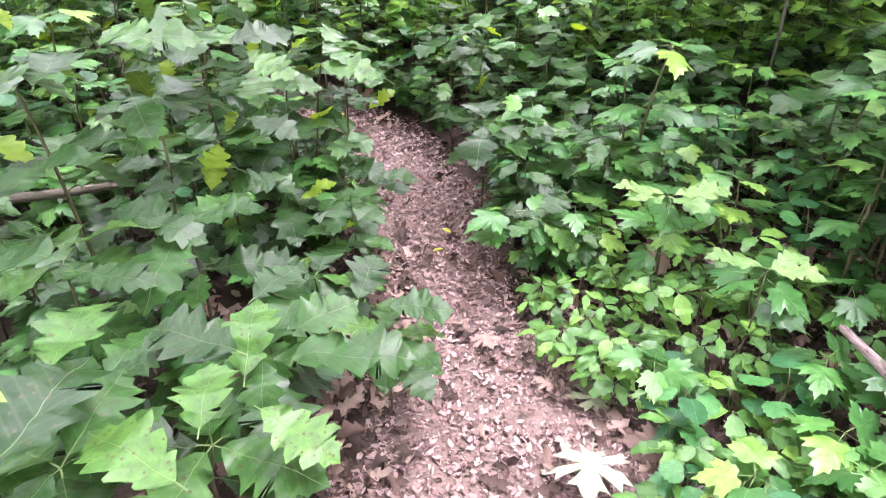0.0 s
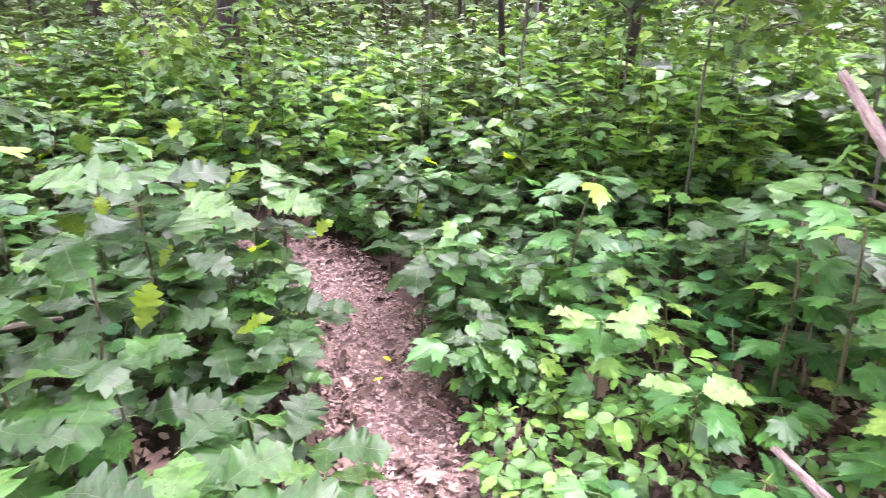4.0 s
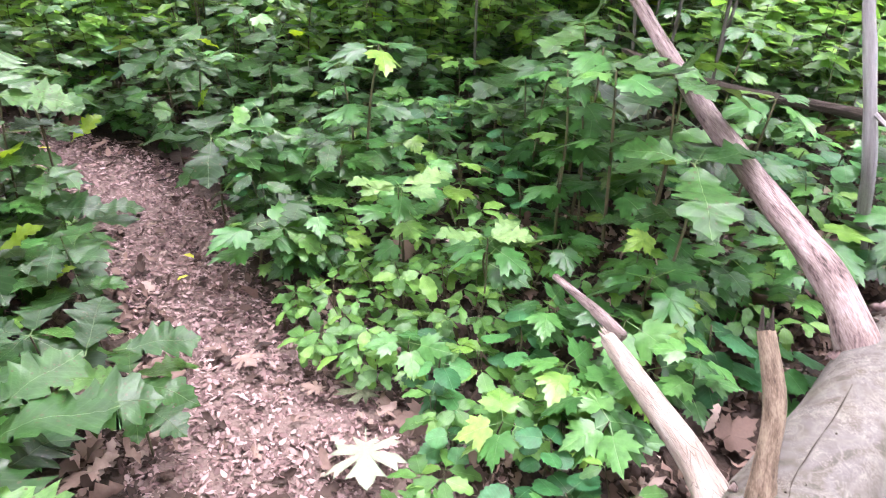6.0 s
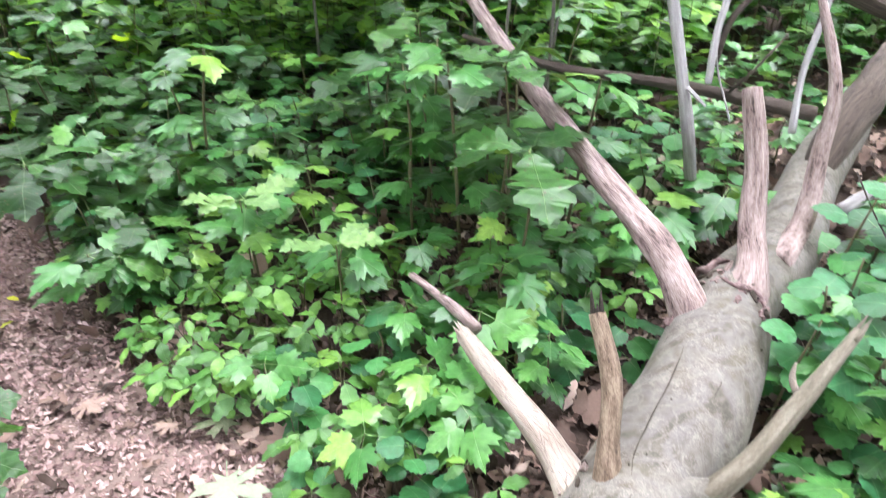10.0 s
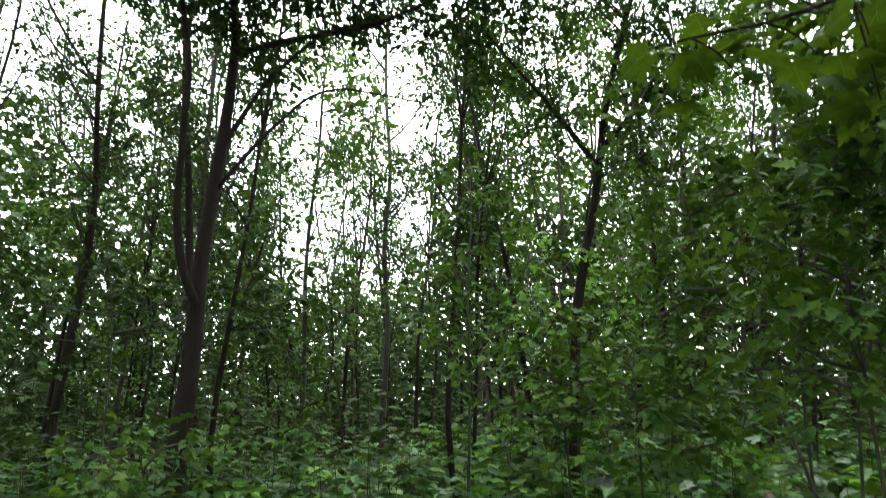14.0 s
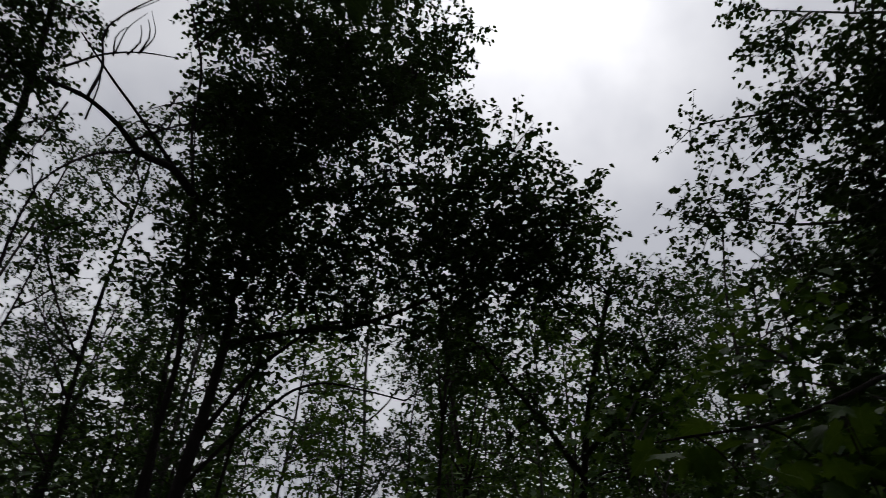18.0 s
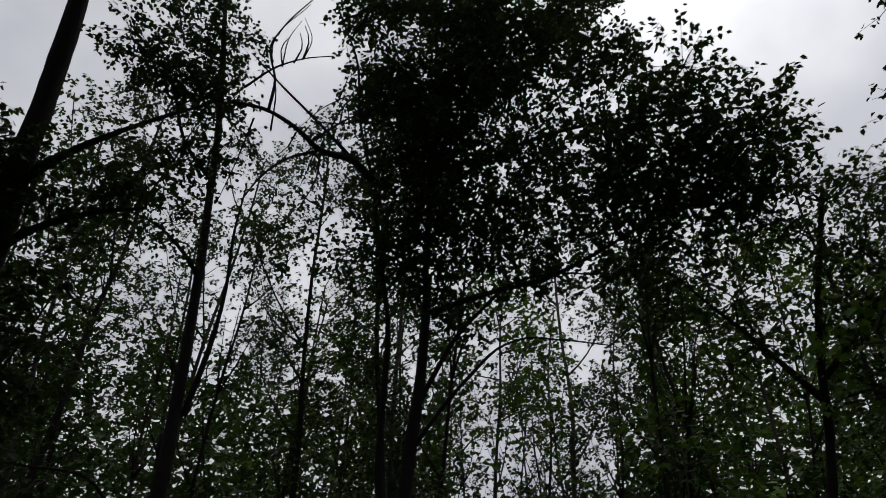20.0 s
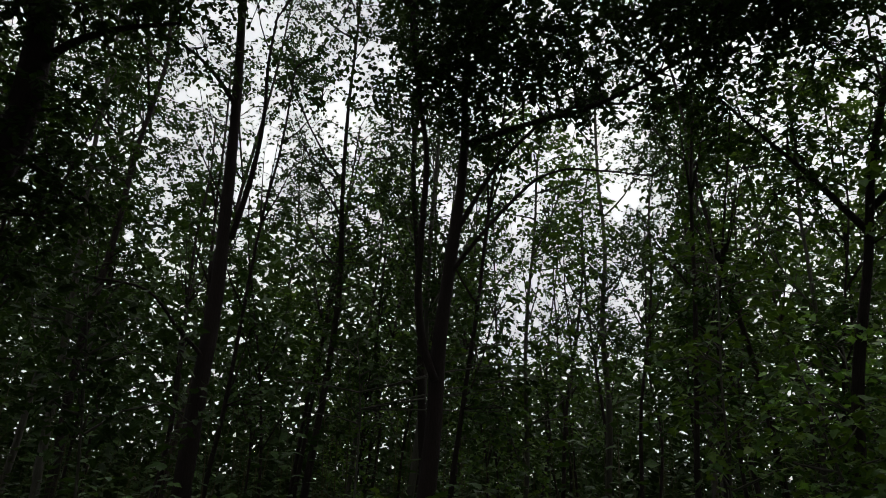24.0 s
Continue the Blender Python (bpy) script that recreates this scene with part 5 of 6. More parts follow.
field(230, (4.3, 6.0), (-75, 62), everywhere, (0.4, 0.95), (0.10, 0.17), 4, [OAKS[2], MAPLES[2]], "knee_high_undergrowth", MAPLE, "dense knee-high saplings further into the wood")
field(1050, (5.2, 7.4), (-75, 62), everywhere, (0.35, 1.0), (0.10, 0.17), 4, [FAR], "far_undergrowth", MAPLE, "dense undergrowth further into the wood")
field(900, (7.2, 10.0), (-75, 62), everywhere, (0.4, 1.15), (0.10, 0.16), 4, [FAR], "deep_undergrowth", MAPLE, "dense undergrowth further into the wood")
# these two fields take darker leaf copies: shade put into the colour
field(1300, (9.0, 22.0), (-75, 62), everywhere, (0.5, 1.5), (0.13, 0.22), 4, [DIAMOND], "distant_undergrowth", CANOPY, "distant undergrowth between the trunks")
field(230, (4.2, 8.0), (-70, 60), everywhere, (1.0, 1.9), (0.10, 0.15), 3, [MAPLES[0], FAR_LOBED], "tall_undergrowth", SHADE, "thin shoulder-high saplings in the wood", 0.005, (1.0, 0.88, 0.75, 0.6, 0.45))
# SUNNY colour stands in for stronger light on these low saplings
field(820, (4.3, 9.0), (-24, 52), everywhere, (0.45, 0.95), (0.10, 0.16), 4, [FAR], "bright_undergrowth", SUNNY, "yellow-green low saplings, leaf colour brightened for the lighter part of the wood")
field(520, (4.0, 7.4), (-58, -16), everywhere, (0.45, 0.95), (0.10, 0.16), 4, [FAR_LOBED], "bright_undergrowth", SUNNY, "yellow-green low saplings, leaf colour brightened for the lighter part of the wood")
clear_view = lambda x, y: (np.abs(np.degrees(np.arctan2(-x, y)) + 0.5) > 7.5) | (np.hypot(x, y) > 10.5)
# CANOPY leaf here paints the thicket's shade into its colour
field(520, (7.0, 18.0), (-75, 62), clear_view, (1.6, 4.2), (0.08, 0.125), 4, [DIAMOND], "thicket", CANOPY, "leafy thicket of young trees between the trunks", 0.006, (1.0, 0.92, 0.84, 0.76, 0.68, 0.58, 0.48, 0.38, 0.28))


# ---------------------------------------------------------------- trees
def smooth_radii(r0, r1, n):
    return [r0 + (r1 - r0) * (i / (n - 1)) ** 0.8 for i in range(n)]


def grow_tree(name, label, trunk, r0, r1, limbs, blobs, seed, mat=BARK, leaf_mat=CANOPY, shape=FAR, leaf=(0.07, 0.11), per=9, twigs=22, group="", dead=()):
    """A tree: trunk, limbs (points, radius), and leafy sprays round given places (x, y, z, radius)."""
    rg = np.random.RandomState(seed)
    base = trunk[0]
    root = thing(name, base, label, "tree", group)
    part("trunk", limb_mesh(name + "_trunk", trunk, smooth_radii(r0, r1, len(trunk)), mat, base, sides=14 if not group else 9, rough=0.03, seed=seed, step=0.12 if not group else 0.4), root)
    spine = [np.array(trunk)]
    for i, (pts, r) in enumerate(limbs):
        part("limb", limb_mesh(name + "_limb", pts, smooth_radii(r, r * 0.3, len(pts)), mat, base, sides=9 if not group else 5, rough=0.05, seed=seed + i, step=0.1 if not group else 0.3), root)
        spine.append(np.array(pts))
    for i, (pts, r) in enumerate(dead):
        part("dead_branch", limb_mesh(name + "_dead", pts, smooth_radii(r * 1.9, r * 0.65, len(pts)), mat, base, sides=6, rough=0.05, seed=seed + i, step=0.08), root, "bare dead branch")
    dense = []
    for p in spine:
        for a, b in zip(p[:-1], p[1:]):
            dense += [a + (b - a) * f for f in np.linspace(0, 1, 6)]
    dense = np.array(dense)
    leaves, wood = Cloud(), Cloud()
    if len(blobs):
        leafy_sprays(rg, dense, np.array(blobs, float), leaves, wood, shape, leaf, per, twigs, not group)
        part("branchwork", wood.mesh(name + "_branchwork", mat, base), root, "", None, "stuff")
        part("crown", leaves.mesh(name + "_crown", leaf_mat, base), root, "", None, "stuff")
    return root


def leafy_sprays(rg, dense, blobs, leaves, wood, shape, leaf, per, twigs, fine=True):
    for c in blobs:
        ctr, rad = c[:3], c[3]
        d = np.linalg.norm(dense - ctr - np.array([0, 0, -0.35 * rad]), axis=1) + 0.4 * np.maximum(dense[:, 2] - ctr[2], 0)
        root = dense[np.argmin(d)]
        mid = (root + ctr) / 2 + rg.normal(0, 0.08 * rad, 3) + np.array([0, 0, 0.1 * rad])
        n = int(twigs * (rad / 0.6) ** 2)
        wood.sticks([root, mid], [mid, ctr], [0.016 * rad + 0.006, 0.012 * rad + 0.004], [0.012 * rad + 0.004, 0.006])
        dirs = rg.normal(0, 1, (n, 3))
        dirs /= np.linalg.norm(dirs, axis=1)[:, None]
        start = ctr + dirs * (rad * 0.85 * rg.uniform(0, 1, n) ** 0.45)[:, None] * np.array([1, 1, 0.8])
        few = rg.rand(n) < (0.4 if fine else 0.15)
        wood.sticks(np.repeat(ctr[None], n, 0)[few], start[few], 0.005, 0.003)
        way = dirs * 0.7 + rg.normal(0, 0.5, (n, 3)) + np.array([0, 0, -0.1])
        way /= np.linalg.norm(way, axis=1)[:, None]
        ln = rg.uniform(0.15, 0.34, n) * (0.6 + 0.5 * rad)
        end = start + way * ln[:, None]
        some = rg.rand(n) < (1.0 if fine else 0.2)
        wood.sticks(start[some], end[some], 0.003, 0.0012)
        f = np.tile(np.linspace(0.1, 1.0, per), n)
        P = np.repeat(start, per, 0) + np.repeat(way * ln[:, None], per, 0) * f[:, None] + rg.normal(0, 0.02, (n * per, 3))
        yaw = np.repeat(np.arctan2(-way[:, 0], way[:, 1]), per) + np.tile([1.0, -1.0] * (per // 2) + [0.0] * (per % 2), n) + rg.normal(0, 0.4, n * per)
        leaves.leaves(shape, P, yaw, rg.uniform(-0.9, 0.25, n * per), rg.normal(0, 0.5, n * per), rg.uniform(leaf[0], leaf[1], n * per))


def spread(points, radius, jitter=0.0, extra=0, seed=0):
    """Spray places from points, with more between them."""
    rg = random.Random(seed)
    out = [(*p, radius * rg.uniform(0.85, 1.15)) for p in points]
    for _ in range(extra):
        a, b = rg.choice(points), rg.choice(points)
        f = rg.random()
        out.append((*[u + (v - u) * f * 0.4 + rg.uniform(-jitter, jitter) for u, v in zip(a, b)], radius * rg.uniform(0.7, 1.1)))
    return out


# the forked tree
main_trunk = [(-1.30, 5.75, 0.72), (-1.23, 5.76, 1.50), (-1.19, 5.77, 2.25), (-1.19, 5.77, 2.85), (-1.14, 5.78, 3.65), (-1.09, 5.76, 4.16), (-1.05, 5.77, 4.80), (-1.04, 5.72, 5.44), (-1.03, 5.59, 5.39),
              (-1.02, 5.50, 6.27), (-0.98, 5.40, 7.40), (-0.99, 5.30, 8.96), (-0.96, 5.20, 11.27)]
main_trunk[0] = (main_trunk[0][0], main_trunk[0][1], float(land(*main_trunk[0][:2])) - 0.1)
main_limbs = [([(-1.11, 5.76, 4.07), (-0.92, 5.74, 4.45), (-0.70, 5.73, 4.85), (-0.45, 5.70, 5.12), (-0.14, 5.68, 5.40), (0.27, 5.58, 5.45), (0.72, 5.45, 5.35)], 0.032),
              ([(-1.10, 5.76, 3.73), (-0.77, 5.72, 4.17), (-0.50, 5.65, 4.45), (-0.29, 5.62, 4.64), (-0.04, 5.58, 4.72), (0.32, 5.48, 4.65), (0.75, 5.35, 4.52)], 0.024),
              ([(-1.19, 5.68, 2.66), (-1.31, 5.64, 2.97), (-1.37, 5.57, 3.36), (-1.37, 5.49, 4.02), (-1.36, 5.40, 4.81), (-1.48, 5.40, 5.49), (-1.61, 5.32, 6.46), (-1.52, 5.23, 6.19), (-1.81, 5.09, 7.29), (-1.91, 4.95, 8.21), (-2.22, 4.83, 9.13)], 0.042),
              ([(-1.01, 5.72, 5.11), (-0.42, 5.56, 5.22), (0.26, 5.38, 5.30), (0.76, 5.24, 5.49), (1.26, 5.06, 5.71), (1.76, 4.81, 5.71)], 0.035),
              ([(-1.00, 5.50, 6.44), (-0.21, 5.28, 6.89), (0.74, 5.02, 6.99), (1.58, 4.61, 6.67), (2.19, 4.25, 6.35)], 0.035),
              ([(-0.99, 5.40, 8.19), (-0.16, 5.18, 8.77), (0.77, 4.91, 8.76), (1.31, 4.70, 8.65)], 0.03)]
main_dead = [([(-1.57, 5.17, 6.45), (-1.83, 4.98, 6.65), (-2.11, 4.77, 6.62), (-2.32, 4.57, 6.75), (-2.57, 4.32, 6.80), (-2.83, 4.05, 6.68)], 0.026),
             ([(-1.77, 5.00, 6.61), (-2.22, 4.72, 7.05), (-2.56, 4.50, 7.35), (-2.89, 4.25, 7.66)], 0.013), ([(-2.11, 4.77, 6.62), (-2.39, 4.64, 6.42), (-2.59, 4.48, 6.01), (-2.66, 4.39, 5.67)], 0.011),
             ([(-2.20, 4.73, 6.74), (-1.95, 4.78, 7.02), (-1.62, 4.84, 7.30)], 0.010), ([(-1.95, 4.78, 7.02), (-1.89, 4.75, 7.33), (-1.58, 4.85, 7.41)], 0.006),
             ([(-2.87, 4.26, 7.12), (-2.60, 4.36, 7.54), (-2.36, 4.43, 7.72), (-2.07, 4.57, 7.90)], 0.009), ([(-2.57, 4.38, 7.60), (-2.55, 4.34, 7.95), (-2.46, 4.38, 8.34)], 0.005),
             ([(-2.36, 4.43, 7.72), (-2.32, 4.45, 8.08), (-2.44, 4.40, 8.42)], 0.005), ([(-2.57, 4.32, 6.80), (-2.58, 4.32, 7.26), (-2.69, 4.25, 7.73), (-2.62, 4.30, 8.15), (-2.36, 4.43, 8.88)], 0.010),
             ([(-2.11, 4.77, 6.62), (-2.09, 4.72, 6.18), (-2.17, 4.63, 5.74)], 0.007), ([(-1.88, 4.75, 7.43), (-2.15, 4.64, 7.10), (-2.30, 4.57, 6.80)], 0.005)]
main_dead += [(p, 0.006) for p in ([(-2.39, 4.06, 7.15), (-2.37, 3.91, 7.28), (-2.29, 3.86, 7.36)],
                                [(-2.19, 4.06, 7.24), (-2.10, 3.92, 7.39), (-2.12, 3.81, 7.46)],
                                [(-2.28, 4.06, 7.20), (-2.17, 3.95, 7.33), (-2.18, 3.85, 7.41)],
                                [(-2.02, 4.65, 6.76), (-1.72, 4.47, 7.06), (-1.52, 4.50, 7.09)],
                                [(-1.80, 4.51, 6.99), (-1.78, 4.64, 6.87)],
                                [(-2.15, 4.54, 6.82), (-1.72, 4.64, 6.89), (-1.51, 4.58, 7.02)],
                                [(-2.58, 4.48, 6.67), (-2.49, 4.25, 6.93), (-2.43, 3.84, 7.31), (-2.04, 3.67, 7.60)],
                                [(-1.61, 5.11, 6.41), (-1.65, 4.60, 6.96), (-1.74, 4.05, 7.41)],
                                [(-1.89, 4.46, 7.00), (-1.76, 4.30, 7.19)],
                                [(-2.33, 4.56, 6.71), (-2.43, 4.64, 6.58), (-2.56, 4.67, 6.48)],
                                [(-2.15, 4.72, 6.64), (-2.25, 4.85, 6.44), (-2.35, 4.95, 6.27)],
                                [(-2.72, 4.34, 6.73), (-2.94, 4.59, 6.33), (-3.14, 4.77, 5.96)])]
main_blobs = spread([(-1.64, 4.83, 9.20), (-1.08, 5.18, 9.91), (-0.30, 5.17, 10.13), (0.49, 4.95, 9.76), (0.93, 4.89, 9.21), (-1.40, 5.11, 8.24), (-0.72, 5.14, 8.44), (0.07, 5.08, 8.34),
                     (0.75, 4.92, 8.01), (1.19, 4.83, 7.47), (-1.08, 5.28, 7.18), (-0.36, 5.27, 7.23), (0.42, 5.06, 7.18), (1.14, 4.84, 6.77), (1.58, 4.61, 6.67), (1.91, 4.38, 6.26),
                     (2.10, 4.30, 6.05), (-0.67, 5.34, 6.26), (1.28, 4.70, 5.82), (1.78, 4.54, 5.67), (-1.56, 4.96, 10.77), (-0.45, 5.06, 11.42), (0.58, 4.94, 11.03)], 0.55, 0.35, 36, 4)
main_blobs += spread([(0.27, 5.37, 5.67), (0.83, 5.11, 5.74), (-0.19, 5.48, 5.43), (1.08, 5.06, 5.25), (-0.40, 5.47, 5.91), (-0.56, 5.55, 5.06), (1.28, 5.12, 4.80), (-1.16, 5.47, 5.38), (-1.44, 5.41, 5.74), (-1.70, 5.23, 6.03), (-1.86, 5.39, 5.56)], 0.34, 0.2, 0, 5)
main_blobs += spread([(-1.84, 4.87, 9.49), (-0.97, 5.20, 9.56), (-0.18, 5.28, 9.38), (0.58, 5.14, 9.04), (1.03, 4.97, 9.47), (-1.23, 5.25, 7.90), (-0.54, 5.36, 7.87), (-0.87, 5.42, 6.97), (0.09, 5.18, 10.76)], 0.5, 0.4, 26, 6)
main_blobs += spread([(-1.59, 5.26, 6.78), (-1.28, 5.34, 6.29), (-0.82, 5.42, 6.55), (-1.00, 5.50, 5.90), (-0.51, 5.46, 5.83), (-1.29, 5.44, 5.49), (-0.23, 5.37, 6.23), (0.19, 5.27, 6.42), (0.67, 5.13, 6.34), (-0.81, 5.53, 5.30)], 0.42, 0.25, 10, 16)
arch_blobs = spread([(-0.25, 5.51, 7.06), (0.34, 5.39, 6.56), (0.02, 5.51, 5.98), (0.63, 5.36, 5.88), (1.11, 5.06, 6.12), (1.32, 5.01, 5.49), (1.61, 4.81, 6.11), (1.91, 4.58, 5.68), (0.82, 5.23, 5.15), (0.33, 5.49, 5.42), (-0.46, 5.61, 5.76)], 0.34, 0.3, 4, 15)
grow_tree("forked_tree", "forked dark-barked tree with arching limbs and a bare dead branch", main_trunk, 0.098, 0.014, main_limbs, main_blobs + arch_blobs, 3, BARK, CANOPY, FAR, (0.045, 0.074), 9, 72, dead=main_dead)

# the leaning tree beside it
left_trunk = [(-3.30, 5.48, 1.83), (-3.34, 5.46, 2.67), (-3.34, 5.46, 3.25), (-3.37, 5.44, 3.86), (-3.42, 5.41, 4.66), (-3.46, 5.33, 5.52), (-3.52, 5.24, 6.37), (-3.48, 4.94, 7.26), (-3.58, 4.75, 8.30), (-3.71, 4.52, 9.45), (-3.93, 4.22, 11.15)]
left_trunk[0] = (left_trunk[0][0], left_trunk[0][1], float(land(*left_trunk[0][:2])) - 0.1)
left_limbs = [([(-3.31, 5.48, 3.96), (-3.19, 5.43, 4.59), (-3.12, 5.35, 5.29), (-3.12, 5.24, 5.87), (-3.07, 5.16, 6.49)], 0.035), ([(-3.46, 5.33, 5.44), (-3.57, 5.08, 5.61), (-3.73, 4.85, 5.75), (-3.97, 4.54, 5.79)], 0.03),
              ([(-3.41, 5.10, 6.49), (-3.63, 4.71, 6.75), (-3.88, 4.39, 7.49), (-4.02, 4.13, 7.70)], 0.03), ([(-3.38, 5.44, 4.23), (-3.53, 5.23, 4.58), (-3.66, 5.02, 4.89)], 0.014),
              ([(-3.31, 5.47, 2.73), (-3.47, 5.15, 2.96), (-3.61, 4.82, 3.21), (-3.87, 4.36, 3.20), (-4.10, 4.02, 3.19)], 0.022)]
left_blobs = spread([(-3.66, 4.56, 8.68), (-3.41, 4.74, 8.52), (-3.83, 4.56, 8.22), (-3.97, 4.32, 7.49), (-3.81, 4.45, 6.47), (-3.52, 4.79, 6.51), (-3.28, 4.95, 7.02), (-3.62, 4.84, 5.81), (-4.21, 3.95, 7.81),
                     (-4.09, 4.21, 8.99), (-3.68, 4.43, 9.55), (-3.52, 4.79, 7.75)], 0.42, 0.2, 10, 6)
grow_tree("leaning_tree", "slender dark tree leaning slightly, with leafy side branches", left_trunk, 0.09, 0.022, left_limbs, left_blobs, 8, BARK, CANOPY, FAR, (0.042, 0.068), 9, 74)

# the bushy tree under the gap in the sky
bush_trunk = [(1.97, 5.22, 1.92), (2.13, 5.16, 2.79), (2.29, 5.09, 3.58), (2.37, 4.94, 4.32), (2.51, 4.76, 5.03), (2.64, 4.58, 5.61)]
bush_trunk[0] = (bush_trunk[0][0], bush_trunk[0][1], float(land(*bush_trunk[0][:2])) - 0.1)
bush_limbs = [([(2.32, 5.07, 3.86), (1.94, 5.02, 4.33), (1.58, 5.03, 4.77), (1.29, 5.01, 5.11)], 0.03), ([(2.38, 5.05, 4.05), (2.69, 4.67, 4.42), (2.96, 4.39, 4.78)], 0.03)]
bush_blobs = spread([(2.41, 4.59, 5.68), (2.75, 4.40, 5.56), (2.97, 4.13, 5.26), (2.17, 4.81, 5.16), (2.60, 4.49, 4.99), (2.93, 4.17, 4.70), (1.82, 4.95, 4.74), (2.30, 4.75, 4.55), (2.70, 4.43, 4.31),
                     (1.40, 5.08, 5.03), (1.69, 5.10, 4.20), (2.56, 4.62, 3.80)], 0.46, 0.25, 14, 17)
grow_tree("bushy_tree", "bushy tree standing behind the young maples, its green darkened for shade", bush_trunk, 0.05, 0.02, bush_limbs, bush_blobs, 18, BARK, SHADE, FAR, (0.036, 0.06), 9, 44)

# the thick tree at the edge of the wood
edge_trunk = [(-3.80, 3.18, 1.94), (-3.82, 3.16, 2.77), (-3.80, 3.18, 3.38), (-3.72, 3.19, 3.89), (-3.70, 3.14, 4.42), (-3.71, 3.05, 4.97), (-3.71, 2.97, 5.69), (-3.73, 2.79, 7.01)]
edge_trunk[0] = (edge_trunk[0][0], edge_trunk[0][1], float(land(*edge_trunk[0][:2])) - 0.1)
edge_limbs = [([(-3.70, 3.14, 4.33), (-3.42, 3.14, 4.52), (-3.15, 3.26, 4.72), (-2.84, 3.39, 4.84)], 0.04), ([(-3.70, 3.06, 4.87), (-3.37, 3.06, 5.15), (-3.05, 3.22, 5.55), (-2.65, 3.41, 5.95)], 0.04),
              ([(-3.74, 3.17, 3.71), (-3.41, 3.16, 3.52), (-3.15, 3.27, 3.36)], 0.03)]
edge_blobs = spread([(-3.79, 2.72, 4.99), (-3.58, 2.82, 5.06), (-3.38, 3.04, 4.77), (-3.68, 2.85, 4.64), (-3.09, 3.18, 4.86), (-3.31, 3.25, 3.64), (-3.39, 3.17, 3.21), (-3.12, 3.29, 3.36), (-3.49, 3.22, 2.93), (-2.93, 3.32, 5.18),
                     (-3.93, 2.87, 4.20), (-3.42, 3.14, 3.98)], 0.30, 0.15, 8, 9)
grow_tree("thick_tree", "thicker dark tree with low drooping leafy branches", edge_trunk, 0.13, 0.075, edge_limbs, edge_blobs, 9, BARK, CANOPY, FAR, (0.046, 0.074), 9, 70)

# the tree with heart-shaped leaves that hangs over from the side
heart_trunk = [(5.5, 1.9, 0.2), (5.45, 1.9, 2.0), (5.4, 2.0, 4.0), (5.3, 2.0, 6.0), (5.2, 2.1, 8.0), (5.2, 2.1, 9.5)]
heart_limbs = [([(5.4, 1.95, 2.8), (3.80, 2.09, 4.45), (3.46, 2.39, 4.78), (3.15, 2.74, 4.98), (2.86, 3.13, 5.33)], 0.022), ([(5.4, 2.0, 3.8), (3.87, 1.77, 5.23), (3.54, 2.11, 5.57), (3.26, 2.48, 5.93), (2.88, 2.99, 6.26)], 0.022),
               ([(5.3, 2.0, 5.2), (3.88, 1.51, 5.97), (3.67, 1.92, 6.55), (3.33, 2.39, 7.21)], 0.02), ([(5.4, 1.95, 2.4), (3.66, 2.12, 3.82), (3.41, 2.45, 4.08), (3.15, 2.88, 4.41)], 0.02)]
heart_blobs = spread([(3.33, 2.55, 6.83), (3.52, 2.32, 6.89), (3.68, 2.08, 6.47), (2.87, 3.13, 6.32), (3.00, 2.89, 5.94), (3.24, 2.65, 6.02), (3.45, 2.41, 5.81), (2.84, 3.15, 5.52), (2.75, 3.22, 5.30), (2.97, 2.91, 5.27),
                      (3.24, 2.64, 5.27), (3.02, 3.00, 4.85), (3.24, 2.80, 4.68), (3.36, 2.51, 7.48)], 0.26, 0.12, 10, 12)
heart_blobs += spread([(3.43, 2.27, 5.05), (3.36, 2.36, 4.49), (3.64, 1.76, 6.07), (3.67, 1.51, 5.73), (3.78, 1.25, 5.72), (3.53, 1.94, 5.25), (3.60, 1.63, 5.00), (3.48, 2.03, 4.55), (3.56, 1.71, 4.27), (3.24, 2.50, 4.14),
                       (3.38, 2.16, 3.93), (3.47, 1.85, 3.72), (3.75, 1.56, 6.97), (3.84, 1.10, 6.47)], 0.42, 0.22, 36, 13)
HEART_FAR = far_shape(0.5, 0.25, 7)
grow_tree("linden_tree", "tall linden with heart-shaped leaves overhanging from the side", heart_trunk, 0.14, 0.05, heart_limbs, heart_blobs, 14, BARKGREY, CANOPY, HEART_FAR, (0.034, 0.055), 8, 90)

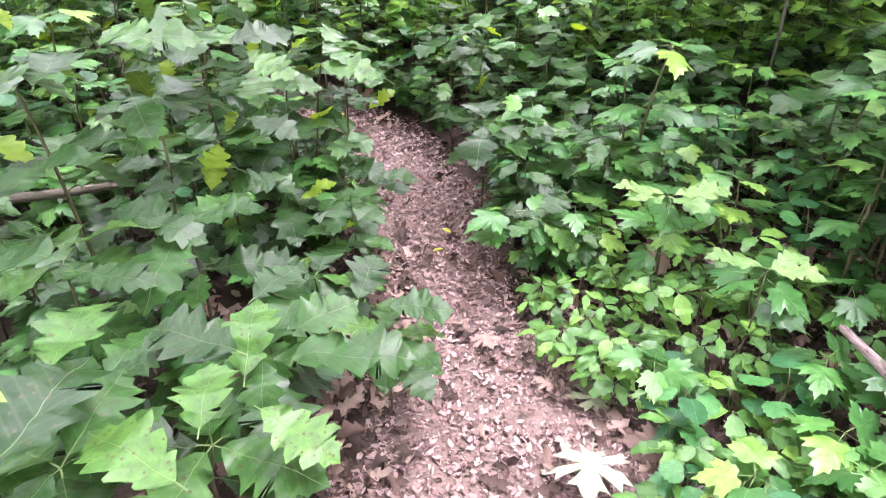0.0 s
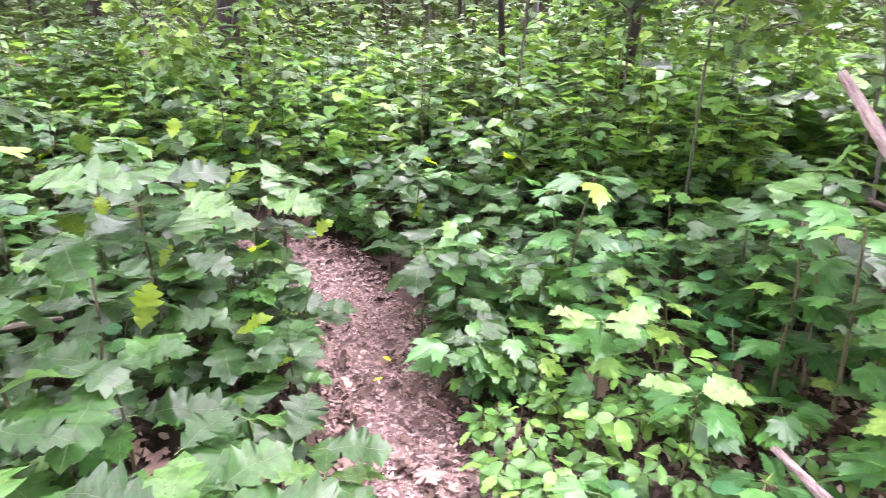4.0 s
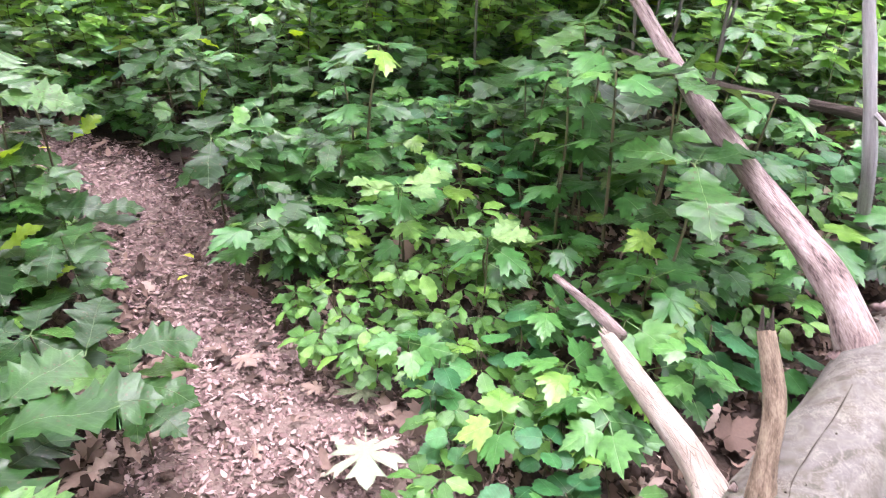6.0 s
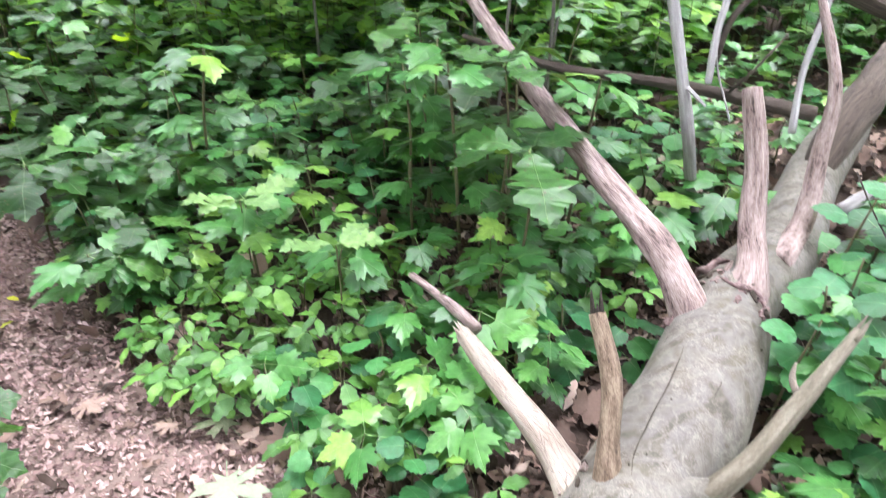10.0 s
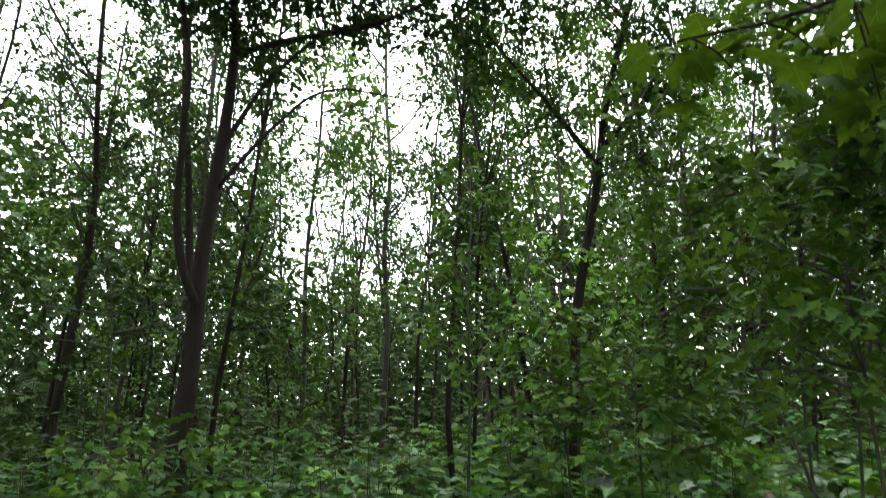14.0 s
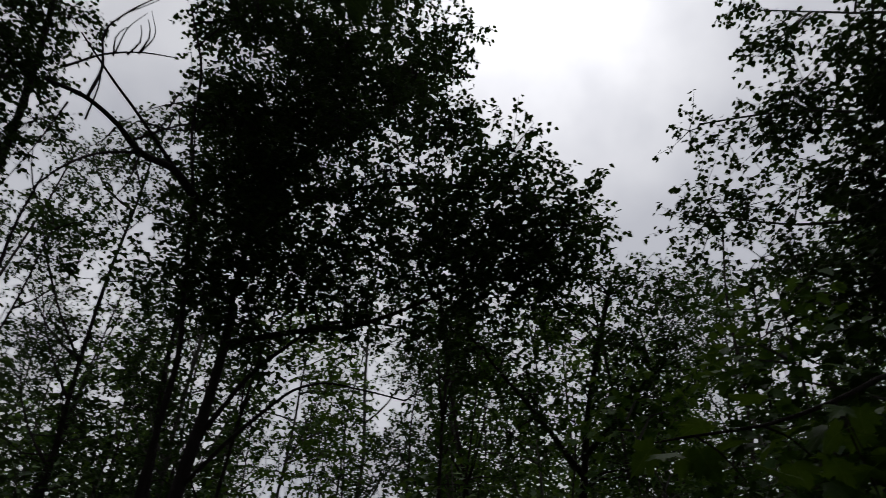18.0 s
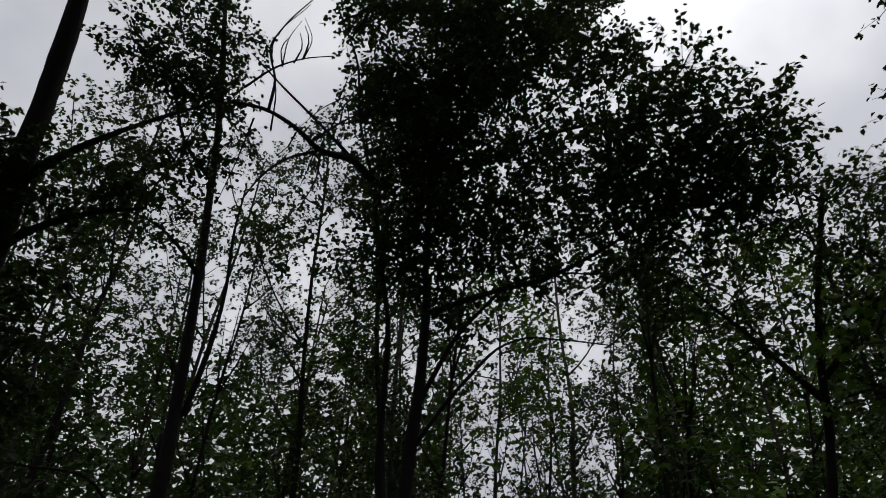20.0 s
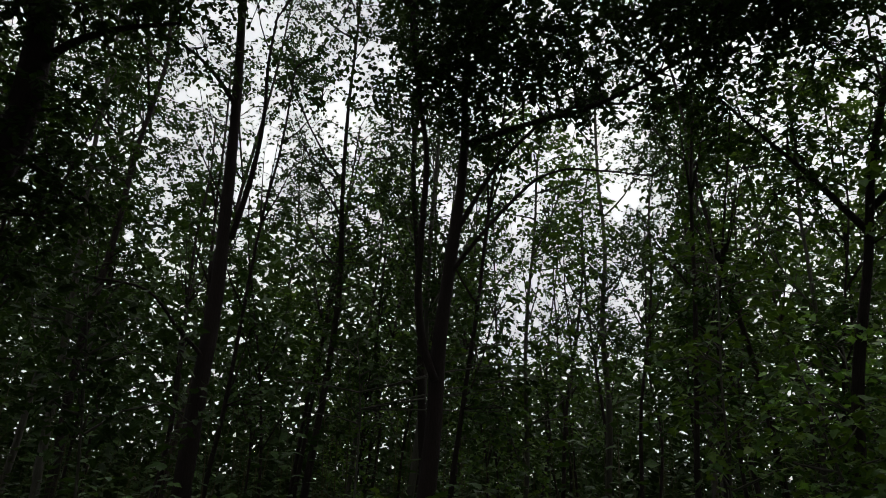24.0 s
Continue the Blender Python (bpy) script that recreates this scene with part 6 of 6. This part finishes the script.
# young maples crowding the side of the clearing
maple_sets = [
    ([(2.62, 3.01, 1.10), (2.56, 3.12, 1.36), (2.52, 3.23, 1.69), (2.38, 3.38, 2.20), (2.23, 3.44, 2.79), (2.08, 3.40, 3.33), (1.94, 3.40, 3.66)], 0.015,
     [(1.96, 3.56, 3.68), (2.21, 3.41, 3.86), (2.36, 3.55, 3.42), (2.07, 3.78, 3.25), (2.52, 3.48, 3.13), (2.25, 3.82, 2.82), (2.62, 3.49, 2.57), (2.43, 3.74, 2.33), (2.19, 3.95, 2.35), (2.69, 3.44, 2.08)]),
    ([(2.30, 2.43, 1.22), (2.33, 2.40, 1.80), (2.32, 2.41, 2.29), (2.31, 2.35, 2.80), (2.31, 2.28, 3.32), (2.30, 2.22, 3.85)], 0.012,
     [(2.22, 2.37, 2.71), (2.35, 2.25, 2.89), (2.11, 2.45, 2.47), (2.26, 2.33, 2.32), (2.07, 2.49, 2.04), (2.27, 2.32, 1.98), (1.97, 2.68, 1.93), (2.20, 2.39, 3.00), (2.24, 2.27, 3.72)]),
    ([(2.48, 2.27, 2.17), (2.57, 2.19, 2.61), (2.66, 2.10, 2.98), (2.67, 1.93, 3.36), (2.77, 1.81, 3.81)], 0.013,
     [(2.48, 2.14, 3.25), (2.66, 1.94, 3.39), (2.77, 1.81, 3.19), (2.39, 2.36, 3.13), (2.53, 2.09, 2.96), (2.71, 1.89, 2.88), (2.78, 1.63, 2.97), (2.39, 2.36, 2.80), (2.59, 2.02, 2.70), (2.71, 1.73, 2.66), (2.43, 2.45, 3.55), (2.81, 1.59, 3.28)]),
    ([(1.05, 5.05, 0.77), (1.11, 5.03, 1.85), (1.11, 5.03, 2.76), (1.15, 5.03, 3.35), (1.13, 5.03, 3.86)], 0.018,
     [(0.98, 5.06, 2.86), (1.29, 4.89, 3.12), (0.80, 5.08, 2.48), (1.31, 4.89, 2.37), (0.97, 5.06, 2.03), (1.13, 5.03, 3.65), (1.58, 4.72, 2.05)]),
    ([(1.69, 4.47, 0.86), (1.69, 4.47, 1.60), (1.57, 4.51, 2.25), (1.46, 4.54, 2.76)], 0.016, [(1.57, 4.51, 2.42), (1.32, 4.58, 2.09), (1.79, 4.33, 2.07), (1.92, 4.17, 1.76), (1.51, 4.42, 1.68), (2.08, 3.88, 2.04)]),
    ([(1.84, 3.55, 1.03), (1.82, 3.56, 1.63), (1.83, 3.55, 2.15)], 0.014, [(1.83, 3.56, 2.08), (1.99, 3.37, 1.82), (1.68, 3.62, 1.63), (2.11, 3.18, 1.58), (1.86, 3.32, 1.46)]),
    ([(-0.99, 4.38, 0.84), (-1.06, 4.36, 1.23), (-1.12, 4.34, 1.50)], 0.010, [(-1.11, 4.35, 1.40), (-1.28, 4.19, 1.35), (-0.85, 4.41, 1.35)]),
    ([(-3.04, 3.99, 0.94), (-3.17, 3.90, 1.67), (-3.25, 3.83, 2.34), (-3.34, 3.76, 2.93)], 0.018, [(-3.54, 3.58, 2.66), (-3.28, 3.81, 2.48), (-3.12, 4.06, 2.69), (-3.37, 3.74, 2.15), (-2.88, 4.22, 2.21), (-3.23, 3.85, 2.96), (-3.09, 3.95, 2.08)]),
    ([(-1.97, 6.15, 0.65), (-1.97, 6.15, 1.71), (-1.99, 6.15, 2.43), (-2.11, 6.11, 3.23)], 0.018, [(-2.30, 6.05, 3.00), (-1.85, 6.19, 2.70), (-2.43, 6.00, 2.36), (-0.67, 6.49, 2.50), (-0.22, 6.71, 2.91), (-2.72, 5.77, 2.63), (-0.89, 6.47, 2.97)]),
    ([(2.70, 3.33, 1.21), (2.78, 3.40, 1.81), (2.80, 3.40, 2.42), (2.81, 3.39, 3.02), (2.79, 3.30, 3.64)], 0.014, [(2.83, 3.10, 1.81), (2.61, 3.59, 2.02), (2.79, 3.27, 2.27), (2.98, 3.07, 2.49), (2.74, 3.52, 2.80), (2.89, 3.16, 3.02), (2.81, 3.21, 3.45)]),
    ([(2.22, 4.08, 1.12), (2.33, 4.13, 1.68), (2.33, 4.16, 2.38), (2.36, 4.18, 2.97)], 0.014, [(2.19, 4.13, 1.84), (2.58, 4.07, 2.06), (2.06, 4.46, 2.16), (2.44, 4.24, 2.55), (2.70, 4.04, 2.77), (2.27, 4.38, 2.93)]),
    ([(1.90, 5.04, 0.99), (1.94, 5.21, 1.58), (2.10, 5.28, 2.33), (2.10, 5.30, 2.99)], 0.014, [(1.64, 5.31, 1.76), (2.14, 5.15, 1.94), (1.92, 5.33, 2.33), (2.42, 5.25, 2.63), (1.77, 5.48, 2.55), (2.05, 5.31, 2.99)]),
    ([(2.86, 3.26, 1.40), (3.01, 3.18, 2.14), (3.05, 3.04, 2.77), (3.08, 2.97, 3.36), (3.10, 2.83, 3.88)], 0.014, [(2.87, 3.39, 3.50), (3.03, 2.84, 3.38), (3.06, 2.55, 3.20), (2.79, 3.71, 3.19), (2.95, 3.21, 3.00), (3.10, 2.80, 2.90), (2.89, 3.49, 2.66), (3.07, 3.06, 2.59), (3.08, 2.89, 3.82), (3.16, 2.52, 3.71)]),
    ([(2.77, 2.61, 1.50), (2.93, 2.48, 2.12), (3.06, 2.43, 2.64), (3.12, 2.35, 3.14), (3.05, 2.19, 3.53)], 0.014, [(3.08, 2.44, 3.01), (3.08, 2.10, 3.33), (3.06, 2.43, 2.64), (3.08, 2.74, 2.60), (3.07, 2.14, 2.95), (3.10, 2.25, 3.68), (2.89, 2.66, 2.26), (3.01, 2.38, 2.34)]),
]
# leaf copies from dark to bright: each tree's light or shade is in its colour
for i, (stem, r, sprays) in enumerate(maple_sets):
    foot = (stem[0][0], stem[0][1], float(land(*stem[0][:2])) - 0.05)
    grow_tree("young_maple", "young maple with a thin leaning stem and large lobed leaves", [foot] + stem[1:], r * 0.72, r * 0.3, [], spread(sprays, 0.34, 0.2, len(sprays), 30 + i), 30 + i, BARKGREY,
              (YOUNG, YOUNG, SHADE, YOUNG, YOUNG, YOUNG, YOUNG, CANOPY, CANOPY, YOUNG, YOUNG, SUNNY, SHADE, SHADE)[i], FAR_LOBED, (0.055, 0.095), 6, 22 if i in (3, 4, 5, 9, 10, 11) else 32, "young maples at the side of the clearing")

# a branch of large leaves close overhead
over = thing("overhanging_branch", (2.6, 1.2, 2.9), "maple branch with large soft green leaves hanging close overhead", "branch")
over_pts = [(2.6, 1.2, 2.9), (1.59, 1.17, 2.87), (1.38, 1.17, 2.77), (1.17, 1.22, 2.70), (1.00, 1.28, 2.68), (0.89, 1.34, 2.67)]
part("wood", limb_mesh("overhang_wood", over_pts, [0.012, 0.009, 0.007, 0.005, 0.004, 0.002], BARK, over_pts[0], sides=7), over)
org = random.Random(4)
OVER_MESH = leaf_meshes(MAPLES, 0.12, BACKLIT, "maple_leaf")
for k, (p, n) in enumerate(((over_pts[1], 5), (over_pts[2], 6), (over_pts[3], 6), (over_pts[4], 4), (over_pts[5], 3), ((1.28, 1.19, 2.60), 5), ((1.08, 1.22, 2.54), 3), ((1.36, 1.12, 2.62), 6), ((1.36, 1.12, 2.45), 5))):
    if k > 4:
        q = min(over_pts, key=lambda o: (Vector(o) - Vector(p)).length)
        part("twig", limb_mesh("overhang_twig", [q, (Vector(q) + Vector(p)) / 2 + Vector((0, 0, 0.02)), p], [0.004, 0.003, 0.002], BARK, over_pts[0], sides=5), over)
    for i in range(n):
        off = [org.uniform(-0.06, 0.06) for _ in range(3)]
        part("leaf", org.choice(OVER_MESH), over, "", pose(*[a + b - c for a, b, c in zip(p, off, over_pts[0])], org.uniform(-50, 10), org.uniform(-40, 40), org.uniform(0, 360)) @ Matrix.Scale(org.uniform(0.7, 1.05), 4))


# ---------------------------------------------------------------- the wood behind: slim trees of five builds, copied
def pole_tree(seed, h, r, start, n, width, mat, leaf_mat, twigs=21):
    rg = random.Random(seed)
    pts, x, y = [], 0.0, 0.0
    for i in range(8):
        pts.append((x, y, -0.2 + (h + 0.2) * i / 7))
        x, y = x + rg.uniform(-0.13, 0.13) * h / 10, y + rg.uniform(-0.13, 0.13) * h / 10
    limbs = []
    for i in range(5):
        f = rg.uniform(start, 0.85)
        j = int(f * 7)
        a = rg.uniform(0, 6.28)
        p = Vector(pts[j]).lerp(Vector(pts[min(j + 1, 7)]), f * 7 - j)
        d = Vector((math.cos(a), math.sin(a), rg.uniform(0.8, 1.6))) * width * rg.uniform(0.6, 1.1)
        limbs.append(([tuple(p), tuple(p + d * 0.4 + Vector((0, 0, -0.1))), tuple(p + d * 0.75), tuple(p + d + Vector((0, 0, 0.3)))], r * 0.35))
    blobs = []
    for i in range(n):
        f = start + (1.02 - start) * ((i + rg.random()) / n)
        rad = width * (0.35 + 0.65 * math.sin(math.pi * min(1, (f - start) / (1.05 - start)) ** 0.8)) * math.sqrt(rg.random())
        a = rg.uniform(0, 6.28)
        j = min(6, int(f * 7))
        p = Vector(pts[j]).lerp(Vector(pts[j + 1]), min(1.0, f * 7 - j))
        blobs.append((p.x + rad * math.cos(a), p.y + rad * math.sin(a), p.z + rg.uniform(-0.2, 0.3), rg.uniform(0.4, 0.75)))
    return grow_tree("forest_tree", "slim forest tree with a thin straight trunk and light green crown", pts, r, r * 0.25, limbs, blobs, seed, mat, leaf_mat, DIAMOND, (0.057, 0.098), 8, twigs, "slim trees of the wood")


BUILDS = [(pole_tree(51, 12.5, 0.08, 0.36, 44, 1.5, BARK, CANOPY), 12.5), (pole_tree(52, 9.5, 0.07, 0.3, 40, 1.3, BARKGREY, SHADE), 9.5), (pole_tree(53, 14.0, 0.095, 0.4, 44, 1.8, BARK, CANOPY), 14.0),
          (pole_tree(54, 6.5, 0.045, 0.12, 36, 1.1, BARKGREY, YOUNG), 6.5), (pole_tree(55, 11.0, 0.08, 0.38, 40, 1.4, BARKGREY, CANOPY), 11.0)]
spots = []
trng = random.Random(12)


def stand(az, r, h, build=None):
    """Stands one slim tree at a bearing and distance, as tall as h."""
    i = build if build is not None else min(range(5), key=lambda k: abs(BUILDS[k][1] - h) + trng.uniform(0, 2.5))
    ob, full = BUILDS[i]
    x, y = -r * math.sin(radians(az)), r * math.cos(radians(az))
    m = pose(x, y, float(land(x, y)), trng.uniform(-4, 4), trng.uniform(-4, 4), trng.uniform(0, 360)) @ Matrix.Scale(max(0.7, min(1.3, h / full)), 4)
    if i not in spots:
        spots.append(i)
        ob.matrix_basis = m
        return ob
    keep = ob.scale.copy()
    ob.scale = (1, 1, 1)
    made = copy_thing(ob, m)
    ob.scale = keep
    return made


# those that can be told apart
stand(21.7, 8.2, 9, 0)
stand(-3.8, 11.0, 9.0, 4)
stand(2.4, 9.5, 7.0, 3)
stand(13.4, 9.0, 9.0, 4)
stand(39.6, 8.5, 9.0, 2)
stand(39.6, 9.5, 9.0, 1)
stand(10.3, 8.0, 8.5, 2)
stand(-18.4, 8.0, 6.5, 3)
placed = 0
while placed < 27:
    az, r = trng.uniform(-66, 56), math.sqrt(trng.uniform(8.5 ** 2, 24 ** 2))
    top = 1.7 + r * 0.78
    if -8 < az < 7:
        top = 1.7 + r * 0.27 if r > 15 else 0
    elif -47 < az <= -8:
        top = 1.7 + r * 0.62
    if top < 4.5:
        continue
    stand(az, r, min(top, trng.uniform(7, 14)))
    placed += 1
# unseen copies round the back, added to hold off light from behind
for az in range(75, 300, 36):
    stand(az, trng.uniform(6.5, 11), trng.uniform(8, 12))

# thin bare-stemmed saplings between the taller trees
def thin_sapling(seed, h, r):
    rg = random.Random(seed)
    pts = [(0.0, 0.0, -0.1)]
    for i in range(1, 7):
        pts.append((pts[-1][0] + rg.uniform(-0.16, 0.16), pts[-1][1] + rg.uniform(-0.16, 0.16), h * i / 6))
    limbs = []
    for i in range(6):
        a, k = rg.uniform(0, 6.28), rg.choice((2, 3, 4, 5))
        d = Vector((math.cos(a) * 0.5, math.sin(a) * 0.5, rg.uniform(0.5, 1.1)))
        q = Vector(pts[k])
        limbs.append(([tuple(q), tuple(q + d * 0.5), tuple(q + d + Vector((0, 0, 0.2)))], r * 0.45))
    blobs = [(*[u + rg.uniform(-0.5, 0.5) for u in pts[rg.choice((2, 3, 4, 5, 6, 6))]], rg.uniform(0.3, 0.5)) for _ in range(10)]
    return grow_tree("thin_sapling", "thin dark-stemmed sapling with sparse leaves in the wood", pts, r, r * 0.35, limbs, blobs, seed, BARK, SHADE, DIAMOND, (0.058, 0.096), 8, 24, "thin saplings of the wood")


THIN = [thin_sapling(91, 6.5, 0.034), thin_sapling(92, 8.0, 0.045), thin_sapling(93, 5.2, 0.026)]
srng = random.Random(19)
for i in range(70):
    az, r = srng.uniform(-58, 52), srng.uniform(6.2, 13.0)
    if -7 < az < 6:
        r = srng.uniform(11, 15)
    x, y = -r * math.sin(radians(az)), r * math.cos(radians(az))
    m = pose(x, y, float(land(x, y)), srng.uniform(-5, 5), srng.uniform(-5, 5), srng.uniform(0, 360))
    if i < 3:
        THIN[i].matrix_basis = m
    else:
        copy_thing(THIN[i % 3], m)

# unseen crown over the start of the path, added to block light from above
roof_rng = random.Random(8)
roof = [(roof_rng.uniform(-4.5, 1.6), roof_rng.uniform(-5.0, 1.2), roof_rng.uniform(6.0, 9.0), roof_rng.uniform(0.7, 1.0)) for _ in range(140)]
# further unseen sprays, set to darken the near left
for _ in range(34):
    x, y = roof_rng.uniform(-4.2, -0.1), roof_rng.uniform(0.8, 3.2)
    roof.append((x, y, 2.4 + 1.68 * math.hypot(x, y + 0.2) + roof_rng.uniform(0.3, 1.6) + max(0, 3.2 - 1.68 * math.hypot(x, y + 0.2)), roof_rng.uniform(0.65, 0.95)))
grow_tree("tall_oak", "unseen tree added so that its crown blocks sky light over the path", [(-1.2, -2.6, -0.1), (-1.15, -2.6, 3), (-1.2, -2.5, 5), (-1.1, -2.4, 7), (-1.0, -2.3, 9)], 0.2, 0.08,
          [([(-1.15, -2.55, 4.5), (-0.3, -2.0, 6.0), (0.8, -1.0, 7.0), (1.8, 0.0, 7.6)], 0.08), ([(-1.2, -2.5, 5), (-2.2, -1.6, 6.4), (-3.0, -0.6, 7.2), (-3.6, 0.4, 7.6)], 0.08)],
          roof, 81, BARK, CANOPY, DIAMOND, (0.12, 0.18), 8, 26)

# the far wood that closes the view, past counting
far_wood = Cloud()
fw = np.random.RandomState(31)
n = 115000
fr, fa = np.sqrt(fw.uniform(17.0 ** 2, 34.0 ** 2, n)), np.radians(fw.uniform(-80, 70, n))
clump = 0.5 + 0.5 * np.sin(fa * 37 + 2 * np.sin(fr)) * np.sin(fa * 91 + fr)
limit = np.where((np.degrees(fa) > -8) & (np.degrees(fa) < 7), 0.29, 0.52)
fh = fr * limit * fw.uniform(0, 1, n) ** 1.9 * (0.55 + 0.45 * clump)
fx, fy = -fr * np.sin(fa), fr * np.cos(fa)
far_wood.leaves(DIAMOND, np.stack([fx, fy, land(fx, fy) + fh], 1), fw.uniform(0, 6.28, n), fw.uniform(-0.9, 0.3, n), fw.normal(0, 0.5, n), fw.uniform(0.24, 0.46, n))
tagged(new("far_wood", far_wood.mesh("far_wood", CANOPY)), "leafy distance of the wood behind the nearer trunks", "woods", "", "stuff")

# unseen leaf screen behind the path's start, added to block low sky light
behind = Cloud()
n = 42000
br, ba = np.sqrt(fw.uniform(8.0 ** 2, 15.0 ** 2, n)), np.radians(fw.uniform(68, 282, n))
bx, by = -br * np.sin(ba), br * np.cos(ba)
behind.leaves(DIAMOND, np.stack([bx, by, land(bx, by) + br * 1.15 * fw.uniform(0, 1, n) ** 1.1], 1), fw.uniform(0, 6.28, n), fw.uniform(-0.9, 0.3, n), fw.normal(0, 0.5, n), fw.uniform(0.25, 0.45, n))
tagged(new("wood_behind", behind.mesh("wood_behind", CANOPY)), "unseen leaf screen on the near side of the path, added to block low sky light", "woods", "", "stuff")
field(560, (1.3, 9.0), (70, 285), lambda x, y: (y < -0.9) | ((y < 0.6) & (x < -1.2)), (0.2, 0.6), (0.12, 0.2), 4, [FAR_LOBED], "undergrowth_behind", MAPLE, "low saplings on the near side of the path")
